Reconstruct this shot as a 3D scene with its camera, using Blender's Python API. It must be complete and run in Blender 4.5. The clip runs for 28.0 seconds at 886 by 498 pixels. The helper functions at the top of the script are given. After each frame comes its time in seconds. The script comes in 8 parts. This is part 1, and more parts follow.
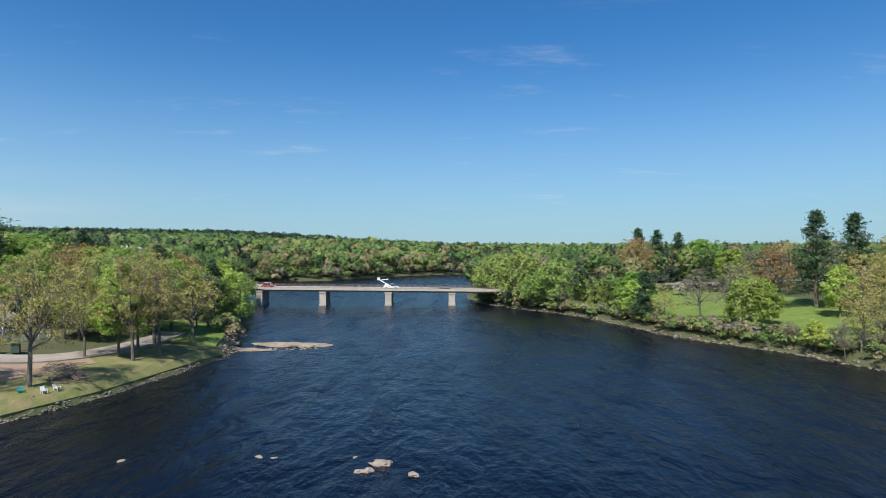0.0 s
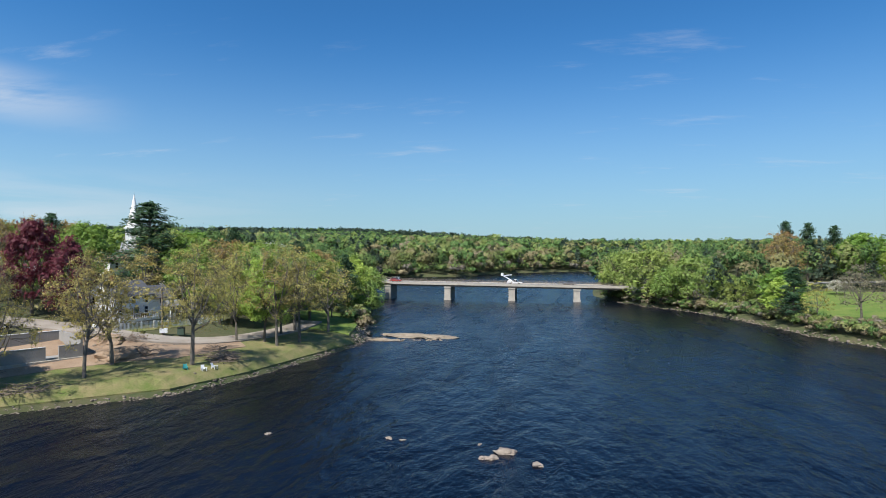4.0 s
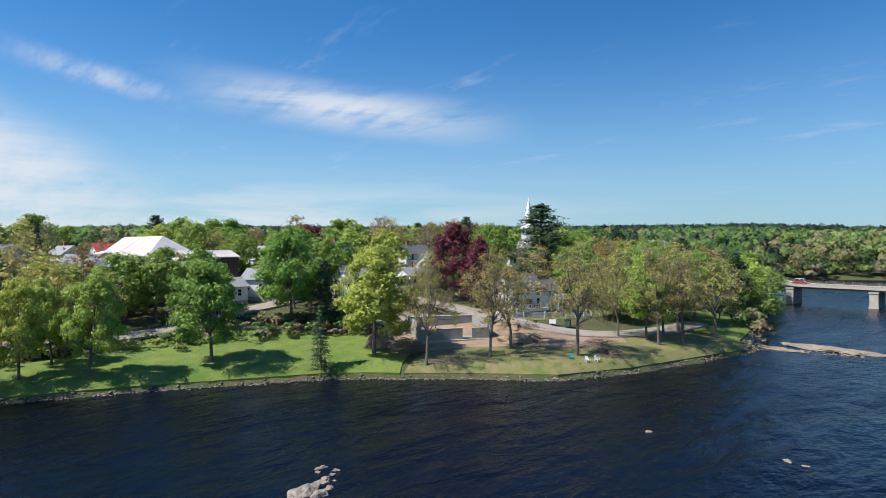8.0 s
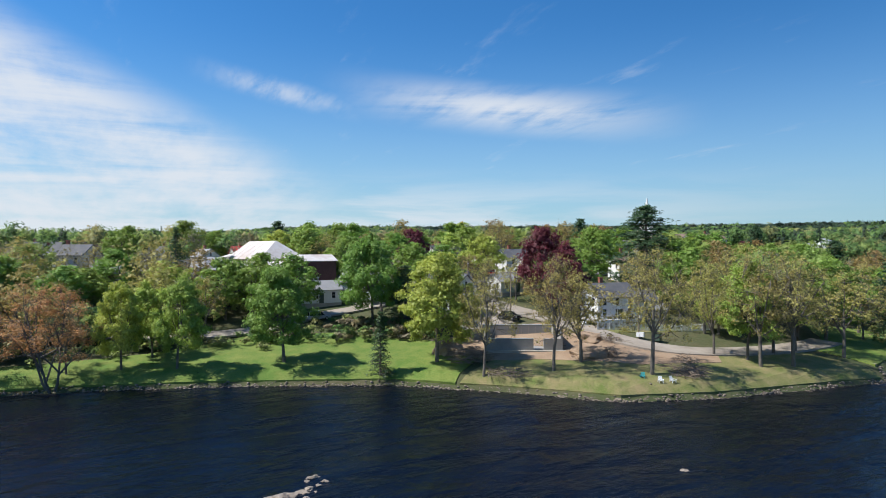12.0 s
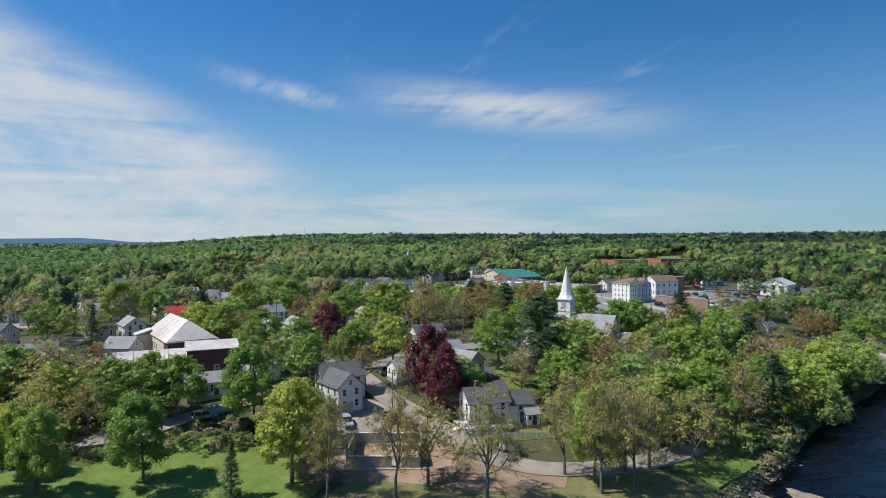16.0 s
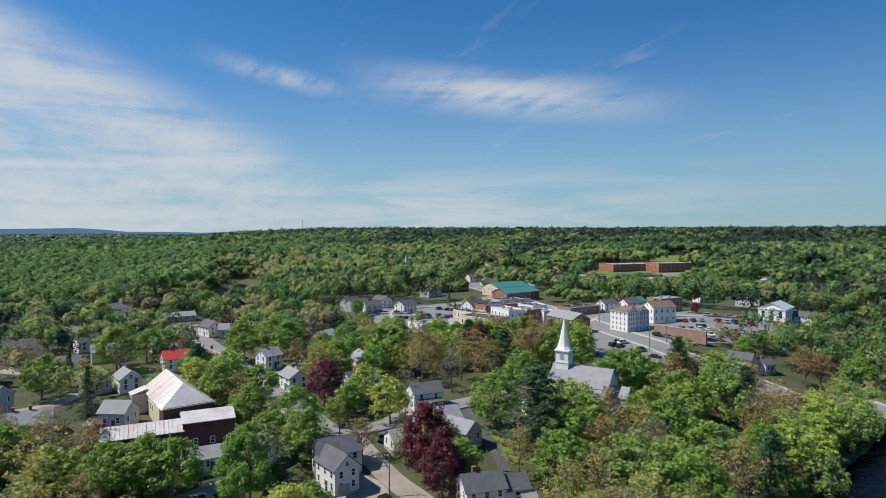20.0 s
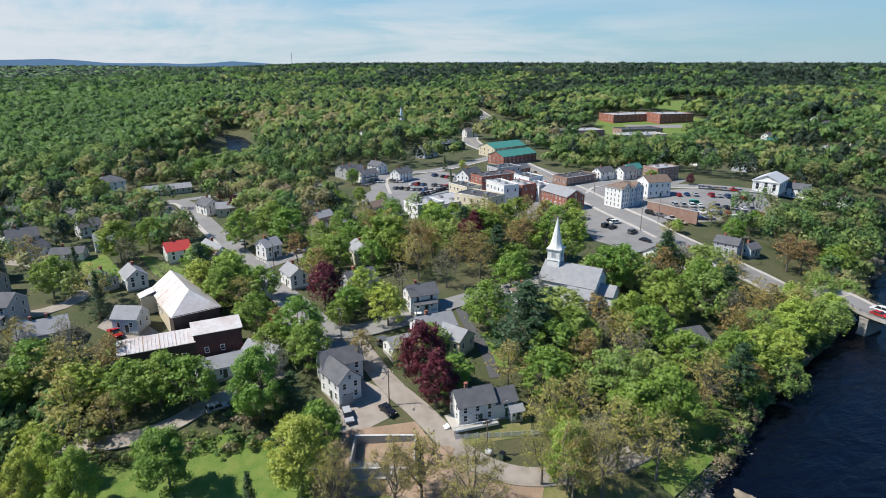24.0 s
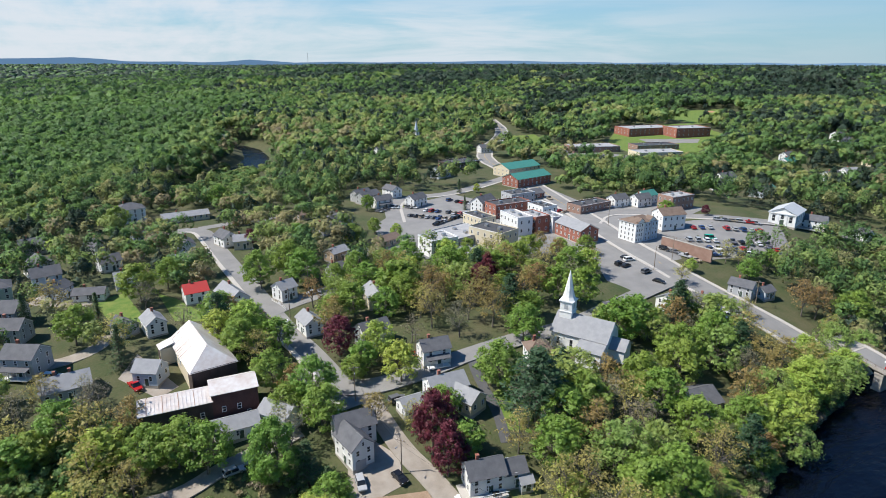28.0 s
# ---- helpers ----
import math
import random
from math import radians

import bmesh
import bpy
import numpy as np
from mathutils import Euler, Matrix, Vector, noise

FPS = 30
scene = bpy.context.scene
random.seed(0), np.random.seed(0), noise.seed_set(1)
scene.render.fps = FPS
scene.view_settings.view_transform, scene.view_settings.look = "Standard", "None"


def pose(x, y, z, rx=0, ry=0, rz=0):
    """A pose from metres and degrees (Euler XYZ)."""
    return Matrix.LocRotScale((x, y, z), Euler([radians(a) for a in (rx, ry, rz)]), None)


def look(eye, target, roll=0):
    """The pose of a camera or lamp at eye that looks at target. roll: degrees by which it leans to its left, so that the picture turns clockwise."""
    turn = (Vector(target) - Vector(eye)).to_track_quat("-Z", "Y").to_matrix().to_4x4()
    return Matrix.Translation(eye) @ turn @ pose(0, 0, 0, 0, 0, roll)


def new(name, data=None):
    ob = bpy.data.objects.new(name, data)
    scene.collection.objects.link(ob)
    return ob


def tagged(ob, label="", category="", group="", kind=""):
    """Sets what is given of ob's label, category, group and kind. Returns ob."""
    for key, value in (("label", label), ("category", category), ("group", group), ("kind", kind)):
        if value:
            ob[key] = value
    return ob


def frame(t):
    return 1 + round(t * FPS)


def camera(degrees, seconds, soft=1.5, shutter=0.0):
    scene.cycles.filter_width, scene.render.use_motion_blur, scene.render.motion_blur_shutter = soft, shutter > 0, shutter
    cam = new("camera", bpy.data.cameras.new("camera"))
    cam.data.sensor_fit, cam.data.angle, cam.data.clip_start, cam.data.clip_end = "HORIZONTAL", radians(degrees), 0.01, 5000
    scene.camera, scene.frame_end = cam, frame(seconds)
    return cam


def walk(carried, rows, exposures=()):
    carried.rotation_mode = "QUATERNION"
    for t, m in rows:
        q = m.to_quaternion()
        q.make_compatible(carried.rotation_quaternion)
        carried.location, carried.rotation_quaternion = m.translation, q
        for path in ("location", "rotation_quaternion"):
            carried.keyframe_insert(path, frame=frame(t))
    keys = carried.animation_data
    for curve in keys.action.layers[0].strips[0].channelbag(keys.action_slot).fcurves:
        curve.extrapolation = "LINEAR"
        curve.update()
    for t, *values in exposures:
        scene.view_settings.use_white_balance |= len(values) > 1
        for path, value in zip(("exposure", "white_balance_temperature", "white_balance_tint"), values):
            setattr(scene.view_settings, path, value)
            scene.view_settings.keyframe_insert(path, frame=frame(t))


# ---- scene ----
cam = camera(72.9, 28.0, 0.9)
# seconds, x, y, z, yaw, pitch, roll
PATH = [
    (0.0, -0.00, -0.00, 19.27, 0.00, 0.30, 0.00),
    (0.5, 0.08, -0.13, 19.18, 0.34, 0.29, -0.01),
    (1.0, 0.06, -0.22, 19.01, 0.36, 0.27, -0.04),
    (1.5, 0.03, -0.24, 18.84, 0.66, 0.23, -0.05),
    (2.0, -0.11, -0.18, 18.73, 1.62, 0.17, -0.05),
    (2.5, -0.10, -0.27, 18.69, 4.22, 0.11, -0.01),
    (4.5, 0.01, -0.39, 18.59, 14.26, 0.04, 0.05),
    (5.0, 0.07, -0.48, 18.61, 17.08, 0.00, 0.07),
    (5.5, 0.08, -0.53, 18.62, 20.10, -0.02, 0.09),
    (6.0, 0.21, -0.62, 18.58, 23.17, -0.04, 0.10),
    (6.5, 0.13, -0.77, 18.62, 26.77, -0.07, 0.10),
    (7.0, 0.29, -0.84, 18.61, 32.66, -0.10, 0.10),
    (7.5, 0.41, -0.92, 18.62, 39.55, -0.14, 0.09),
    (8.0, 0.53, -0.92, 18.63, 47.12, -0.15, 0.07),
    (8.5, 0.54, -0.85, 18.64, 56.15, -0.16, 0.07),
    (9.0, 0.85, -0.55, 18.66, 61.74, -0.17, 0.05),
    (9.5, 0.96, -0.47, 18.59, 61.96, -0.17, 0.04),
    (10.0, 1.65, 0.80, 18.47, 61.98, -0.17, 0.04),
    (10.5, 2.54, 2.88, 18.40, 61.98, -0.16, 0.04),
    (11.0, 3.66, 5.48, 18.31, 61.95, -0.18, 0.03),
    (11.5, 5.16, 8.43, 18.59, 61.95, -0.20, 0.01),
    (12.0, 7.06, 11.63, 19.82, 61.95, -0.22, -0.01),
    (12.5, 9.10, 15.09, 21.96, 61.96, -0.24, -0.03),
    (13.0, 11.36, 18.59, 24.40, 61.97, -0.26, -0.05),
    (13.5, 13.68, 21.97, 26.87, 61.91, -0.28, -0.07),
    (15.5, 19.85, 30.79, 37.08, 61.87, -0.30, -0.08),
    (16.0, 20.03, 30.88, 39.49, 62.24, -0.30, -0.08),
    (16.5, 20.06, 30.83, 41.81, 62.25, -0.30, -0.07),
    (17.0, 20.04, 30.85, 44.10, 62.25, -0.31, -0.05),
    (17.5, 19.97, 30.90, 46.28, 62.22, -0.30, -0.01),
    (18.0, 19.87, 30.99, 48.67, 62.20, -0.29, 0.00),
    (18.5, 19.66, 31.13, 50.99, 62.16, -0.27, 0.01),
    (19.0, 19.39, 31.32, 53.22, 62.14, -0.28, 0.00),
    (19.5, 19.05, 31.59, 55.48, 62.09, -0.45, 0.01),
    (20.0, 18.75, 31.86, 57.75, 62.06, -1.56, 0.03),
    (20.5, 18.55, 32.09, 60.02, 62.00, -3.58, 0.04),
    (21.0, 18.35, 32.32, 62.37, 61.94, -5.74, 0.05),
    (21.5, 18.16, 32.43, 64.71, 61.89, -7.75, 0.04),
    (22.0, 17.99, 32.59, 67.06, 61.84, -9.81, 0.03),
    (22.5, 17.81, 32.73, 69.35, 61.82, -11.80, 0.03),
    (24.5, 16.23, 33.73, 78.64, 61.73, -17.97, 0.03),
    (25.0, 15.90, 33.86, 80.61, 61.69, -17.90, 0.02),
    (25.5, 15.57, 34.05, 82.65, 61.69, -17.86, -0.00),
    (26.0, 15.28, 34.16, 84.77, 61.76, -17.81, -0.02),
    (26.5, 14.91, 34.44, 86.89, 62.77, -17.74, -0.04),
    (27.0, 14.59, 34.83, 88.77, 63.21, -17.61, -0.05),
    (27.5, 14.30, 34.99, 90.48, 63.23, -17.53, -0.06),
    (28.0, 13.95, 35.06, 92.04, 63.16, -17.69, -0.06),
]
walk(cam, [(t, pose(x, y, z, 90 + pitch, roll, yaw)) for t, x, y, z, yaw, pitch, roll in PATH],
     exposures=[(0, 0.08), (8, 0.10), (12, 0.09), (15.5, -0.18), (20, -0.26), (22, -0.2), (25, 0.06), (28, 0.08)])

# ---------------------------------------------------------------- sky, sun, exposure
scene.view_settings.exposure = 0.0
SUN_TO = Vector((-0.28, -0.70, 0.0)).normalized()   # level direction towards the sun
SUN_UP = radians(52)
world = bpy.data.worlds.new("sky")
scene.world = world
world.use_nodes = True
wn, wl = world.node_tree.nodes, world.node_tree.links
wn.clear()


def wnode(kind, **props):
    n = wn.new(kind)
    for k, v in props.items():
        if k == "operation":
            n.operation = v
        elif k == "ins":
            for i, x in v.items():
                if hasattr(x, "is_linked"):
                    wl.new(x, n.inputs[i])
                else:
                    n.inputs[i].default_value = x
    return n


def wmath(op, a, b=0.0, c=0.0):
    return wnode("ShaderNodeMath", operation=op, ins={0: a, 1: b, 2: c}).outputs[0]


sky = wn.new("ShaderNodeTexSky")
sky.sky_type = "NISHITA"
sky.sun_disc = False
sky.sun_elevation = SUN_UP
sky.sun_rotation = math.atan2(SUN_TO.x, SUN_TO.y)
sky.altitude, sky.air_density, sky.dust_density, sky.ozone_density = 100, 1.0, 0.35, 2.5
way = wnode("ShaderNodeTexCoord").outputs["Generated"]
sep = wnode("ShaderNodeSeparateXYZ", ins={0: way})
dx, dy, dz = sep.outputs
bear = wmath("MULTIPLY", wmath("ARCTAN2", wmath("MULTIPLY", dx, -1.0), dy), 57.2958)
elev = wmath("MULTIPLY", wmath("ARCSINE", dz), 57.2958)
lift = wmath("ADD", wmath("MAXIMUM", dz, 0.0), 0.16)
flat = wnode("ShaderNodeCombineXYZ", ins={0: wmath("DIVIDE", dx, lift), 1: wmath("DIVIDE", dy, lift), 2: 0.0}).outputs[0]


def wnoise(scale, detail, rough, stretch, turn):
    m = wn.new("ShaderNodeMapping")
    m.inputs["Rotation"].default_value = (0, 0, radians(turn))
    m.inputs["Scale"].default_value = stretch
    wl.new(flat, m.inputs[0])
    n = wnode("ShaderNodeTexNoise", ins={"Scale": scale, "Detail": detail, "Roughness": rough, "Vector": m.outputs[0]})
    return n.outputs["Fac"]


def wramp(v, lo, hi):
    n = wn.new("ShaderNodeMapRange")
    n.interpolation_type = "SMOOTHSTEP"
    wl.new(v, n.inputs[0])
    n.inputs[1].default_value, n.inputs[2].default_value = lo, hi
    return n.outputs[0]


def bump_at(v, mid, half):
    """1 at mid, falling smoothly to 0 half away."""
    return wramp(wmath("ABSOLUTE", wmath("SUBTRACT", v, mid)), half, 0.0)


fine = wnoise(1.5, 12, 0.62, (1.0, 3.0, 1), -66)
wisp = wnoise(6.0, 9, 0.66, (0.7, 2.6, 1), -62)
shelf = wnode("ShaderNodeCombineXYZ", ins={0: wmath("MULTIPLY", bear, 0.035), 1: wmath("MULTIPLY", elev, 0.28), 2: 0.0}).outputs[0]
sheet = wnode("ShaderNodeTexNoise", ins={"Scale": 1.6, "Detail": 9.0, "Roughness": 0.58, "Distortion": 0.35, "Vector": shelf}).outputs["Fac"]
# a bank of thin cloud to the west, a long streak beside it, a veil along the horizon
bank_top = wmath("ADD", 2.0, wmath("MULTIPLY", wmath("SUBTRACT", bear, 62.0), 0.45))
bank = wmath("MULTIPLY", wramp(wmath("SUBTRACT", bank_top, elev), -1.2, 4.5), wramp(bear, 62.0, 84.0))
bank = wmath("MULTIPLY", bank, wramp(wmath("ADD", wmath("MULTIPLY", fine, 0.5), wmath("MULTIPLY", sheet, 0.85)), 0.36, 0.82))
streak_mid = wmath("ADD", 13.2, wmath("MULTIPLY", wmath("SUBTRACT", bear, 60.0), 0.10))
streak = wmath("MULTIPLY", bump_at(wmath("SUBTRACT", elev, streak_mid), 0.0, 2.9), bump_at(bear, 56.0, 19.0))
streak = wmath("MULTIPLY", streak, wramp(wmath("ADD", wmath("MULTIPLY", fine, 0.7), wmath("MULTIPLY", sheet, 0.6)), 0.46, 0.76))
veil = wmath("MULTIPLY", wramp(elev, 8.0, 1.5), wramp(bear, 15.0, 66.0))
veil = wmath("MULTIPLY", veil, wramp(sheet, 0.36, 0.62))
rest = wmath("MULTIPLY", wramp(wmath("ADD", fine, wmath("MULTIPLY", wisp, 0.3)), 0.72, 1.0), wramp(elev, 30.0, 12.0))
small_mid = wmath("ADD", 14.0, wmath("MULTIPLY", wmath("SUBTRACT", bear, 77.0), 0.2))
small = wmath("MULTIPLY", bump_at(wmath("SUBTRACT", elev, small_mid), 0.0, 1.5), bump_at(bear, 77.0, 9.0))
small = wmath("MULTIPLY", small, wramp(wmath("ADD", wmath("MULTIPLY", fine, 0.7), wmath("MULTIPLY", wisp, 0.5)), 0.44, 0.74))
mask = wmath("MAXIMUM", wmath("MULTIPLY", bank, 0.88), wmath("MAXIMUM", wmath("MULTIPLY", streak, 0.9), wmath("MULTIPLY", small, 0.55)))
mask = wmath("MAXIMUM", mask, wmath("MULTIPLY", veil, 0.75))
mask = wmath("MAXIMUM", mask, wmath("MULTIPLY", rest, 0.35))
tint = wnode("ShaderNodeMixRGB", ins={0: 1.0, 1: sky.outputs[0], 2: (0.352, 0.93, 1.39, 1)})
tint.blend_type = "MULTIPLY"
low = wmath("POWER", wramp(elev, 24.0, -4.0), 1.6)
haze = wnode("ShaderNodeMixRGB", ins={0: wmath("MULTIPLY", low, 0.92), 1: tint.outputs[0], 2: (4.6, 6.35, 7.25, 1)})
clouds = wnode("ShaderNodeMixRGB", ins={0: mask, 1: haze.outputs[0], 2: (7.4, 7.8, 8.4, 1)})
back = wnode("ShaderNodeBackground", ins={0: clouds.outputs[0], 1: wmath("ADD", 0.087, wmath("MULTIPLY", wramp(bear, 22.0, 60.0), 0.010))})
wl.new(back.outputs[0], wnode("ShaderNodeOutputWorld").inputs[0])

sun = new("sun", bpy.data.lights.new("sun", "SUN"))
sun.data.energy, sun.data.angle, sun.data.color = 5.8, radians(0.53), (1.0, 0.95, 0.87)
sun.matrix_world = look((0, 0, 400), (Vector((0, 0, 400)) - Vector((SUN_TO.x * math.cos(SUN_UP), SUN_TO.y * math.cos(SUN_UP), math.sin(SUN_UP)))))

# ---------------------------------------------------------------- materials
def material(name, colour, other=None, size=1.0, rough=0.8, bump=0.0, metal=0.0, vary=0.0, fine=8.0, coat=0.0, translucent=0.0, island=0.0):
    """Two colours mixed by noise at a coarse and a fine scale, with relief; vary and island shift each object or leaf."""
    m = bpy.data.materials.new(name)
    m.use_nodes = True
    n, l = m.node_tree.nodes, m.node_tree.links
    p = n["Principled BSDF"]
    p.inputs["Roughness"].default_value, p.inputs["Metallic"].default_value = rough, metal
    other = other or tuple(c * 0.8 for c in colour)
    place = n.new("ShaderNodeNewGeometry").outputs["Position"] if vary == 0 else n.new("ShaderNodeTexCoord").outputs["Object"]
    big, small = n.new("ShaderNodeTexNoise"), n.new("ShaderNodeTexNoise")
    for node, s, d in ((big, 1 / size, 4), (small, fine / size, 6)):
        node.inputs["Scale"].default_value, node.inputs["Detail"].default_value = s, d
        l.new(place, node.inputs["Vector"])
    add = n.new("ShaderNodeMath")
    add.operation = "MULTIPLY_ADD"
    l.new(small.outputs["Fac"], add.inputs[0])
    add.inputs[1].default_value = 0.6
    l.new(big.outputs["Fac"], add.inputs[2])
    span = n.new("ShaderNodeMapRange")
    span.inputs[1].default_value, span.inputs[2].default_value = 0.55, 1.05
    l.new(add.outputs[0], span.inputs[0])
    mix = n.new("ShaderNodeMixRGB")
    mix.inputs[1].default_value, mix.inputs[2].default_value = (*colour, 1), (*other, 1)
    l.new(span.outputs[0], mix.inputs[0])
    out = mix.outputs[0]
    if vary or island:
        hsv = n.new("ShaderNodeHueSaturation")
        l.new(out, hsv.inputs["Color"])
        for src, amount, into, mid in ((n.new("ShaderNodeObjectInfo").outputs["Random"], vary, "Hue", 0.5),
                                       (n.new("ShaderNodeNewGeometry").outputs["Random Per Island"], island, "Value", 1.0)):
            r = n.new("ShaderNodeMapRange")
            k = 0.12 if into == "Hue" else 1.0
            r.inputs[3].default_value, r.inputs[4].default_value = mid - amount * k, mid + amount * k
            l.new(src, r.inputs[0])
            l.new(r.outputs[0], hsv.inputs[into])
        out = hsv.outputs[0]
    l.new(out, p.inputs["Base Color"])
    if bump:
        b = n.new("ShaderNodeBump")
        b.inputs["Strength"].default_value, b.inputs["Distance"].default_value = bump, 0.1 * size
        l.new(add.outputs[0], b.inputs["Height"])
        l.new(b.outputs[0], p.inputs["Normal"])
    if translucent:
        t, sh = n.new("ShaderNodeBsdfTranslucent"), n.new("ShaderNodeMixShader")
        l.new(out, t.inputs[0])
        sh.inputs[0].default_value = translucent
        l.new(p.outputs[0], sh.inputs[1])
        l.new(t.outputs[0], sh.inputs[2])
        l.new(sh.outputs[0], n["Material Output"].inputs[0])
    return m


def ragged_edge(n, l, shader, size, cut):
    """Gaps between the leaves of a spray, so that its outline is uneven."""
    tex = n.new("ShaderNodeTexNoise")
    l.new(n.new("ShaderNodeNewGeometry").outputs["Position"], tex.inputs["Vector"])
    tex.inputs["Scale"].default_value, tex.inputs["Detail"].default_value = 1 / size, 3
    gap = n.new("ShaderNodeMath")
    gap.operation = "GREATER_THAN"
    gap.inputs[1].default_value = cut
    l.new(tex.outputs["Fac"], gap.inputs[0])
    mix = n.new("ShaderNodeMixShader")
    l.new(gap.outputs[0], mix.inputs[0])
    l.new(n.new("ShaderNodeBsdfTransparent").outputs[0], mix.inputs[1])
    l.new(shader, mix.inputs[2])
    l.new(mix.outputs[0], n["Material Output"].inputs[0])


def leaf(name, colour, other, vary=0.16, island=0.2):
    m = material(name, colour, other, 3.0, 0.6, vary=vary, translucent=0.33, island=island)
    n, l = m.node_tree.nodes, m.node_tree.links
    ragged_edge(n, l, n["Material Output"].inputs[0].links[0].from_socket, 0.13, 0.47)
    return m


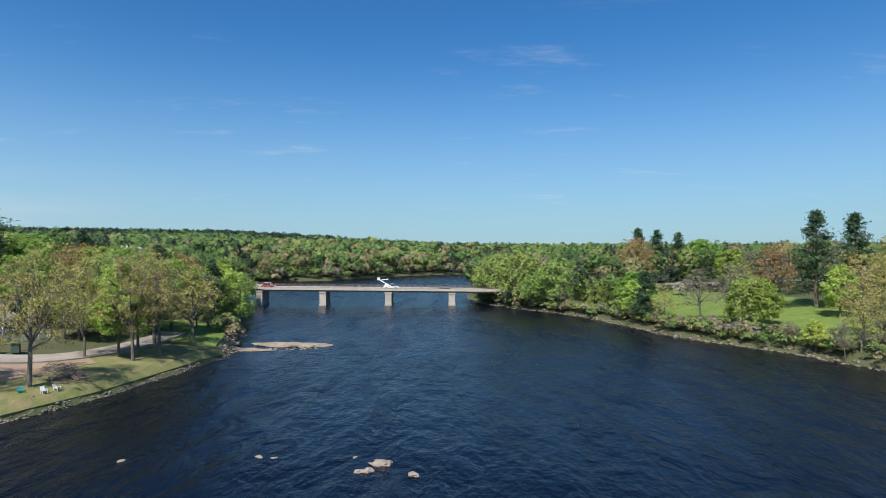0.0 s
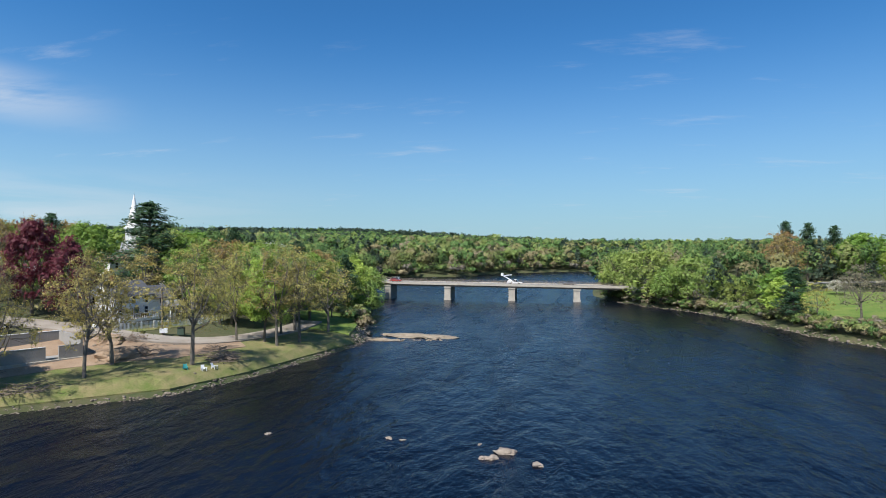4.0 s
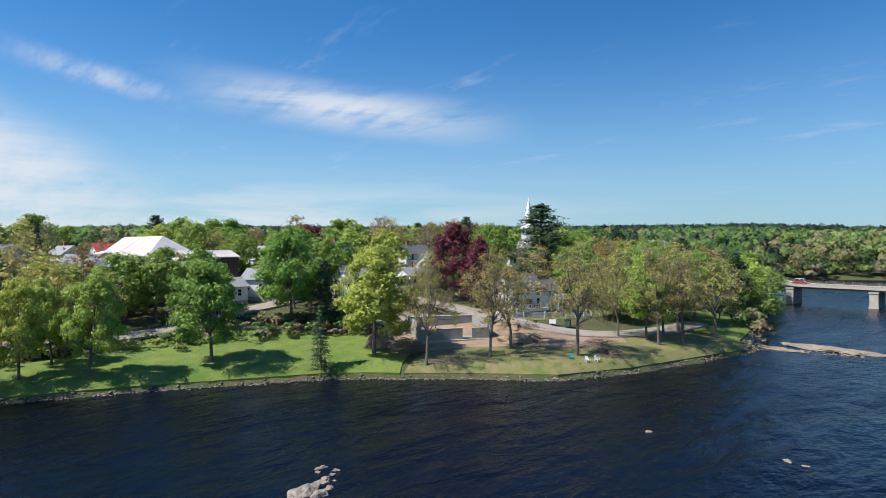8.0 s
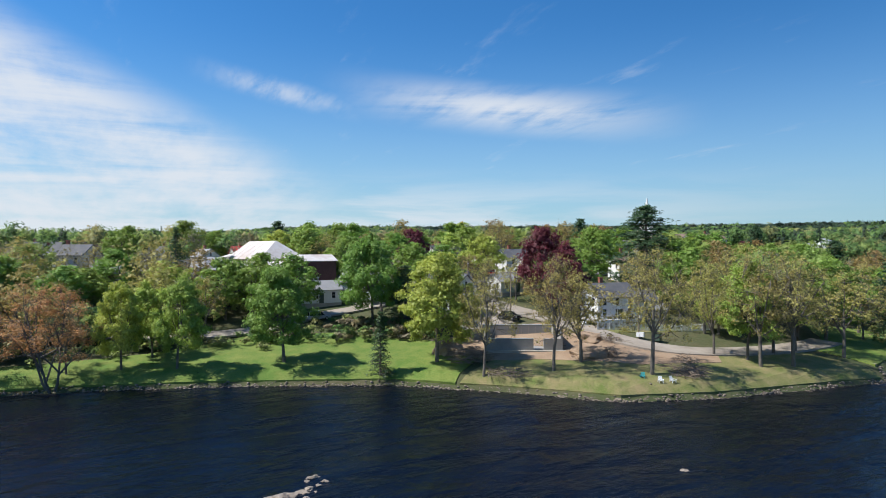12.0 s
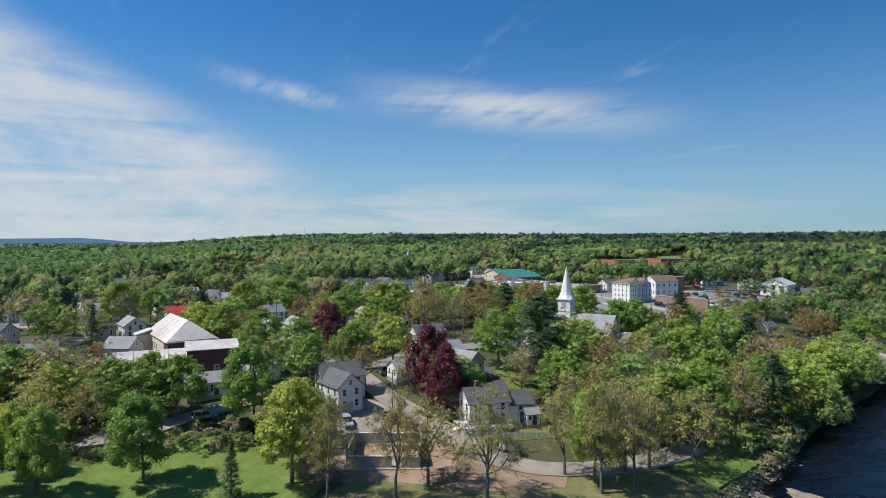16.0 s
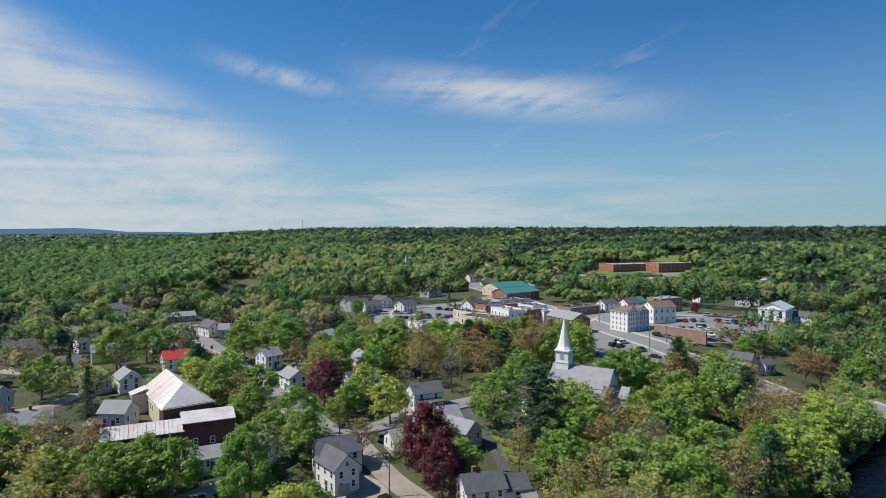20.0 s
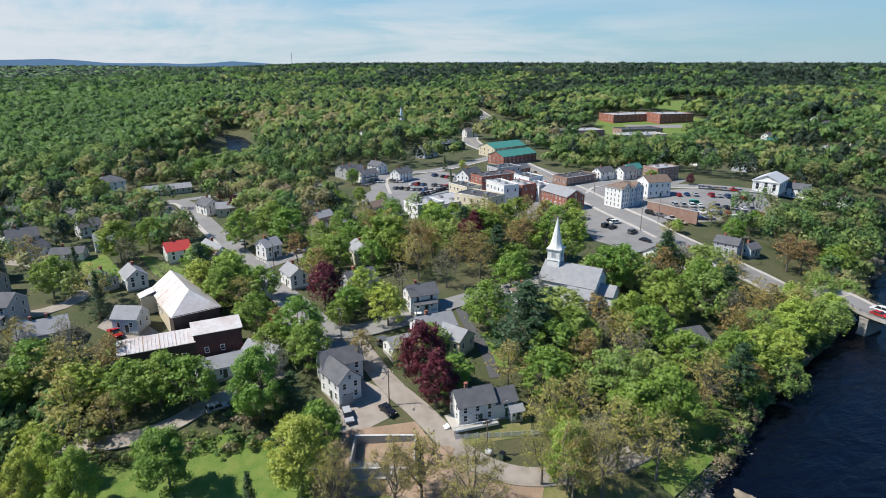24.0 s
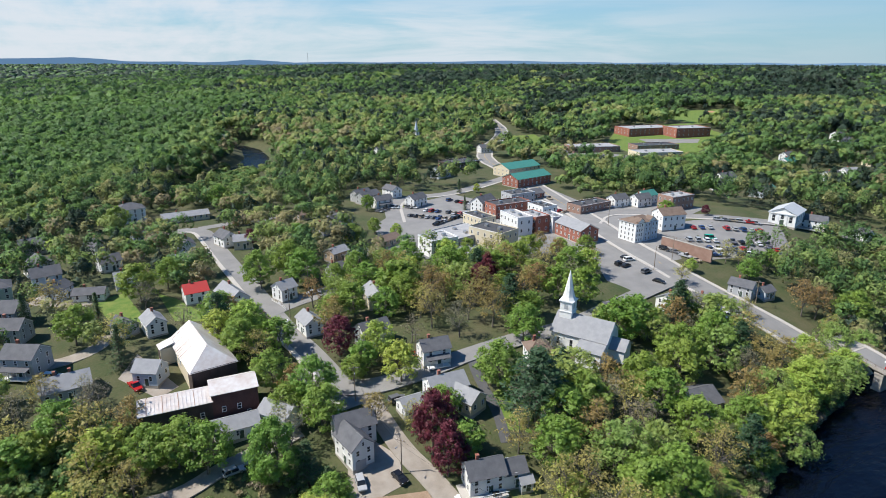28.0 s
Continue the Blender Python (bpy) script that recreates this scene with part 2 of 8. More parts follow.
M = {
    "maple": leaf("maple_leaves", (0.172, 0.280, 0.046), (0.275, 0.390, 0.070)),
    "lime": leaf("young_lime_leaves", (0.320, 0.435, 0.071), (0.435, 0.512, 0.106)),
    "olive": leaf("opening_leaves", (0.390, 0.345, 0.098), (0.455, 0.405, 0.130)),
    "bronze": leaf("bronze_leaves", (0.335, 0.225, 0.085), (0.38, 0.29, 0.105)),
    "orange": leaf("orange_buds", (0.58, 0.315, 0.105), (0.52, 0.37, 0.14)),
    "red": leaf("crimson_leaves", (0.115, 0.022, 0.038), (0.19, 0.036, 0.056), 0.08),
    "pine": leaf("pine_needles", (0.036, 0.090, 0.040), (0.069, 0.140, 0.062), 0.1),
    "spruce": leaf("spruce_needles", (0.059, 0.119, 0.048), (0.100, 0.159, 0.066), 0.1),
    "grey": leaf("grey_catkins", (0.26, 0.245, 0.15), (0.32, 0.30, 0.19)),
    "willow": leaf("willow_leaves", (0.225, 0.325, 0.075), (0.325, 0.425, 0.110)),
    "blossom": leaf("white_blossom", (0.62, 0.60, 0.54), (0.55, 0.56, 0.46)),
    "bark": material("bark", (0.11, 0.09, 0.07), (0.19, 0.165, 0.135), 0.5, 0.95, 0.5),
    "pale_bark": material("grey_bark", (0.115, 0.10, 0.085), (0.19, 0.17, 0.145), 0.5, 0.95, 0.5),
    "land": material("rough_grass_and_litter", (0.040, 0.066, 0.017), (0.105, 0.095, 0.048), 9.0, 0.95, 0.4, fine=14),
    "lawn": material("spring_lawn", (0.075, 0.160, 0.018), (0.185, 0.225, 0.048), 2.6, 0.9, 0.9, fine=9),
    "dry_lawn": material("dry_grass", (0.105, 0.145, 0.030), (0.25, 0.205, 0.10), 2.0, 0.95, 0.8, fine=9),
    "dirt": material("bare_brown_earth", (0.25, 0.17, 0.11), (0.36, 0.265, 0.185), 3.0, 0.95, 0.5, fine=12),
    "gravel": material("pale_gravel", (0.25, 0.215, 0.18), (0.37, 0.33, 0.285), 3.0, 0.95, 0.3, fine=20),
    "asphalt": material("worn_asphalt", (0.20, 0.195, 0.19), (0.27, 0.262, 0.25), 6.0, 0.9, 0.2, fine=30),
    "new_asphalt": material("dark_asphalt", (0.07, 0.07, 0.075), (0.11, 0.11, 0.11), 6.0, 0.85, 0.2, fine=30),
    "walk": material("concrete_walk", (0.42, 0.39, 0.35), (0.5, 0.47, 0.43), 2.0, 0.9, 0.15),
    "line": material("road_paint", (0.7, 0.68, 0.6), (0.55, 0.53, 0.48), 1.0, 0.8),
    "yellow_line": material("yellow_paint", (0.6, 0.4, 0.06), (0.5, 0.35, 0.1), 1.0, 0.8),
    "concrete": material("concrete", (0.34, 0.31, 0.27), (0.45, 0.42, 0.37), 1.5, 0.9, 0.25),
    "form": material("grey_form_concrete", (0.26, 0.26, 0.255), (0.33, 0.32, 0.31), 1.2, 0.9, 0.2),
    "rock": material("pale_river_rock", (0.155, 0.122, 0.095), (0.36, 0.305, 0.25), 0.5, 0.9, 1.0, fine=6),
    "ledge": material("tan_ledge_rock", (0.17, 0.135, 0.09), (0.36, 0.30, 0.23), 1.2, 0.9, 0.8, fine=6),
    "dark_rock": material("bank_stone", (0.115, 0.092, 0.072), (0.30, 0.25, 0.20), 0.7, 0.9, 0.6, fine=6),
    "steel": material("painted_steel", (0.20, 0.17, 0.14), (0.26, 0.2, 0.15), 1.0, 0.6, 0.1, 0.3),
    "galv": material("galvanised_steel", (0.42, 0.43, 0.44), (0.5, 0.5, 0.5), 0.6, 0.45, 0.05, 0.8),
    "wood": material("weathered_pole_wood", (0.18, 0.14, 0.10), (0.26, 0.21, 0.16), 0.6, 0.95, 0.3),
    "brush": material("cut_brush", (0.17, 0.13, 0.10), (0.26, 0.21, 0.17), 0.8, 0.95, 0.3),
    "white": material("white_clapboard", (0.78, 0.78, 0.76), (0.70, 0.70, 0.68), 2.0, 0.6, 0.1, fine=20),
    "cream": material("cream_clapboard", (0.66, 0.58, 0.42), (0.6, 0.52, 0.37), 2.0, 0.65, 0.1),
    "grey_wall": material("grey_clapboard", (0.36, 0.37, 0.38), (0.42, 0.43, 0.44), 2.0, 0.65, 0.1),
    "blue_wall": material("pale_blue_clapboard", (0.44, 0.50, 0.57), (0.5, 0.56, 0.62), 2.0, 0.65, 0.1),
    "green_wall": material("pale_green_clapboard", (0.42, 0.5, 0.4), (0.48, 0.54, 0.45), 2.0, 0.65, 0.1),
    "tan_wall": material("tan_siding", (0.40, 0.30, 0.21), (0.46, 0.36, 0.26), 2.0, 0.7, 0.1),
    "brown_wall": material("dark_brown_boards", (0.05, 0.034, 0.028), (0.085, 0.06, 0.05), 2.0, 0.85, 0.3),
    "maroon": material("maroon_board_siding", (0.075, 0.032, 0.03), (0.11, 0.05, 0.045), 2.0, 0.85, 0.3),
    "brick": material("red_brick", (0.27, 0.095, 0.065), (0.34, 0.14, 0.10), 2.0, 0.9, 0.2, fine=14),
    "brown_brick": material("brown_brick", (0.25, 0.15, 0.115), (0.32, 0.21, 0.165), 2.0, 0.9, 0.2, fine=14),
    "shingle": material("dark_grey_shingle", (0.085, 0.088, 0.098), (0.13, 0.132, 0.142), 1.6, 0.85, 0.3, fine=12),
    "light_shingle": material("light_grey_shingle", (0.24, 0.245, 0.26), (0.31, 0.315, 0.325), 1.6, 0.85, 0.3, fine=12),
    "brown_shingle": material("brown_shingle", (0.15, 0.105, 0.08), (0.21, 0.155, 0.12), 1.6, 0.85, 0.3, fine=12),
    "tin": material("weathered_white_metal_roof", (0.74, 0.72, 0.70), (0.56, 0.47, 0.42), 5.0, 0.5, 0.1, 0.15, fine=5),
    "rust": material("rusty_roof_streak", (0.30, 0.16, 0.10), (0.46, 0.34, 0.27), 2.0, 0.8),
    "red_roof": material("red_metal_roof", (0.55, 0.05, 0.04), (0.46, 0.06, 0.05), 2.0, 0.5),
    "green_roof": material("green_metal_roof", (0.05, 0.21, 0.17), (0.075, 0.26, 0.21), 2.0, 0.5),
    "membrane": material("flat_roof_membrane", (0.30, 0.30, 0.31), (0.40, 0.40, 0.40), 5.0, 0.85),
    "black_membrane": material("black_flat_roof", (0.05, 0.05, 0.055), (0.08, 0.08, 0.085), 5.0, 0.85),
    "white_membrane": material("white_flat_roof", (0.5, 0.52, 0.54), (0.44, 0.46, 0.48), 5.0, 0.7),
    "trim": material("white_trim", (0.8, 0.8, 0.79), (0.74, 0.74, 0.73), 1.0, 0.5),
    "glass": material("dark_window_glass", (0.02, 0.024, 0.03), (0.03, 0.034, 0.04), 2.0, 0.06, 0.0, fine=1),
    "door": material("dark_green_door", (0.04, 0.07, 0.05), (0.05, 0.08, 0.06), 1.0, 0.5),
    "tyre": material("rubber", (0.02, 0.02, 0.02), (0.03, 0.03, 0.03), 0.5, 0.85),
    "plastic": material("white_plastic", (0.78, 0.8, 0.82), (0.72, 0.74, 0.76), 0.5, 0.4),
    "teal": material("teal_plastic", (0.02, 0.25, 0.27), (0.03, 0.3, 0.3), 0.5, 0.4),
    "solar": material("solar_panel", (0.02, 0.035, 0.09), (0.03, 0.05, 0.12), 1.0, 0.15),
    "clay": material("ball_field_clay", (0.40, 0.19, 0.11), (0.45, 0.24, 0.15), 3.0, 0.95),
}
for key, c in (("car_white", (0.75, 0.75, 0.75)), ("car_black", (0.012, 0.012, 0.014)), ("car_silver", (0.42, 0.43, 0.45)),
               ("car_grey", (0.13, 0.135, 0.15)), ("car_red", (0.42, 0.02, 0.02)), ("car_blue", (0.04, 0.08, 0.2)),
               ("car_green", (0.02, 0.42, 0.3)), ("car_tan", (0.35, 0.29, 0.22))):
    M[key] = material(key.replace("car_", "") + "_car_paint", c, tuple(v * 0.93 for v in c), 2.0, 0.25)


def water_material():
    m = bpy.data.materials.new("river_water")
    m.use_nodes = True
    n, l = m.node_tree.nodes, m.node_tree.links
    p = n["Principled BSDF"]
    p.inputs["Base Color"].default_value = (0.0018, 0.0032, 0.0085, 1)
    p.inputs["IOR"].default_value = 1.33
    p.inputs["Specular IOR Level"].default_value = 0.42
    place = n.new("ShaderNodeNewGeometry").outputs["Position"]

    def waves(size, stretch, turn, detail, twist):
        mp = n.new("ShaderNodeMapping")
        mp.inputs["Rotation"].default_value, mp.inputs["Scale"].default_value = (0, 0, radians(turn)), stretch
        l.new(place, mp.inputs[0])
        t = n.new("ShaderNodeTexNoise")
        t.inputs["Scale"].default_value, t.inputs["Detail"].default_value = 1 / size, detail
        t.inputs["Distortion"].default_value = twist
        l.new(mp.outputs[0], t.inputs["Vector"])
        return t.outputs["Fac"]

    # smooth slicks and ruffled reaches drawn out along the current
    calm = n.new("ShaderNodeMapRange")
    calm.inputs[1].default_value, calm.inputs[2].default_value, calm.inputs[3].default_value, calm.inputs[4].default_value = 0.38, 0.62, 0.55, 1.0
    l.new(waves(16.0, (1.6, 0.35, 1), -8, 5, 1.6), calm.inputs[0])
    rough = n.new("ShaderNodeMath")
    rough.operation = "MULTIPLY_ADD"
    l.new(calm.outputs[0], rough.inputs[0])
    rough.inputs[1].default_value, rough.inputs[2].default_value = 0.13, 0.15
    l.new(rough.outputs[0], p.inputs["Roughness"])
    prev = None
    for size, amount, stretch, turn in ((0.5, 1.0, (1, 0.55, 1), -8), (1.7, 1.0, (1, 0.5, 1), 28), (4.5, 0.75, (1, 0.45, 1), -14), (18.0, 0.3, (1, 0.3, 1), -12)):
        b = n.new("ShaderNodeBump")
        b.inputs["Distance"].default_value = 0.25 * size
        k = n.new("ShaderNodeMath")
        k.operation = "MULTIPLY"
        l.new(calm.outputs[0], k.inputs[0])
        k.inputs[1].default_value = amount
        l.new(k.outputs[0], b.inputs["Strength"])
        l.new(waves(size, stretch, turn, 5, 0.6), b.inputs["Height"])
        if prev:
            l.new(prev, b.inputs["Normal"])
        prev = b.outputs[0]
    l.new(prev, p.inputs["Normal"])
    return m


M["water"] = water_material()


def forest_material(ragged):
    """Leaf colour of the joined woods: each tree carries one number, spring_kind, that picks its species' colour, with
    some haze painted in.
    """
    m = bpy.data.materials.new("mixed_spring_woods")
    m.use_nodes = True
    n, l = m.node_tree.nodes, m.node_tree.links
    p = n["Principled BSDF"]
    p.inputs["Roughness"].default_value = 0.7
    a = n.new("ShaderNodeAttribute")
    a.attribute_name = "spring_kind"
    ramp = n.new("ShaderNodeValToRGB")
    l.new(a.outputs["Fac"], ramp.inputs[0])
    # The greens at 0.2 and 0.45 have extra blue painted in for haze.
    stops = ((0.0, (0.034, 0.068, 0.044)), (0.16, (0.050, 0.086, 0.052)), (0.2, (0.082, 0.168, 0.050)), (0.45, (0.132, 0.240, 0.066)),
             (0.62, (0.240, 0.320, 0.088)), (0.72, (0.290, 0.295, 0.120)), (0.84, (0.285, 0.235, 0.140)), (0.93, (0.300, 0.275, 0.225)), (1.0, (0.119, 0.040, 0.067)))
    while len(ramp.color_ramp.elements) < len(stops):
        ramp.color_ramp.elements.new(0.5)
    for e, (at, c) in zip(ramp.color_ramp.elements, stops):
        e.position, e.color = at, (*c, 1)
    hsv = n.new("ShaderNodeHueSaturation")
    l.new(ramp.outputs[0], hsv.inputs["Color"])
    r = n.new("ShaderNodeMapRange")
    r.inputs[3].default_value, r.inputs[4].default_value = 0.8, 1.2
    l.new(n.new("ShaderNodeNewGeometry").outputs["Random Per Island"], r.inputs[0])
    l.new(r.outputs[0], hsv.inputs["Value"])
    l.new(hsv.outputs[0], p.inputs["Base Color"])
    tex, bmp = n.new("ShaderNodeTexNoise"), n.new("ShaderNodeBump")
    l.new(n.new("ShaderNodeNewGeometry").outputs["Position"], tex.inputs["Vector"])
    tex.inputs["Scale"].default_value, tex.inputs["Detail"].default_value = 0.55, 5
    bmp.inputs["Strength"].default_value, bmp.inputs["Distance"].default_value = 0.6, 1.0
    if ragged:
        turn = n.new("ShaderNodeAttribute")
        turn.attribute_name = "leaf_turn"
        l.new(turn.outputs["Vector"], bmp.inputs["Normal"])
    l.new(tex.outputs["Fac"], bmp.inputs["Height"])
    l.new(bmp.outputs[0], p.inputs["Normal"])
    t, sh = n.new("ShaderNodeBsdfTranslucent"), n.new("ShaderNodeMixShader")
    l.new(hsv.outputs[0], t.inputs[0])
    sh.inputs[0].default_value = 0.22
    l.new(p.outputs[0], sh.inputs[1])
    l.new(t.outputs[0], sh.inputs[2])
    if ragged:
        ragged_edge(n, l, sh.outputs[0], 0.34, 0.47)
    else:
        l.new(sh.outputs[0], n["Material Output"].inputs[0])
    return m


M["woods"] = forest_material(True)
M["far_woods"] = forest_material(False)

# ---------------------------------------------------------------- land and water
TOWN_BANK = [(-130, -700), (-104, -80), (-95, -30), (-91.5, -9), (-88, 8), (-82, 25), (-78.5, 32), (-72, 46), (-67.5, 50),
             (-61, 57.5), (-55, 63), (-49.5, 67.5), (-45, 80), (-42.5, 94), (-41, 103), (-39.5, 112), (-42, 121), (-45, 132),
             (-49, 143), (-54, 155), (-59, 169), (-64, 190), (-68, 207), (-72, 220), (-80, 242), (-98, 288)]
FAR_BANK = [(-122, 340), (-128, 362), (-104, 392), (-72, 408), (-42, 470), (-10, 506), (40, 535), (160, 570), (420, 610)]
EAST_BANK = [(420, 510), (120, 430), (40, 395), (18, 365), (12, 300), (10, 250), (13, 231), (26, 203), (37, 189), (45, 168),
             (53, 136), (60, 124), (66, 115), (72, 97), (78, 64), (84, 20), (92, -60), (110, -700)]
RIVER = TOWN_BANK + FAR_BANK + EAST_BANK
STREAM = [(-376, 72), (-420, 98), (-455, 112), (-500, 130), (-545, 142), (-600, 144), (-640, 134), (-640, 118),
          (-600, 124), (-548, 118), (-505, 102), (-465, 82), (-432, 68), (-395, 52)]


def edge_distance(px, py, poly):
    """Signed distance to a closed outline: minus inside."""
    px, py = np.asarray(px, float), np.asarray(py, float)
    best, inside = np.full(px.shape, 1e9), np.zeros(px.shape, bool)
    for (ax, ay), (bx, by) in zip(poly, poly[1:] + poly[:1]):
        dx, dy = bx - ax, by - ay
        s = np.clip(((px - ax) * dx + (py - ay) * dy) / (dx * dx + dy * dy), 0, 1)
        best = np.minimum(best, np.hypot(px - ax - s * dx, py - ay - s * dy))
        if ay != by:
            inside ^= ((ay > py) != (by > py)) & (px < (bx - ax) * (py - ay) / (by - ay) + ax)
    return np.where(inside, -best, best)


def smooth(v):
    v = np.clip(v, 0, 1)
    return v * v * (3 - 2 * v)


def height(px, py):
    """Height of the land over the river, in metres."""
    px, py = np.asarray(px, float), np.asarray(py, float)
    d = edge_distance(px, py, RIVER)
    r = np.hypot(px + 60, py - 60)
    b = np.degrees(np.arctan2(-px, py))
    town = np.interp(d, [-12, -4, 0, 0.8, 2.5, 8, 16, 28, 46, 75, 120, 250], [-4, -2.4, -0.25, 0.7, 1.7, 2.4, 3.3, 5.8, 8.8, 12.6, 13.6, 13.8])
    east = np.interp(d, [-12, -4, 0, 0.8, 3, 10, 30, 60, 140], [-4, -2.4, -0.25, 0.6, 1.4, 2.6, 5, 7, 8])
    side = smooth((px + 20) / 40) * (py < 560)
    low = town * (1 - side) + east * side
    hill = 38 * smooth((r - 330) / 1250) * (1 - 0.6 * smooth((r - 1700) / 2600)) * smooth((96 - b) / 26) * smooth((b + 8) / 30)
    plain = -5.0 * smooth((b - 84) / 14) * smooth((r - 260) / 250)
    far = 24 * smooth((b - 80) / 14) * smooth((r - 2300) / 2300)
    bank = smooth((d - 3) / 40)
    knoll = 5.6 * np.exp(-((px + 165) / 45) ** 2 - ((py - 298) / 62) ** 2)
    z = low + bank * (hill + plain + knoll) + far * smooth(d / 200)
    s = edge_distance(px, py, STREAM)
    return np.where(s < 14, np.minimum(z, 5.4 + 0.35 * np.maximum(s, -6)), z)


def gz(px, py):
    return float(height(np.array([px]), np.array([py]))[0])


# ---------------------------------------------------------------- mesh helpers
def mesh_of(name, verts, faces, mat):
    """A mesh from vertices and faces (a list of tuples, or an array of quads or triangles)."""
    me = bpy.data.meshes.new(name)
    if isinstance(faces, np.ndarray) and len(faces):
        k, nf = faces.shape[1], len(faces)
        me.vertices.add(len(verts))
        me.vertices.foreach_set("co", np.asarray(verts, np.float32).ravel())
        me.loops.add(nf * k)
        me.loops.foreach_set("vertex_index", faces.astype(np.int32).ravel())
        me.polygons.add(nf)
        me.polygons.foreach_set("loop_start", np.arange(0, nf * k, k, dtype=np.int32))
        me.update(calc_edges=True)
    else:
        me.from_pydata([tuple(v) for v in verts], [], [tuple(f) for f in faces])
        me.update()
    for one in (mat if isinstance(mat, (list, tuple)) else [mat]):
        me.materials.append(one)
    return me


def part(name, bm, mat, parent, label=""):
    """Links a bmesh (or a ready mesh) as one object under a thing or a part."""
    if isinstance(bm, bmesh.types.BMesh):
        me = bpy.data.meshes.new(name)
        bm.normal_update()
        bm.to_mesh(me)
        bm.free()
        me.materials.append(mat)
    else:
        me = bm
    ob = new(name, me)
    ob.parent = parent
    return tagged(ob, label)


def thing(name, x, y, z, turn=0, label="", category="", group="", kind=""):
    ob = new(name)
    ob.empty_display_size = 0.5
    ob.matrix_basis = pose(x, y, z, 0, 0, turn)
    return tagged(ob, label, category, group, kind)


def box(bm, x0, x1, y0, y1, z0, z1, bevel=0.0):
    v = [bm.verts.new(p) for p in ((x0, y0, z0), (x1, y0, z0), (x1, y1, z0), (x0, y1, z0), (x0, y0, z1), (x1, y0, z1), (x1, y1, z1), (x0, y1, z1))]
    fs = [bm.faces.new([v[i] for i in f]) for f in ((3, 2, 1, 0), (4, 5, 6, 7), (0, 1, 5, 4), (1, 2, 6, 5), (2, 3, 7, 6), (3, 0, 4, 7))]
    if bevel:
        bmesh.ops.bevel(bm, geom=list({e for f in fs for e in f.edges}), offset=bevel, segments=1, affect="EDGES")
    return bm


def boxes(*rows):
    bm = bmesh.new()
    for r in rows:
        box(bm, *r)
    return bm


def prism(bm, outline, z0, z1):
    """An upright prism over an outline of (x, y)."""
    a = [bm.verts.new((x, y, z0)) for x, y in outline]
    b = [bm.verts.new((x, y, z1)) for x, y in outline]
    bm.faces.new(a[::-1])
    bm.faces.new(b)
    for i in range(len(a)):
        j = (i + 1) % len(a)
        bm.faces.new((a[i], a[j], b[j], b[i]))
    return bm


def tube(verts, faces, p, q, r0, r1, n=6):
    """A tapered limb from p to q, added to lists."""
    p, q = Vector(p), Vector(q)
    d = (q - p).normalized()
    u = d.orthogonal().normalized()
    w = d.cross(u)
    base = len(verts)
    for c, r in ((p, r0), (q, r1)):
        for k in range(n):
            a = 2 * math.pi * k / n
            verts.append(c + (u * math.cos(a) + w * math.sin(a)) * r)
    for k in range(n):
        j = (k + 1) % n
        faces.append((base + k, base + j, base + n + j, base + n + k))
    faces.append(tuple(base + n + k for k in range(n)))


def tubes(name, rows, mat, n=6):
    v, f = [], []
    for p, q, r0, r1 in rows:
        tube(v, f, p, q, r0, r1, n)
    return mesh_of(name, v, f, mat)


def leaf_quads(c, nrm, size, rng, slim=0.75):
    """Small bent leaf sprays at c facing nrm, as vertices and quads."""
    n = len(c)
    nrm = nrm / np.maximum(np.linalg.norm(nrm, axis=1, keepdims=True), 1e-6)
    t = np.cross(nrm, rng.normal(size=(n, 3)))
    t /= np.maximum(np.linalg.norm(t, axis=1, keepdims=True), 1e-6)
    w = np.cross(nrm, t)
    s = np.asarray(size).reshape(-1, 1)
    v = np.empty((n, 4, 3))
    for k, (a, b) in enumerate(((-1, -0.5), (0.4, -1), (1, 0.5), (-0.4, 1))):
        ja = 1 + rng.uniform(-0.35, 0.35, (n, 1))
        v[:, k] = c + s * 0.5 * (t * a * ja + w * b * slim * ja + nrm * (0.25 if k % 2 else -0.12) * ja)
    return v.reshape(-1, 3), np.arange(4 * n).reshape(n, 4)

# ---------------------------------------------------------------- ground, river
def steps(*runs):
    out = []
    for a, b, n in runs:
        out += list(np.linspace(a, b, n, endpoint=False))
    return np.array(sorted(set(np.round(out, 3))))


def build_ground():
    xs = steps((-5200, -1200, 40), (-1200, -660, 27), (-660, -420, 60), (-420, -220, 40), (-220, -110, 44), (-110, -36, 40), (-36, 40, 16), (40, 90, 34), (90, 300, 30), (300, 1200, 22), (1200, 5200, 22))
    ys = steps((-2500, -300, 16), (-300, -60, 16), (-60, 130, 110), (130, 260, 65), (260, 620, 70), (620, 1400, 39), (1400, 5200, 40))
    gx, gy = np.meshgrid(xs, ys, indexing="ij")
    z = height(gx, gy)
    z += np.where(edge_distance(gx, gy, RIVER) > 1.5, 1, 0.2) * 0.03 * np.sin(gx * 0.61 + 1.3 * np.sin(gy * 0.37)) * np.sin(gy * 0.53 + gx * 0.17)
    nx, ny = len(xs), len(ys)
    idx = np.arange(nx * ny).reshape(nx, ny)
    quads = np.stack([idx[:-1, :-1], idx[1:, :-1], idx[1:, 1:], idx[:-1, 1:]], -1).reshape(-1, 4)
    me = mesh_of("ground", np.stack([gx, gy, z], -1).reshape(-1, 3), quads, M["land"])
    me.polygons.foreach_set("use_smooth", np.ones(len(quads), bool))
    return tagged(new("ground", me), "rough spring grass and leaf litter on sloping land", "ground", kind="structure")


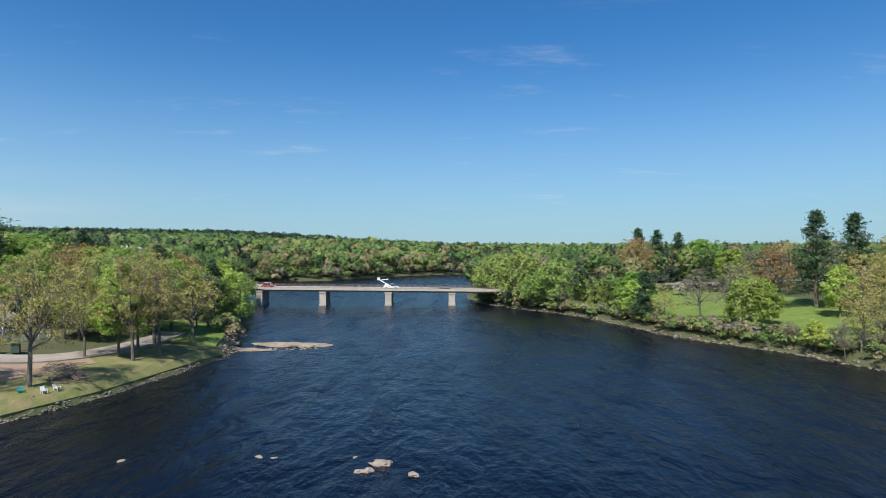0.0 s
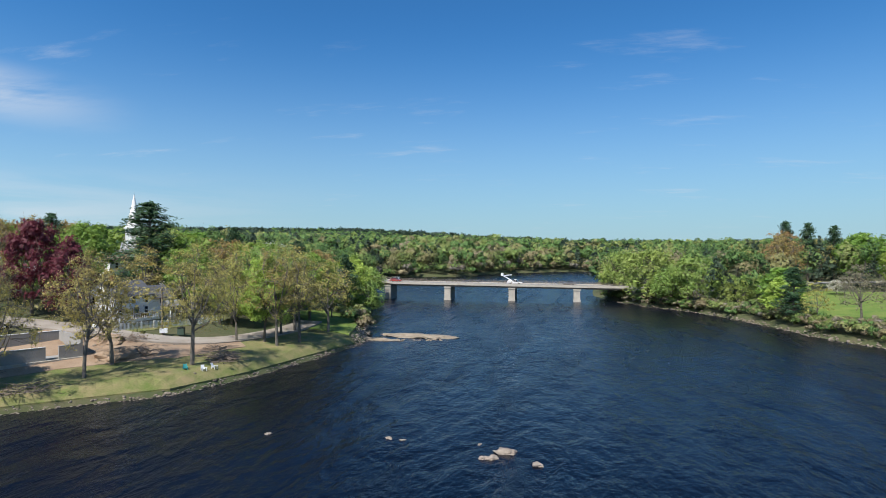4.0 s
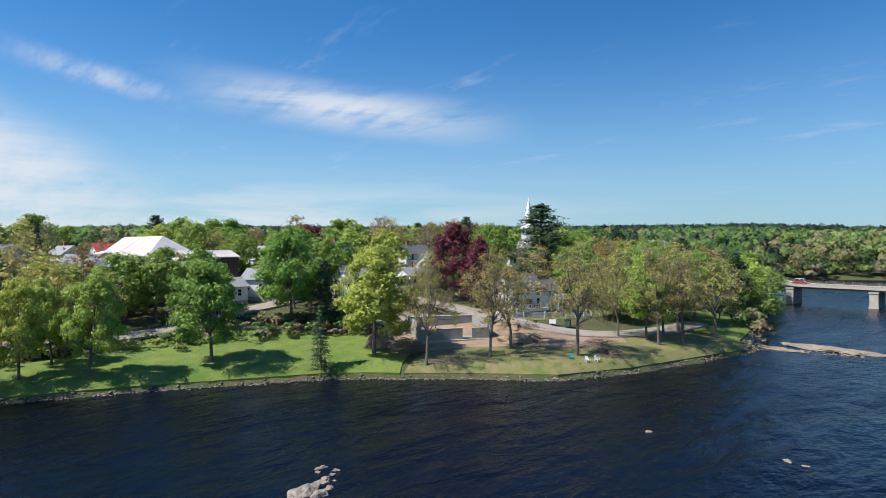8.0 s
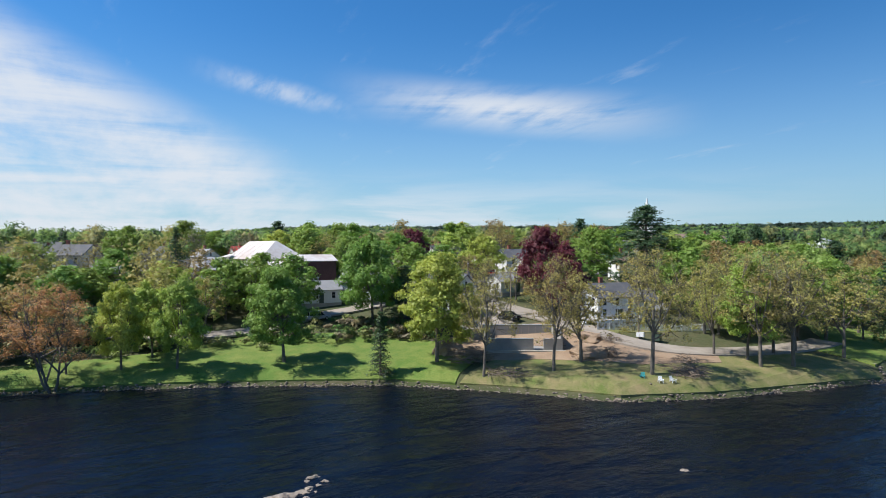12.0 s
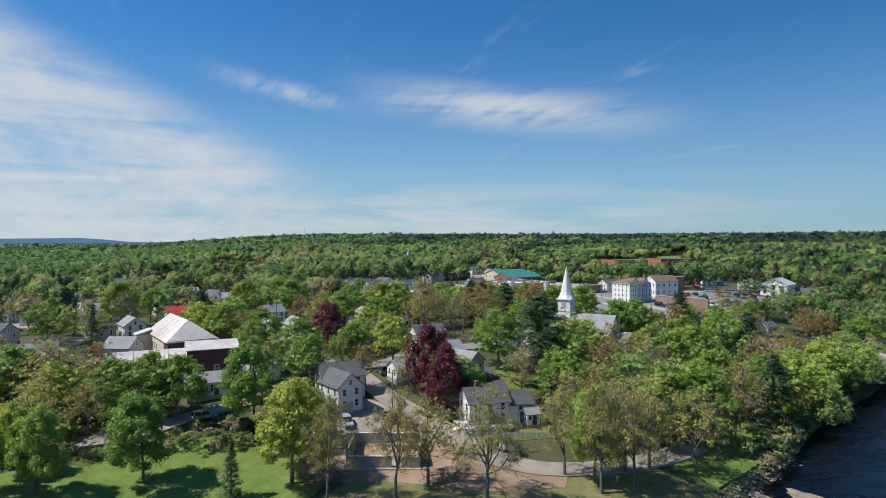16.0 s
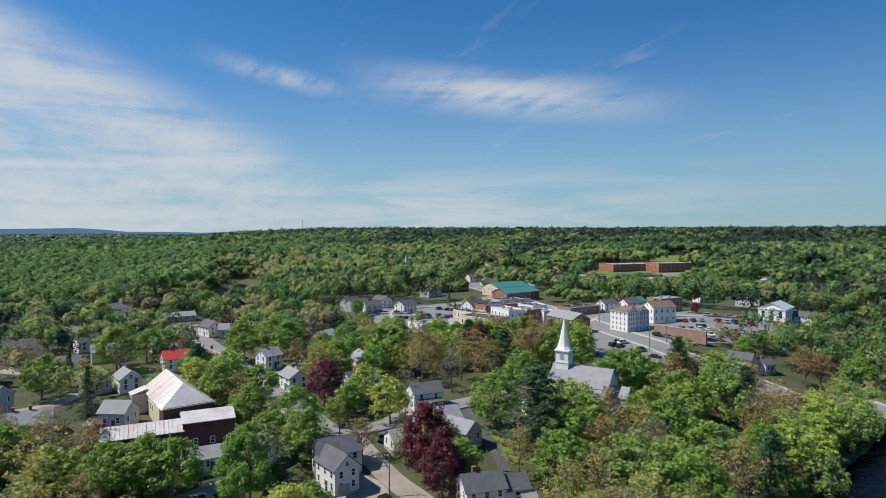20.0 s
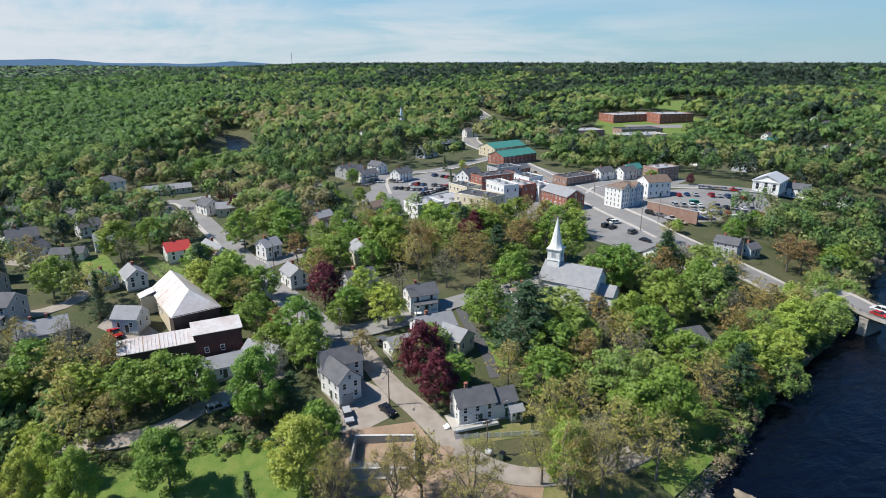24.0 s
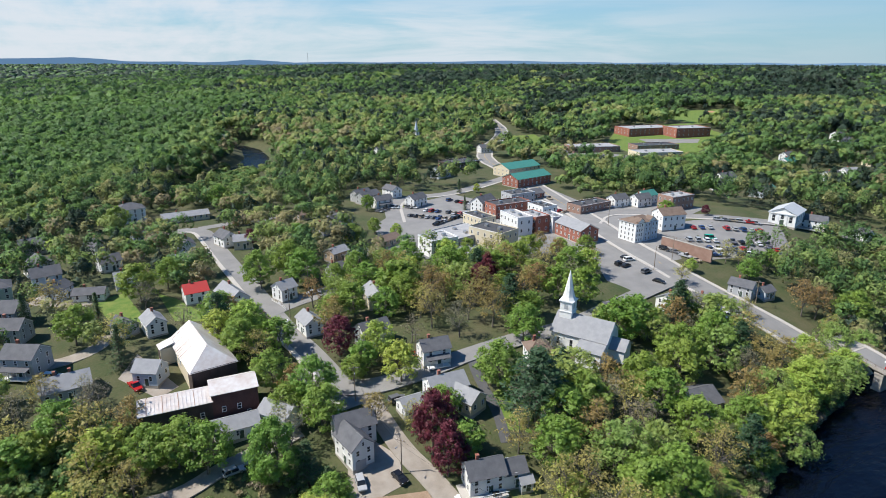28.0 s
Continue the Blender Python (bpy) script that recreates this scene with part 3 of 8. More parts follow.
build_ground()
water = new("water", mesh_of("water", [(-400, -700, 0), (520, -700, 0), (520, 700, 0), (-400, 700, 0)], [(0, 1, 2, 3)], M["water"]))
tagged(water, "dark blue rippled river water", "river", kind="structure")
stream = new("water_stream", mesh_of("water_stream", [(-660, 30, 5.0), (-350, 30, 5.0), (-350, 150, 5.0), (-660, 150, 5.0)], [(0, 1, 2, 3)], M["water"]))
tagged(stream, "narrow still stream between wooded banks", "stream", kind="structure")


def patch(name, outline, mat, label, category, lift=0.07, cell=2.5, kind="structure", rise=0.0):
    """A piece of ground cover draped over the land inside an outline, with a turned-down rim."""
    bm = bmesh.new()
    xs = [p[0] for p in outline]
    ys = [p[1] for p in outline]
    f = bm.faces.new([bm.verts.new((x, y, 0)) for x, y in outline])
    for axis, lo, hi in ((0, min(xs), max(xs)), (1, min(ys), max(ys))):
        for c in np.arange(lo + cell, hi, cell):
            co, no = [0, 0, 0], [0, 0, 0]
            co[axis], no[axis] = c, 1
            bmesh.ops.bisect_plane(bm, geom=bm.verts[:] + bm.edges[:] + bm.faces[:], plane_co=co, plane_no=no)
    v = bm.verts[:]
    hs = height(np.array([q.co.x for q in v]), np.array([q.co.y for q in v]))
    for q, h in zip(v, hs):
        q.co.z = h + lift + rise
    rim = [e for e in bm.edges if e.is_boundary]
    ext = bmesh.ops.extrude_edge_only(bm, edges=rim)
    for q in ext["geom"]:
        if isinstance(q, bmesh.types.BMVert):
            q.co.z -= lift + rise + 0.35
    bmesh.ops.recalc_face_normals(bm, faces=bm.faces[:])
    me = bpy.data.meshes.new(name)
    bm.to_mesh(me)
    bm.free()
    me.materials.append(mat)
    return tagged(new(name, me), label, category, kind=kind)


def along(line, step=4.0):
    """Points every step along a polyline, smoothed at its bends, with their left normals."""
    pts = [Vector(p) for p in line]
    for _ in range(2):
        out = [pts[0]]
        for a, b in zip(pts, pts[1:]):
            out += [a * 0.75 + b * 0.25, a * 0.25 + b * 0.75]
        pts = out + [pts[-1]]
    res = [pts[0]]
    for a, b in zip(pts, pts[1:]):
        n = max(1, int((b - a).length / step))
        res += [a.lerp(b, (k + 1) / n) for k in range(n)]
    nrm = []
    for i in range(len(res)):
        d = (res[min(i + 1, len(res) - 1)] - res[max(i - 1, 0)]).normalized()
        nrm.append(Vector((-d.y, d.x)))
    return res, nrm


def strip(name, line, left, right, mat, label, category, lift=0.10, step=4.0, dash=None, depth=0.3):
    """A ribbon draped along a polyline from left to right of it (metres), with sides; dash: (on, off) steps."""
    c, n = along(line, step)
    verts, faces = [], []
    off = np.array([[p + m * left for p, m in zip(c, n)], [p + m * right for p, m in zip(c, n)]])
    mid = height(np.array([p.x for p in c]), np.array([p.y for p in c]))
    for i in range(len(c)):
        for s in (0, 1):
            x, y = off[s][i]
            z = max(mid[i], gz(x, y)) + lift
            verts += [(x, y, z), (x, y, z - depth)]
    for i in range(len(c) - 1):
        if dash and i % (dash[0] + dash[1]) >= dash[0]:
            continue
        a, b = 4 * i, 4 * (i + 1)
        faces += [(a, a + 2, b + 2, b), (a, b, b + 1, a + 1), (a + 2, a + 3, b + 3, b + 2)]
    me = mesh_of(name, verts, faces, mat)
    return tagged(new(name, me), label, category, kind="structure")

# ---------------------------------------------------------------- roads, lots, lawns
CLEAR = []          # (x0, y0, x1, y1, reach): no wild tree stands within reach of these lines


def road(name, line, wide, mat, label, walk_side=0, lift=0.10, centre=None):
    ob = strip(name, line, wide / 2, -wide / 2, M[mat], label, "road", lift)
    for a, b in zip(line, line[1:]):
        CLEAR.append((*a, *b, wide / 2 + (7.5 if wide > 10 else 1.0 if mat == "gravel" else 3.5)))
    for s in ((1, -1) if walk_side == 2 else (walk_side,) if walk_side else ()):
        strip("pavement", line, s * (wide / 2 + 1.6), s * (wide / 2 + 0.02), M["walk"], "pale concrete pavement with a raised kerb", "pavement", lift + 0.14)
    if centre:
        strip("road_marking", line, 0.16, 0.04, M[centre], "worn yellow road centre line", "road marking", lift + 0.02)
        strip("road_marking", line, -0.04, -0.16, M[centre], "worn yellow road centre line", "road marking", lift + 0.02)
    return ob


MAIN = [(-72, 219.5), (-90, 219), (-104, 218), (-120, 216), (-146, 215), (-180, 221), (-204, 230), (-262, 248), (-330, 268), (-420, 285), (-520, 380), (-620, 420)]
road("road_main", MAIN, 10.5, "asphalt", "wide worn grey main street of the town", 2, 0.12, "yellow_line")
HALL = [(-209, 229), (-222, 246), (-214, 264), (-193, 274), (-175, 290), (-160, 320), (-146, 352), (-132, 396)]
road("road_hall", HALL, 9, "asphalt", "worn grey side street past the white hall", -1)
ELM = [(-112, 75), (-121, 74), (-136, 71.5), (-155, 68), (-178, 66), (-202, 64), (-233, 61), (-264, 59), (-286, 56.5), (-286, 40)]
road("road_elm", ELM, 6.6, "asphalt", "pale asphalt residential street", 1)
road("road_end", [(-286, 56), (-290, 75), (-288, 105)], 6, "asphalt", "pale asphalt residential street")
WATERST = [(-133, 66), (-121, 73), (-117, 81), (-116.5, 93), (-117, 104), (-120, 124), (-122, 150), (-130, 180), (-138, 214)]
road("road_water", WATERST, 7.0, "asphalt", "pale asphalt street between white houses", 0, 0.13)
road("road_cross", [(-172, 66), (-176, 74), (-180, 86), (-184, 100)], 8, "asphalt", "pale asphalt side street")
LANE = [(-118, 79), (-105, 78.5), (-93, 79), (-84, 81), (-76, 82), (-69, 82.5), (-62, 86), (-57, 92), (-54, 102), (-53, 112), (-55, 122)]
road("road_lane", LANE, 5.0, "gravel", "pale gravel lane going down to the river lots", 0, 0.11)
RIVER_ROAD = [(-140, -50), (-124, -13), (-115.5, 0), (-107, 12), (-104, 24), (-103, 33), (-107, 43), (-108, 52), (-110, 60)]
road("road_river", RIVER_ROAD, 4.5, "gravel", "pale gravel track along the bank", 0, 0.10)
road("road_back", [(-176, 20), (-166, 15), (-163, 4), (-166, -14)], 5, "gravel", "gravel back lane between houses")
road("driveway_maple", [(-117, 110), (-108, 107), (-95, 105), (-84, 101)], 2.6, "new_asphalt", "narrow driveway beside the crimson maple")
UP = [(-254, 144), (-292, 157), (-304, 172), (-300, 199), (-320, 240), (-335, 266)]
road("road_upper", UP, 8, "asphalt", "worn grey street past the car park", -1)

LOTS = [
    ("lot_yard", [(-100, 74), (-94, 66.5), (-88, 64), (-83, 66), (-84, 76), (-92, 77.5)], "gravel", "gravel yard where two cars stand"),
    ("lot_town", [(-254, 133), (-287, 166), (-298, 200), (-262, 212), (-236, 183), (-212, 146), (-214, 122)], "asphalt", "large grey town car park"),
    ("lot_hall", [(-183, 271), (-164, 308), (-137, 281), (-145, 240), (-162, 234), (-187, 250)], "asphalt", "grey asphalt car park behind a retaining wall"),
    ("lot_shops", [(-160, 192), (-168, 212), (-146, 210), (-132, 206), (-131, 188), (-145, 184)], "asphalt", "grey asphalt car park beside the main street"),
    ("lot_brick", [(-212, 206), (-196, 221), (-182, 216), (-188, 203), (-204, 194)], "asphalt", "small car park beside the brick shop"),
    ("lot_west", [(-262, 215), (-300, 262), (-232, 244), (-215, 218)], "asphalt", "wide grey asphalt forecourt"),
    ("lot_mill", [(-160, 27), (-140, 36), (-137, 31), (-150, 22)], "gravel", "gravel yard behind the old mill"),
    ("lot_motel", [(-300, 24), (-292, 44), (-280, 50), (-284, 30)], "asphalt", "pale car park beside a large white house"),
    ("lot_white", [(-127, 97), (-120, 90), (-117, 96), (-119, 104)], "asphalt", "paved front yard of a white house"),
    ("lot_school", [(-425, 470), (-395, 520), (-380, 500), (-400, 460)], "asphalt", "grey asphalt school car park"),
    ("lot_campus", [(-340, 372), (-380, 352), (-412, 360), (-415, 376), (-372, 392), (-345, 402)], "asphalt", "grey asphalt court before the low school"),
    ("lot_left", [(-222, 0), (-206, 16), (-200, 10), (-214, -6)], "gravel", "gravel parking place behind houses"),
]
for nm, outline, mat, label in LOTS:
    patch(nm, outline, M[mat], label, "car park", 0.09, 5.0 if "town" in nm or "hall" in nm or "west" in nm else 3.0)
    for a, b in zip(outline, outline[1:] + outline[:1]):
        CLEAR.append((*a, *b, 3.0))

LAWNS = [
    ("lawn_bank", [(-92.6, -12), (-90.6, -1), (-88.7, 8.1), (-82.7, 25.1), (-79.2, 32.2), (-72.7, 46.3), (-68, 50.7), (-66.2, 52.6), (-72, 60), (-83, 60), (-96, 45), (-101, 30), (-98, 15), (-98, 2), (-99, -12)], "lawn", "bright green mown grass sloping to the river"),
    ("lawn_point", [(-65.8, 53.1), (-61.5, 58), (-55.4, 63.6), (-50.1, 68), (-45.7, 80.2), (-43.2, 94.1), (-41.7, 103), (-40.4, 110), (-52, 108), (-58, 96), (-56, 82), (-66, 72), (-70, 62)], "dry_lawn", "thin dry grass on the point above the water"),
    ("lawn_house", [(-78, 85), (-69.5, 84), (-66, 98), (-72, 102), (-80, 101)], "dry_lawn", "patchy lawn round a white farmhouse"),
    ("lawn_cape", [(-42.5, 112.5), (-44.6, 121.4), (-47.5, 132), (-51.5, 143), (-62, 146), (-66, 134), (-57, 124), (-52, 112)], "lawn", "grass clearing beside the river"),
    ("lawn_drive", [(-88, 103), (-100, 106), (-102, 112), (-92, 114), (-84, 108)], "lawn", "small lawn beside a driveway"),
    ("lawn_east", [(62, 128), (60, 146), (57, 168), (72, 205), (92, 190), (104, 150), (86, 118), (73, 112)], "lawn", "long mown lawn sloping down to the river"),
    ("lawn_mill", [(-205, 34), (-178, 38), (-172, 50), (-196, 40)], "lawn", "small green back garden lawn"),
    ("lawn_garden", [(-205, 14), (-180, 22), (-182, 30), (-210, 24)], "lawn", "small green back garden lawn"),
    ("lawn_church", [(-128, 130), (-122, 160), (-116, 156), (-118, 130)], "lawn", "green lawn beside the white church"),
    ("lawn_ball", [(-470, 600), (-580, 620), (-545, 740), (-470, 690)], "lawn", "green playing field beside the school"),
    ("lawn_park", [(-500, 350), (-440, 330), (-410, 345), (-430, 375), (-500, 400)], "lawn", "open field of green grass"),
    ("lawn_campus", [(-500, 515), (-478, 600), (-398, 562), (-345, 460), (-345, 400), (-420, 425)], "lawn", "mown green lawns of the school"),
    ("lawn_street", [(-300, 150), (-283, 150), (-275, 165), (-288, 160)], "lawn", "lawn at a street corner"),
]
for nm, outline, mat, label in LAWNS:
    shore = nm in ("lawn_bank", "lawn_point", "lawn_cape")
    patch(nm, outline, M[mat], label, "lawn", 0.15 if shore else 0.08, 6.0 if nm in ("lawn_ball", "lawn_park", "lawn_campus") else 1.3 if shore else 2.5)
    if nm not in ("lawn_house", "lawn_church"):
        for a, b in zip(outline, outline[1:] + outline[:1]):
            CLEAR.append((*a, *b, 2.5))
patch("paved_centre", [(-216, 118), (-190, 140), (-182, 180), (-150, 200), (-150, 228), (-180, 250), (-200, 300), (-235, 292), (-240, 255), (-300, 265), (-262, 210), (-236, 183)], M["asphalt"], "worn grey paving between the shops of the town", "pavement", 0.045, 5.0)
OPEN = [o for _, o, _, _ in LOTS + LAWNS]
patch("dirt_site", [(-82, 58), (-85, 66), (-80, 79), (-70, 79.5), (-61, 84), (-56, 90), (-58, 96), (-52, 90), (-56, 78), (-66, 67), (-70, 60)], M["dirt"], "bare brown earth round a building site", "bare earth", 0.2, 1.8)
DOWNTOWN = [(-305, 130), (-215, 112), (-165, 180), (-125, 182), (-100, 205), (-108, 228), (-140, 255), (-134, 290), (-152, 335), (-200, 315), (-240, 300), (-300, 275), (-330, 250), (-312, 190)]
OPEN.append(DOWNTOWN)
OPEN.append([(-318, 16), (-318, 66), (-282, 66), (-276, 44), (-282, 16)])
OPEN.append([(-268, 46), (-264, 72), (-215, 75), (-150, 77), (-150, 64), (-196, 54)])
OPEN.append([(-82, 58), (-92, 64), (-101, 76), (-92, 85), (-79, 84), (-70, 102), (-62, 98), (-52, 90), (-66, 66)])
OPEN.append([(-330, 350), (-420, 345), (-425, 400), (-400, 440), (-335, 450), (-318, 400)])
OPEN.append([(-330, 75), (-376, 72), (-420, 98), (-455, 112), (-500, 130), (-490, 142), (-440, 130), (-380, 108), (-335, 98)])
OPEN.append([(-340, 60), (-376, 84), (-440, 118), (-470, 92), (-400, 44), (-350, 40)])
OPEN.append([(-82, 58), (-85, 66), (-80, 79), (-61, 84), (-52, 90), (-66, 66), (-70, 60)])
patch("clay_infield", [(-545, 700), (-530, 726), (-500, 712), (-515, 690)], M["clay"], "orange clay of the ball infield", "ball field", 0.2, 8.0)

# ---------------------------------------------------------------- trees
def grow(kind, seed, dense=1.0):
    """Trunk and crown meshes of a tree about 10 m high, its base at 0."""
    rng = np.random.default_rng(seed)
    v, f = [], []
    bark = M["pale_bark" if kind in ("olive", "bronze", "orange", "grey") else "bark"]
    if kind in ("pine", "spruce"):
        tube(v, f, (0, 0, -0.3), (0, 0, 9.6), 0.24, 0.04, 7)
        tiers = 19 if kind == "pine" else 19
        cs, ns = [], []
        for i in range(tiers):
            s = i / (tiers - 1)
            z = (1.5 if kind == "pine" else 0.5) + s * (8.2 if kind == "pine" else 9.2)
            reach = (3.0 * (1 - s) ** 0.7 * rng.uniform(0.7, 1.1) + 0.3) if kind == "pine" else (2.5 * (1 - s) + 0.15)
            for k in range(7 if kind == "pine" else 8):
                a = rng.uniform(0, 6.283)
                r = reach * rng.uniform(0.7, 1.1)
                end = np.array([math.cos(a) * r, math.sin(a) * r, z + (0.25 if kind == "pine" else -0.25) * r * rng.uniform(0.4, 1)])
                tube(v, f, (0, 0, z), end, 0.05, 0.015, 4)
                m = 24 if kind == "pine" else 15
                u = rng.uniform(0.3, 1.05, m)[:, None]
                p = np.array([0, 0, z]) * (1 - u) + end * u + rng.normal(size=(m, 3)) * np.array([0.22, 0.22, 0.13])
                cs.append(p)
                ns.append(np.array([math.cos(a) * 0.4, math.sin(a) * 0.4, 0.8]) + rng.normal(size=(m, 3)) * 0.45)
        c, nrm = np.concatenate(cs), np.concatenate(ns)
        sz = rng.uniform(0.25, 0.5, len(c))
        lv, lf = leaf_quads(c, nrm, sz, rng, 0.55)
        return mesh_of("trunk", v, f, bark), mesh_of("crown", lv, lf, M[kind])
    thin = kind in ("olive", "bronze", "orange", "grey")
    wide = {"maple": 3.7, "lime": 3.5, "willow": 4.3, "red": 3.5, "orange": 4.6}.get(kind, 3.7)
    stems = 3 if kind == "orange" else 2 if kind == "willow" else 1
    fork = {"orange": 0.7, "willow": 1.0}.get(kind, rng.uniform(1.7, 2.5))
    mid_z, half_z = (5.45, 4.35) if not thin else (6.0, 4.0)
    lean = rng.normal(size=2) * 0.3
    nodes = []
    for q in range(stems):
        a = 6.283 * q / stems + rng.uniform(0, 1)
        off = np.array([math.cos(a), math.sin(a), 0]) * (0.35 if stems > 1 else 0)
        foot = off * 0.5 + np.array([0, 0, -0.4])
        knee = np.array([lean[0] * 0.3, lean[1] * 0.3, fork]) + off * 1.6
        tip = np.array([lean[0], lean[1], 7.6]) + off * 4.0
        r0 = 0.2 if stems == 1 else 0.14
        tube(v, f, foot, knee, r0, r0 * 0.75, 8)
        bend = knee * 0.5 + tip * 0.5 + rng.normal(size=3) * np.array([0.25, 0.25, 0])
        tube(v, f, knee, bend, r0 * 0.72, r0 * 0.45, 6)
        tube(v, f, bend, tip, r0 * 0.45, 0.03, 5)
        nodes += [(bend, r0 * 0.3), (knee * 0.25 + bend * 0.75, r0 * 0.4), (tip, 0.03), (bend * 0.4 + tip * 0.6, 0.05)]
        limbs = max(4, (9 if thin else 8) // stems)
        for i in range(limbs):
            a = 6.283 * (i + 0.5 * q) / limbs + rng.uniform(-0.4, 0.4)
            u = rng.uniform(0.0, 0.9)
            base = knee + (bend - knee) * u
            r = wide * rng.uniform(0.42, 0.66)
            end = np.array([math.cos(a) * r, math.sin(a) * r, rng.uniform(3.6, 7.8) if not thin else rng.uniform(4.6, 8.2)]) + off
            mid = base * 0.5 + end * 0.5 + np.array([0, 0, -0.3]) + rng.normal(size=3) * 0.15
            tube(v, f, base, mid, 0.085, 0.055, 5)
            tube(v, f, mid, end, 0.055, 0.026, 5)
            nodes += [(end, 0.026), (mid * 0.45 + end * 0.55, 0.035), (mid, 0.045)]
    # boughs reach from the limbs to the tips that carry the leaves
    tips = 120 if not thin else 130
    at = np.array([q[0] for q in nodes])
    d = rng.normal(size=(tips, 3))
    d /= np.linalg.norm(d, axis=1, keepdims=True)
    d[:, 2] = np.where(d[:, 2] < -0.8, -d[:, 2], d[:, 2])
    bulge = rng.normal(size=(7, 3))
    bulge /= np.linalg.norm(bulge, axis=1, keepdims=True)
    swell = 0.82 + 0.24 * (d @ bulge.T).max(1)
    rad = rng.uniform(0.45, 1.0, tips) ** 0.7 * swell if not thin else rng.uniform(0.4, 1.05, tips) * swell
    waist = 1.0 - 0.28 * np.clip(d[:, 2], 0, 1) if kind != "willow" else np.ones(tips)
    tp = np.stack([d[:, 0] * wide * rad * waist + lean[0], d[:, 1] * wide * rad * waist + lean[1], mid_z + d[:, 2] * half_z * rad], -1)
    fine_twigs = dense > 0.5
    for p in tp:
        k = int(np.argmin(np.linalg.norm(at - p, axis=1) + 0.35 * np.maximum(at[:, 2] - p[2], 0)))
        b, r = nodes[k]
        m = b * 0.45 + p * 0.55 + np.array([0, 0, -0.15])
        if fine_twigs:
            tube(v, f, b, m, min(r, 0.03), 0.018, 4)
            tube(v, f, m, p, 0.018, 0.007, 3)
        if thin and dense > 0.5:
            for _ in range(6 if dense > 1 else 2):
                tube(v, f, m * 0.4 + p * 0.6, p + rng.normal(size=3) * 0.5 + np.array([0, 0, 0.15]), 0.011, 0.004, 3)
    count = {"olive": 2000, "bronze": 2500, "orange": 3400, "grey": 1300, "lime": 3600, "willow": 3600, "red": 4000}.get(kind, 4000)
    count = int(count * (2.0 * dense if dense > 1 else dense ** 0.8))
    big = {"olive": 0.24, "bronze": 0.26, "orange": 0.24, "grey": 0.23}.get(kind, 0.40)
    big = big / ((2.0 if thin else 1.62) if dense > 1 else dense ** 0.36)
    pick = rng.integers(0, tips, count)
    d2 = rng.normal(size=(count, 3))
    d2 /= np.linalg.norm(d2, axis=1, keepdims=True)
    puff = rng.uniform(0.6, 1.05, (tips, 1)) * (0.95 if not thin else 0.85)
    c = tp[pick] + d2 * np.array([1.0, 1.0, 0.72]) * puff[pick] * (rng.uniform(0.35, 1.1, (count, 1)) if not thin else rng.uniform(0.0, 1.1, (count, 1)))
    if kind == "willow":
        c[:, 2] -= rng.uniform(0, 1.6, count) * (np.hypot(c[:, 0], c[:, 1]) / wide)
    out = c - np.array([0, 0, mid_z - 0.8])
    out /= np.maximum(np.linalg.norm(out, axis=1, keepdims=True), 0.1)
    nrm = d2 * 0.7 + out * 0.35 + rng.normal(size=(count, 3)) * 0.45 + np.array([0, 0, 0.3])
    lv, lf = leaf_quads(c, nrm, rng.uniform(0.65, 1.5, count) * big, rng)
    return mesh_of("trunk", v, f, bark), mesh_of("crown", lv, lf, M[kind])


WORDS = {
    "maple": ("broadleaf_tree", "tall broadleaf tree in full bright green spring leaf", "tree"),
    "lime": ("broadleaf_tree", "broadleaf tree with fresh yellow-green young leaves", "tree"),
    "olive": ("budding_tree", "tall bare-limbed tree with small olive opening leaves", "tree"),
    "bronze": ("budding_tree", "broadleaf tree with bronze-brown opening leaves", "tree"),
    "orange": ("budding_tree", "branching riverside tree with orange-brown buds", "tree"),
    "red": ("red_maple_tree", "large maple with dark crimson leaves", "tree"),
    "pine": ("pine_tree", "tall dark green pine with layered boughs", "pine"),
    "spruce": ("spruce_tree", "dark green cone-shaped spruce", "spruce"),
    "grey": ("budding_tree", "thin grey-brown tree still almost bare", "tree"),
    "willow": ("willow_tree", "spreading pale green willow leaning over the bank", "tree"),
    "blossom": ("blossom_tree", "small tree covered in white blossom", "tree"),
}
PROTO = {}


WIDER = {"maple": 1.18, "lime": 1.18, "willow": 1.2, "olive": 1.1, "bronze": 1.08, "pine": 1.15}


def plant(kind, x, y, high, wide=1.0, turn=None, seed=0, place="", dense=1.0):
    """One tree as a thing with a trunk and a crown."""
    key = (kind, seed % 3, dense)
    if turn is None:
        turn = (x * 37 + y * 91) % 360
    name, label, category = WORDS[kind]
    if key not in PROTO:
        PROTO[key] = grow(kind, 11 + 7 * (seed % 3) + 100 * list(WORDS).index(kind), dense)
    t = thing(name, x, y, gz(x, y) - 0.1, turn, label + place, category, "trees of the river town")
    s = high / 10.0
    wide = wide * (WIDER.get(kind, 1.0) if dense <= 1 else 0.92)
    t.scale = (s * wide, s * wide, s)
    for nm, me in zip(("trunk", "crown"), PROTO[key]):
        o = new(nm, me)
        o.parent = t
    TREES.append((x, y, high * 0.36 * wide))
    return t


TREES = []

# ---------------------------------------------------------------- buildings
WINDOWS = {}


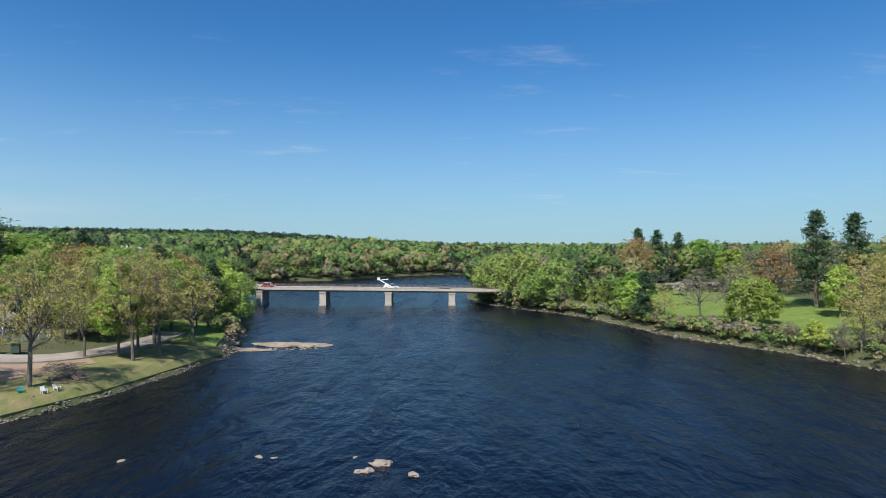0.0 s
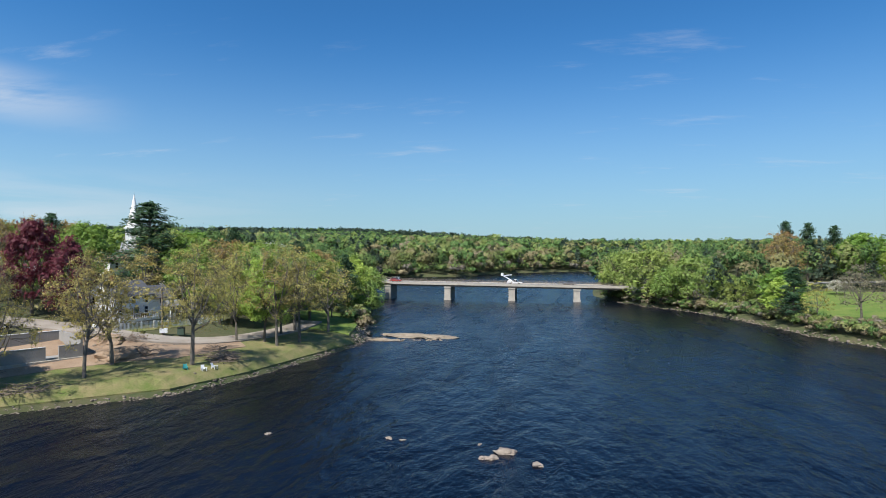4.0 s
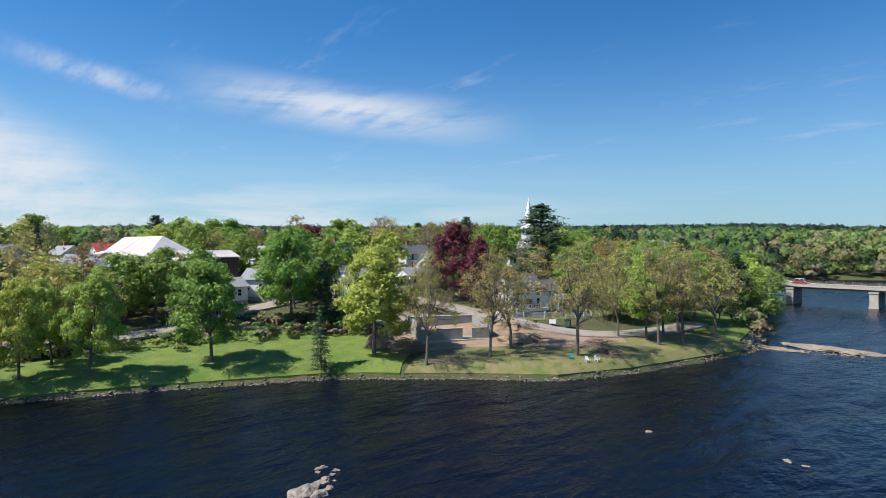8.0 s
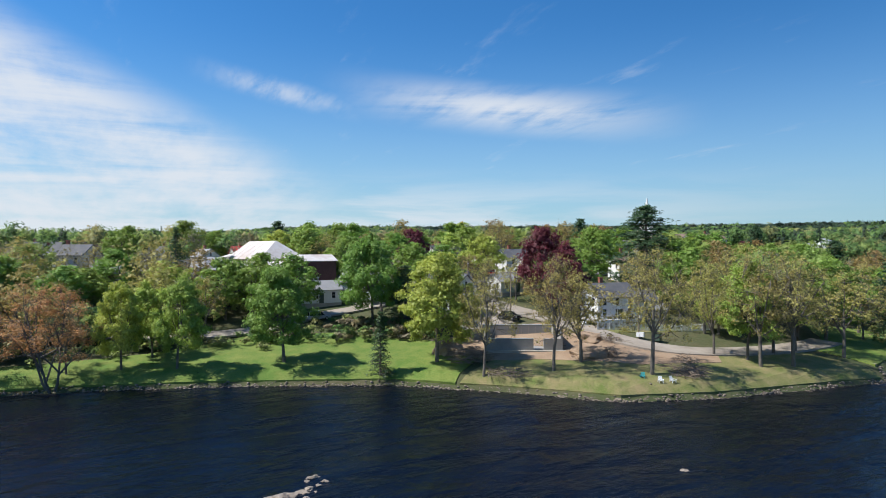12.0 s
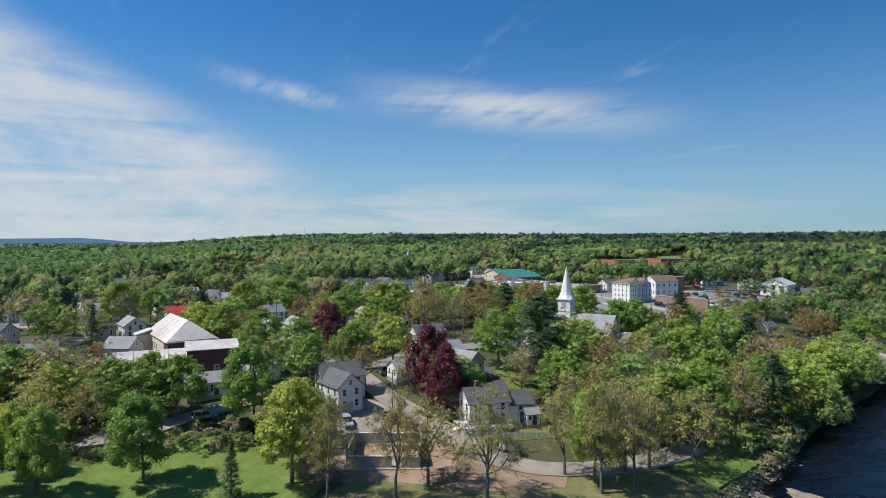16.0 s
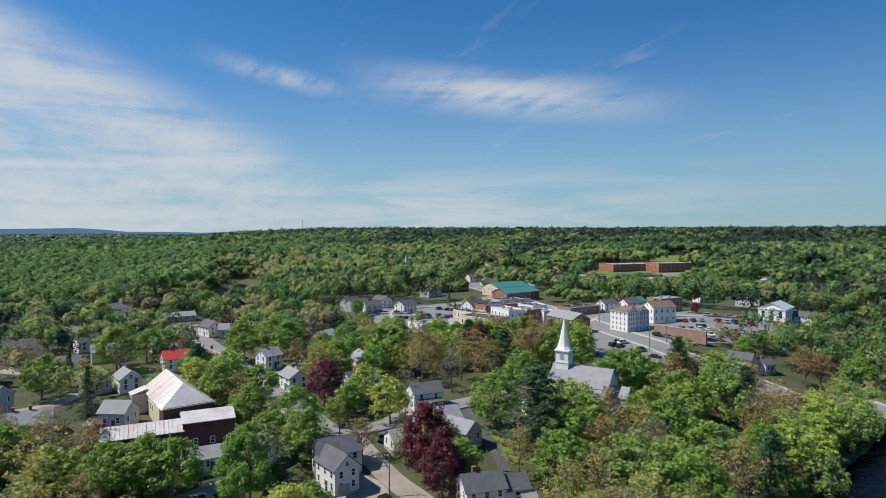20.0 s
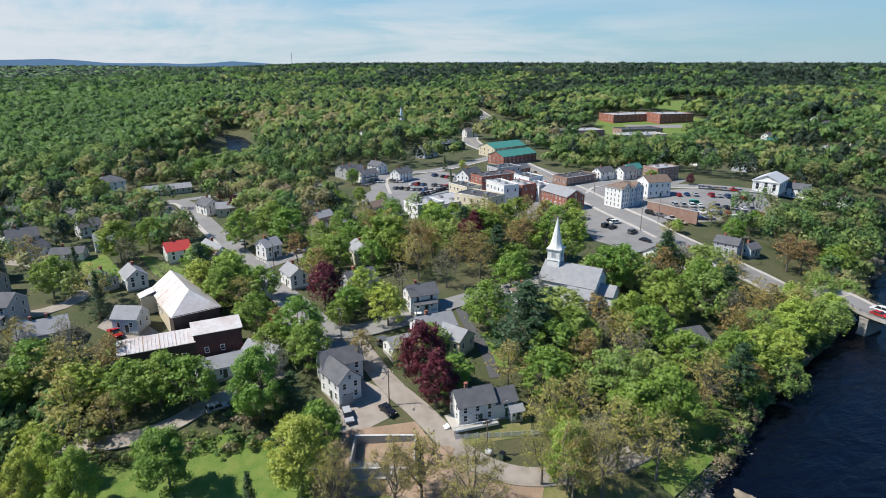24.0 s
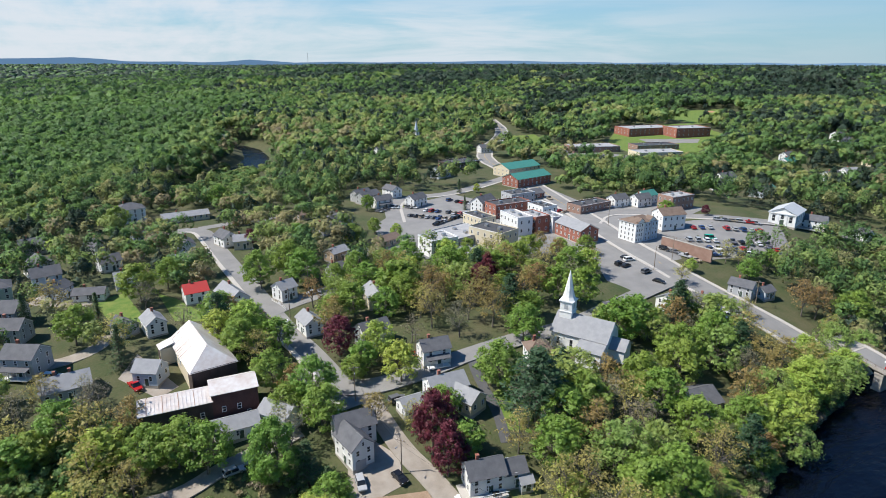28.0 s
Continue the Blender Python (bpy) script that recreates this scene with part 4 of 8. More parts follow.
def window_mesh(w, h, far):
    key = (round(w, 2), round(h, 2), far)
    if key not in WINDOWS:
        t = 0.11
        out = []
        xs, zs = (-w / 2, -w / 2 + t, w / 2 - t, w / 2), (0, t, h / 2 - 0.035, h / 2 + 0.035, h - t, h)
        bm = bmesh.new()
        g = [[bm.verts.new((x, 0.06, z)) for z in zs] for x in xs]
        for i in range(3):
            for j in range(5):
                q = (g[i][j], g[i][j + 1], g[i + 1][j + 1], g[i + 1][j])
                if i == 1 and j in (1, 3):
                    back = [bm.verts.new((v.co.x, 0.012, v.co.z)) for v in q]
                    for k in range(4):
                        bm.faces.new((q[k], q[(k + 1) % 4], back[(k + 1) % 4], back[k]))
                    if far:
                        bm.faces.new(back).material_index = 1
                else:
                    bm.faces.new(q)
        edge = [(0, j) for j in range(6)] + [(1, 5), (2, 5)] + [(3, 5 - j) for j in range(6)] + [(2, 0), (1, 0)]
        rim = [g[i][j] for i, j in edge]
        low = [bm.verts.new((v.co.x, -0.04, v.co.z)) for v in rim]
        for k in range(len(rim)):
            m = (k + 1) % len(rim)
            bm.faces.new((rim[m], rim[k], low[k], low[m]))
        bm.normal_update()
        for nm, b, mat in (("window", bm, M["trim"]), ("pane", boxes((-w / 2 + t, w / 2 - t, -0.03, 0.012, t, h - t)), M["glass"])):
            me = bpy.data.meshes.new(nm)
            b.to_mesh(me)
            b.free()
            me.materials.append(mat)
            if far:
                me.materials.append(M["glass"])
            out.append(me)
        WINDOWS[key] = out
    return WINDOWS[key]


def window(parent, x, y, z, turn, w=0.95, h=1.5, far=False):
    """A sash window on a wall that faces local +y after the turn: a frame with its pane."""
    frame_me, pane_me = window_mesh(w, h, far)
    o = new("window", frame_me)
    o.parent = parent
    o.matrix_basis = pose(x, y, z, 0, 0, turn)
    if far:
        return o
    g = new("pane", pane_me)
    g.parent = o
    return o


def door(parent, x, y, z, turn, w=1.0, h=2.1, mat="door"):
    o = part("door", boxes((-w / 2, w / 2, -0.04, 0.05, 0, h), (-w / 2 + 0.15, w / 2 - 0.15, 0.05, 0.075, 0.2, 0.9), (-w / 2 + 0.15, w / 2 - 0.15, 0.05, 0.075, 1.1, h - 0.2)), M[mat], parent)
    o.matrix_basis = pose(x, y, z, 0, 0, turn)
    part("door_frame", boxes((-w / 2 - 0.14, -w / 2, -0.04, 0.07, 0, h + 0.14), (w / 2, w / 2 + 0.14, -0.04, 0.07, 0, h + 0.14), (-w / 2, w / 2, -0.04, 0.07, h, h + 0.14)), M["trim"], o)
    return o


def gable_body(bm, x0, x1, y0, y1, z0, eave, top):
    """A closed house body with its ridge along x."""
    ym = (y0 + y1) / 2
    ends = []
    for x in (x0, x1):
        ends.append([bm.verts.new(p) for p in ((x, y0, z0), (x, y1, z0), (x, y1, eave), (x, ym, top), (x, y0, eave))])
    a, b = ends
    bm.faces.new(a[::-1])
    bm.faces.new(b)
    for i in range(5):
        j = (i + 1) % 5
        bm.faces.new((a[i], a[j], b[j], b[i]))
    return bm


def slope(bm, p, q, r, s, thick=0.16):
    """A roof slab over the corners p, q (eave), r, s (ridge)."""
    v = [Vector(c) for c in (p, q, r, s)]
    n = (v[1] - v[0]).cross(v[3] - v[0]).normalized()
    if n.z < 0:
        n = -n
    lo = [bm.verts.new(c + n * 0.01) for c in v]
    hi = [bm.verts.new(c + n * thick) for c in v]
    bm.faces.new(lo)
    bm.faces.new(hi)
    for i in range(4):
        j = (i + 1) % 4
        bm.faces.new((lo[i], lo[j], hi[j], hi[i]))
    bmesh.ops.recalc_face_normals(bm, faces=bm.faces[:])
    return bm


def gable_roof(parent, x0, x1, y0, y1, eave, top, mat, over=0.35, name="roof", label=""):
    ym = (y0 + y1) / 2
    half = (y1 - y0) / 2
    drop = (top - eave) / half * over
    for s in (-1, 1):
        y = ym + s * (half + over)
        part(name, slope(bmesh.new(), (x0 - over, y, eave - drop), (x1 + over, y, eave - drop), (x1 + over, ym, top), (x0 - over, ym, top)), mat, parent, label)
    # white rake boards under the roof edges
    for x in (x0, x1):
        bm = bmesh.new()
        sx = 1 if x == x1 else -1
        for s in (-1, 1):
            slope(bm, (x + sx * 0.02, ym + s * half, eave - 0.22), (x + sx * 0.10, ym + s * half, eave - 0.22), (x + sx * 0.10, ym, top - 0.22), (x + sx * 0.02, ym, top - 0.22), 0.2)
        part("rake_board", bm, M["trim"], parent)


def chimney(parent, x, y, z0, z1, mat="brick"):
    part("chimney", boxes((x - 0.32, x + 0.32, y - 0.32, y + 0.32, z0, z1), (x - 0.39, x + 0.39, y - 0.39, y + 0.39, z1, z1 + 0.14)), M[mat], parent)


def wall_windows(parent, x0, x1, y0, y1, z0, eave, floors, far, skip=(), pitch=2.6, w=0.95, h=1.45):
    """Rows of windows on the four sides of a block."""
    level = (eave - z0 - 0.5) / floors
    sides = ((x0, x1, y0, 180, "s"), (x0, x1, y1, 0, "n"), (y0, y1, x0, 90, "w"), (y0, y1, x1, -90, "e"))
    for a, b, c, turn, tag in sides:
        if tag in skip:
            continue
        n = max(1, int((b - a) / pitch))
        for k in range(n):
            u = a + (b - a) * (k + 0.5) / n
            for fl in range(floors):
                z = z0 + 0.5 + level * fl + max(0.3, (level - h) * 0.45)
                px, py = (u, c) if tag in "sn" else (c, u)
                window(parent, px, py, z, turn, w, h, far)


def house(x, y, turn, length, wide, eave, top, wall="white", roof="shingle", floors=2, label="", name="house", stack=1, ell=None, hip=False, porch=False, low=None, far=None, pitch=2.6, place=""):
    """A wooden house, its ridge along its own x axis. ell: (along, across, length, width, eave, top) of a wing across the ridge."""
    g = min(gz(x + dx, y + dy) for dx in (-3, 0, 3) for dy in (-3, 0, 3)) if low is None else low
    base = gz(x, y) if low is None else low
    far = x < -165 or y > 170 if far is None else far
    t = thing(name, x, y, base, turn, label or "house", "house")
    L, Wd = length / 2, wide / 2
    part("foundation", boxes((-L - 0.05, L + 0.05, -Wd - 0.05, Wd + 0.05, g - base - 0.6, 0.45)), M["concrete"], t)
    part("wall", gable_body(bmesh.new(), -L, L, -Wd, Wd, 0.45, eave, top if not hip else eave + 0.01), M[wall], t)
    if hip:
        o, k = 0.4, min(Wd, L * 0.9)
        for f in (((-L - o, -Wd - o, eave), (L + o, -Wd - o, eave), (L - k, 0, top), (-L + k, 0, top)), ((L + o, Wd + o, eave), (-L - o, Wd + o, eave), (-L + k, 0, top), (L - k, 0, top)),
                  ((L + o, -Wd - o, eave), (L + o, Wd + o, eave), (L - k, 0.01, top), (L - k, -0.01, top)), ((-L - o, Wd + o, eave), (-L - o, -Wd - o, eave), (-L + k, -0.01, top), (-L + k, 0.01, top))):
            part("roof", slope(bmesh.new(), *f), M[roof], t)
        part("soffit", boxes((-L - o, L + o, -Wd - o, Wd + o, eave - 0.14, eave)), M["trim"], t)
    else:
        gable_roof(t, -L, L, -Wd, Wd, eave, top, M[roof])
        if top - eave > 2.0:
            for s in (-1, 1):
                window(t, s * L, 0, eave + 0.15, -90 * s, 0.75, 1.1, far)
    wall_windows(t, -L, L, -Wd, Wd, 0.4, eave, floors, far, pitch=pitch)
    door(t, L * 0.15, -Wd, 0.4, 180)
    for k in range(stack):
        chimney(t, (-0.35 + 0.6 * k) * L, 0.3, top - 0.9, top + 1.0)
    if ell:
        ax, ay, el, ew, ee, et = ell
        e = thing("wing", ax, ay, 0, 90)
        e.parent = t
        bm = gable_body(bmesh.new(), -el / 2, el / 2, -ew / 2, ew / 2, 0.0, ee, et)
        part("wing_wall", bm, M[wall], e)
        gable_roof(e, -el / 2, el / 2, -ew / 2, ew / 2, ee, et, M[roof], name="wing_roof")
        n = max(1, int(el / 2.8))
        for k in range(n):
            for s in (-1, 1):
                for fl in range(2 if ee > 4.6 else 1):
                    wv = new("wing_window", window_mesh(0.95, 1.4, far)[0])
                    wv.parent = e
                    wv.matrix_basis = pose(-el / 2 + el * (k + 0.5) / n, s * ew / 2, 0.9 + 2.6 * fl, 0, 0, 0 if s > 0 else 180)
                    if far:
                        continue
                    pv = new("wing_pane", window_mesh(0.95, 1.4, far)[1])
                    pv.parent = e
                    pv.matrix_basis = wv.matrix_basis
    if porch:
        p = part("porch_floor", boxes((-L * 0.8, L * 0.8, -Wd - 1.9, -Wd, 0.1, 0.45)), M["trim"], t)
        part("porch_roof", slope(bmesh.new(), (-L * 0.85, -Wd - 2.1, 2.75), (L * 0.85, -Wd - 2.1, 2.75), (L * 0.85, -Wd, 3.2), (-L * 0.85, -Wd, 3.2)), M[roof], t)
        for k in range(4):
            u = -L * 0.76 + L * 1.52 * k / 3
            part("porch_post", boxes((u - 0.08, u + 0.08, -Wd - 1.85, -Wd - 1.69, 0.45, 2.75)), M["trim"], t)
    CLEAR.append((x - L * math.cos(radians(turn)), y - L * math.sin(radians(turn)), x + L * math.cos(radians(turn)), y + L * math.sin(radians(turn)), wide / 2 + (3.5 if not far else 13.0 if math.hypot(x, y) > 330 else 2.2)))
    return t


def block(x, y, turn, length, wide, high, wall="brick", roof="membrane", floors=2, label="", name="shop_building", pitch=2.8, parapet=0.5, far=None, trim="trim", w=1.0, h=1.6):
    """A flat-roofed commercial building with a parapet."""
    base = gz(x, y)
    far = True if far is None else far
    t = thing(name, x, y, base, turn, label, "building")
    L, Wd = length / 2, wide / 2
    part("wall", boxes((-L, L, -Wd, Wd, -1.5, high)), M[wall], t)
    p = 0.25
    part("parapet", boxes((-L, L, -Wd, -Wd + p, high, high + parapet), (-L, L, Wd - p, Wd, high, high + parapet), (-L, -L + p, -Wd + p, Wd - p, high, high + parapet), (L - p, L, -Wd + p, Wd - p, high, high + parapet)), M[wall], t)
    part("roof", boxes((-L + p, L - p, -Wd + p, Wd - p, high, high + 0.08)), M[roof], t)
    part("cornice", boxes((-L - 0.12, L + 0.12, -Wd - 0.12, -Wd, high + parapet - 0.25, high + parapet), (-L - 0.12, L + 0.12, Wd, Wd + 0.12, high + parapet - 0.25, high + parapet)), M[trim], t)
    wall_windows(t, -L, L, -Wd, Wd, 0.3, high, floors, far, pitch=pitch, w=w, h=h)
    for k in range(2):
        part("roof_unit", boxes((-L * 0.5 + k * L * 0.8, -L * 0.5 + k * L * 0.8 + 1.6, -0.8, 0.6, high + 0.08, high + 1.1)), M["galv"], t)
    CLEAR.append((x - L * math.cos(radians(turn)), y - L * math.sin(radians(turn)), x + L * math.cos(radians(turn)), y + L * math.sin(radians(turn)), wide / 2 + (3.5 if not far else 13.0 if math.hypot(x, y) > 330 else 2.2)))
    return t


# ridge line: x, y, turn, length, width, eave, ridge
NEAR = [
    (-136.5, 88.5, 98, 10.5, 8, 5.8, 8.6, "white", "shingle", "white two-storey house with a dark shingle roof"),
    (-120, 100, 84, 9.5, 7.5, 5.6, 8.0, "white", "shingle", "white two-storey house with a front portico"),
    (-180.5, 73, 112, 7.5, 7, 5.4, 7.8, "white", "light_shingle", "small white gabled house at the street corner"),
    (-181, 56, 14, 15.5, 8, 5.8, 8.8, "white", "light_shingle", "long white house with dormers beside the street"),
    (-192, 45.6, 97, 9, 8, 5.0, 7.6, "white", "red_roof", "white house with a bright red metal roof"),
    (-173, 32, 12, 10, 6.5, 4.8, 7.2, "white", "light_shingle", "white cottage with a pale grey roof"),
    (-175.5, 24, 30, 8, 6.5, 3.8, 6.2, "grey_wall", "shingle", "grey cottage with a dark roof"),
    (-214, 4.5, 150, 8, 7, 5.0, 7.2, "blue_wall", "shingle", "pale blue gabled house"),
    (-209, 14, 75, 12, 7, 3.2, 5.0, "white", "shingle", "long low white house with a grey roof"),
]
MID = [
    (-229, -0.5, 101, 11, 8, 6.0, 9.0, "blue_wall", "shingle", "large pale blue house with dark roof"),
    (-152, 74, 8, 9.5, 6.5, 5.0, 7.2, "white", "light_shingle", "narrow white house end-on to the street"),
    (-163, 99, -7, 13, 7, 5.0, 7.2, "cream", "light_shingle", "cream house among tall trees"),
    (-107.5, 126, 73, 8, 7.5, 6.2, 9.0, "white", "brown_shingle", "square white house with a brown hipped roof"),
    (-119.8, 226, 20, 10, 7, 5.0, 7.2, "grey_wall", "shingle", "grey house beside the bridge road"),
    (-116, 233.5, 88, 6.5, 6, 3.8, 5.6, "blue_wall", "shingle", "small blue-grey annexe house"),
    (-119.8, 191, 95, 12, 8, 5.2, 7.4, "white", "light_shingle", "white house with a pale hip roof"),
    (-113.5, 199, 14, 11, 7, 5.8, 8.0, "white", "shingle", "white two-storey building with a roof terrace"),
]
for rows in (NEAR, MID):
    for i, (x, y, turn, ln, wd, ev, tp, wl_, rf, lb) in enumerate(rows):
        house(x, y, turn, ln * 0.82, wd * 0.84, ev * 0.86, tp * 0.86, wl_, rf, 2 if ev > 4.5 else 1, lb, hip="hipped" in lb, porch="portico" in lb)
FAR = [
    (-315, 27, 100, 15, 11, 8.0, 11.0, "white", "shingle", "large white three-storey house with a hipped roof"),
    (-306, 51.5, 95, 26, 9, 3.2, 5.2, "cream", "light_shingle", "long low building with a grey roof"),
    (-301, 147, 112, 15, 8, 5.5, 8.0, "grey_wall", "shingle", "grey house with a dark roof"),
    (-287, 150, 100, 12, 7.5, 5.5, 8.0, "white", "shingle", "white two-storey house with a porch"),
    (-282, 168, 115, 13, 8, 5.5, 8.0, "white", "shingle", "white house under street trees"),
    (-230, 266, 93, 12, 8, 5.5, 8.0, "white", "shingle", "white house with dormers"),
    (-224, 277, 90, 12, 8, 5.5, 8.0, "white", "shingle", "white house with a dark roof"),
    (-229, 286, 96, 13, 8, 5.5, 8.2, "white", "green_roof", "white house with a green metal roof"),
    (-158, 327, 20, 13, 8, 5.5, 8.0, "white", "shingle", "white house with a dark roof beside the hall"),
]
FAR_2 = [
    (-146, 350, -20, 9, 7, 5.2, 7.6, "white", "shingle", "small white house on the hillside"),
    (-246, 70, 80, 9, 8, 4.5, 6.8, "cream", "light_shingle", "cream house beside the street"),
    (-271, 91, 100, 8, 7, 3.5, 5.4, "tan_wall", "brown_shingle", "low tan bungalow beside the street"),
    (-250, 106, 135, 10, 7, 4.8, 6.8, "grey_wall", "shingle", "grey house among trees"),
    (-212, 101, 116, 10, 7, 4.5, 6.4, "tan_wall", "light_shingle", "tan house with a grey roof"),
    (-194, 95, 106, 7, 6, 4.0, 6.0, "grey_wall", "shingle", "small grey house among trees"),
    (-275, 29, 125, 8, 7, 4.5, 7.0, "blue_wall", "shingle", "blue-grey house with a dark roof"),
    (-251, 47.5, 5, 11, 7, 4.5, 6.8, "white", "shingle", "white house beside the bend"),
    (-285, 75, 95, 8, 7, 3.2, 5.2, "brick", "brown_shingle", "low brick-red bungalow beside the street"),
]
FAR_3 = [
    (-247, 372, 93, 16, 9, 6, 9, "white", "shingle", "large white house on the hillside"),
    (-266, 463, 94, 14, 9, 5.5, 8.5, "white", "green_roof", "white house with a green roof on the hill"),
    (-216, 374, 109, 8, 7, 4, 6, "blue_wall", "green_roof", "small blue house with green roof"),
    (-221, 442, 86, 14, 9, 5.5, 8, "white", "shingle", "white house among trees"),
    (-309, 600, 74, 16, 9, 5.5, 8, "white", "shingle", "white house on the far slope"),
    (-290, 560, 60, 11, 8, 5.5, 8, "white", "light_shingle", "white house on the far slope"),
    (-240, 520, 90, 10, 8, 5, 7.5, "cream", "shingle", "cream house on the far slope"),
    (-350, 218, 116, 18, 9, 6, 9, "blue_wall", "shingle", "grey-blue gabled library building in town"),
    (-590, 105, 110, 16, 8, 5, 8, "white", "light_shingle", "white house beside the stream"),
]
FAR_4 = [
    (-247, -4, 20, 11, 8, 5.2, 7.8, "blue_wall", "shingle", "pale blue two-storey house with a porch"),
    (-239, 19, 110, 9, 7, 4.8, 7.2, "white", "shingle", "white house beside a back lane"),
    (-216, 25, 95, 9, 7, 4.6, 7.0, "white", "light_shingle", "small white cottage under a large tree"),
    (-185, -5, 65, 10, 7.5, 5.4, 8.0, "grey_wall", "shingle", "dark grey gabled house with chimneys"),
    (-277, -10, 100, 11, 8, 5.0, 7.5, "grey_wall", "shingle", "grey house with a dark roof in the trees"),
    (-265, 14, 30, 10, 7, 4.8, 7.2, "white", "shingle", "white house in a leafy garden"),
    (-307, 145, 110, 12, 8, 5.5, 8.0, "grey_wall", "shingle", "grey house at a street corner"),
    (-309, 165, 15, 12, 8, 5.5, 8.0, "white", "shingle", "white house with a dark gable roof"),
    (-160, -12, 60, 11, 7.5, 4.6, 7.0, "tan_wall", "shingle", "low house with dark shingles on the lane"),
]
FAR_5 = [
    (-239, 355, 80, 12, 8, 5.5, 8, "white", "shingle", "white house below the hillside woods"),
    (-284, 488, 95, 12, 8, 5.5, 8, "white", "shingle", "white hillside house with a dark roof"),
    (-222, 464, 75, 13, 8, 5.5, 8, "white", "light_shingle", "white hillside house with a grey roof"),
    (-213, 359, 20, 10, 8, 5.5, 8, "blue_wall", "shingle", "pale blue house near the hall"),
    (-326, 622, 90, 14, 9, 6, 9, "white", "shingle", "white house on the far slope"),
    (-402, 714, 60, 14, 9, 6, 9, "white", "light_shingle", "white house at the edge of the woods"),
    (-380, 330, 100, 13, 8, 5.5, 8, "grey_wall", "shingle", "grey house behind the green-roofed hall"),
    (-430, 300, 90, 14, 9, 5.5, 8, "white", "shingle", "white house beside the upper street"),
    (-455, 215, 110, 14, 9, 5.5, 8.5, "white", "shingle", "white house under tall street trees"),
]
for rows in (FAR, FAR_2, FAR_3, FAR_4, FAR_5):
    for x, y, turn, ln, wd, ev, tp, wl_, rf, lb in rows:
        house(x, y, turn, ln * 0.84, wd * 0.86, ev * 0.88, tp * 0.88, wl_, rf, 3 if ev > 7 else 2 if ev > 4.5 else 1, lb, hip="hipped" in lb, porch="porch" in lb, stack=1, far=True)

BLOCKS = [
    (-202, 142, 96, 13, 11, 7.0, "white", "membrane", 2, "white two-storey bank building"),
    (-212, 158, 14, 18, 20, 4.6, "grey_wall", "membrane", 1, "low flat-roofed shop building with grey walls"),
    (-200, 168, 20, 18, 12, 8.0, "cream", "black_membrane", 2, "cream two-storey shop building"),
    (-214, 189, -2, 16, 8, 8.5, "white", "membrane", 2, "white two-storey shop building"),
    (-212, 198, 2, 13, 8, 8.0, "brick", "membrane", 2, "red brick shop building"),
    (-209, 206, 0, 11, 7, 7.2, "white", "membrane", 2, "white corner shop building"),
    (-243, 203, 93, 22, 10, 7.0, "brick", "black_membrane", 2, "dark flat-roofed brick building"),
]
BLOCKS_2 = [
    (-231, 247, 97, 23, 10, 4.2, "brown_brick", "black_membrane", 1, "low brown brick building"),
    (-209, 287, 91, 16, 10, 7.5, "brown_brick", "membrane", 2, "brown brick commercial building"),
    (-448, 499, 81, 52, 26, 7.0, "brick", "membrane", 2, "brick school building with a pale roof"),
    (-418, 526, 77, 38, 24, 8.5, "brick", "membrane", 2, "red brick school gymnasium"),
    (-395, 387, 74, 42, 22, 4.5, "brown_brick", "membrane", 1, "low brick school building"),
    (-347, 413, 73, 38, 20, 4.5, "cream", "membrane", 1, "low school wing with pale walls"),
    (-376, 440, 76, 40, 16, 4.2, "brown_brick", "black_membrane", 1, "long low school wing with a dark roof"),
    (-586, 497, 80, 34, 16, 7.5, "brick", "black_membrane", 2, "old brick school above the field"),
    (-375, 245, 100, 26, 16, 5.5, "brown_wall", "black_membrane", 1, "low dark building across the street"),
]
for rows in (BLOCKS, BLOCKS_2):
    for x, y, turn, ln, wd, hg, wl_, rf, fl, lb in rows:
        block(x, y, turn, ln, wd, hg, wl_, rf, fl, lb, name="school_building" if "school" in lb else "shop_building", pitch=3.2 if ln < 30 else 5.0)

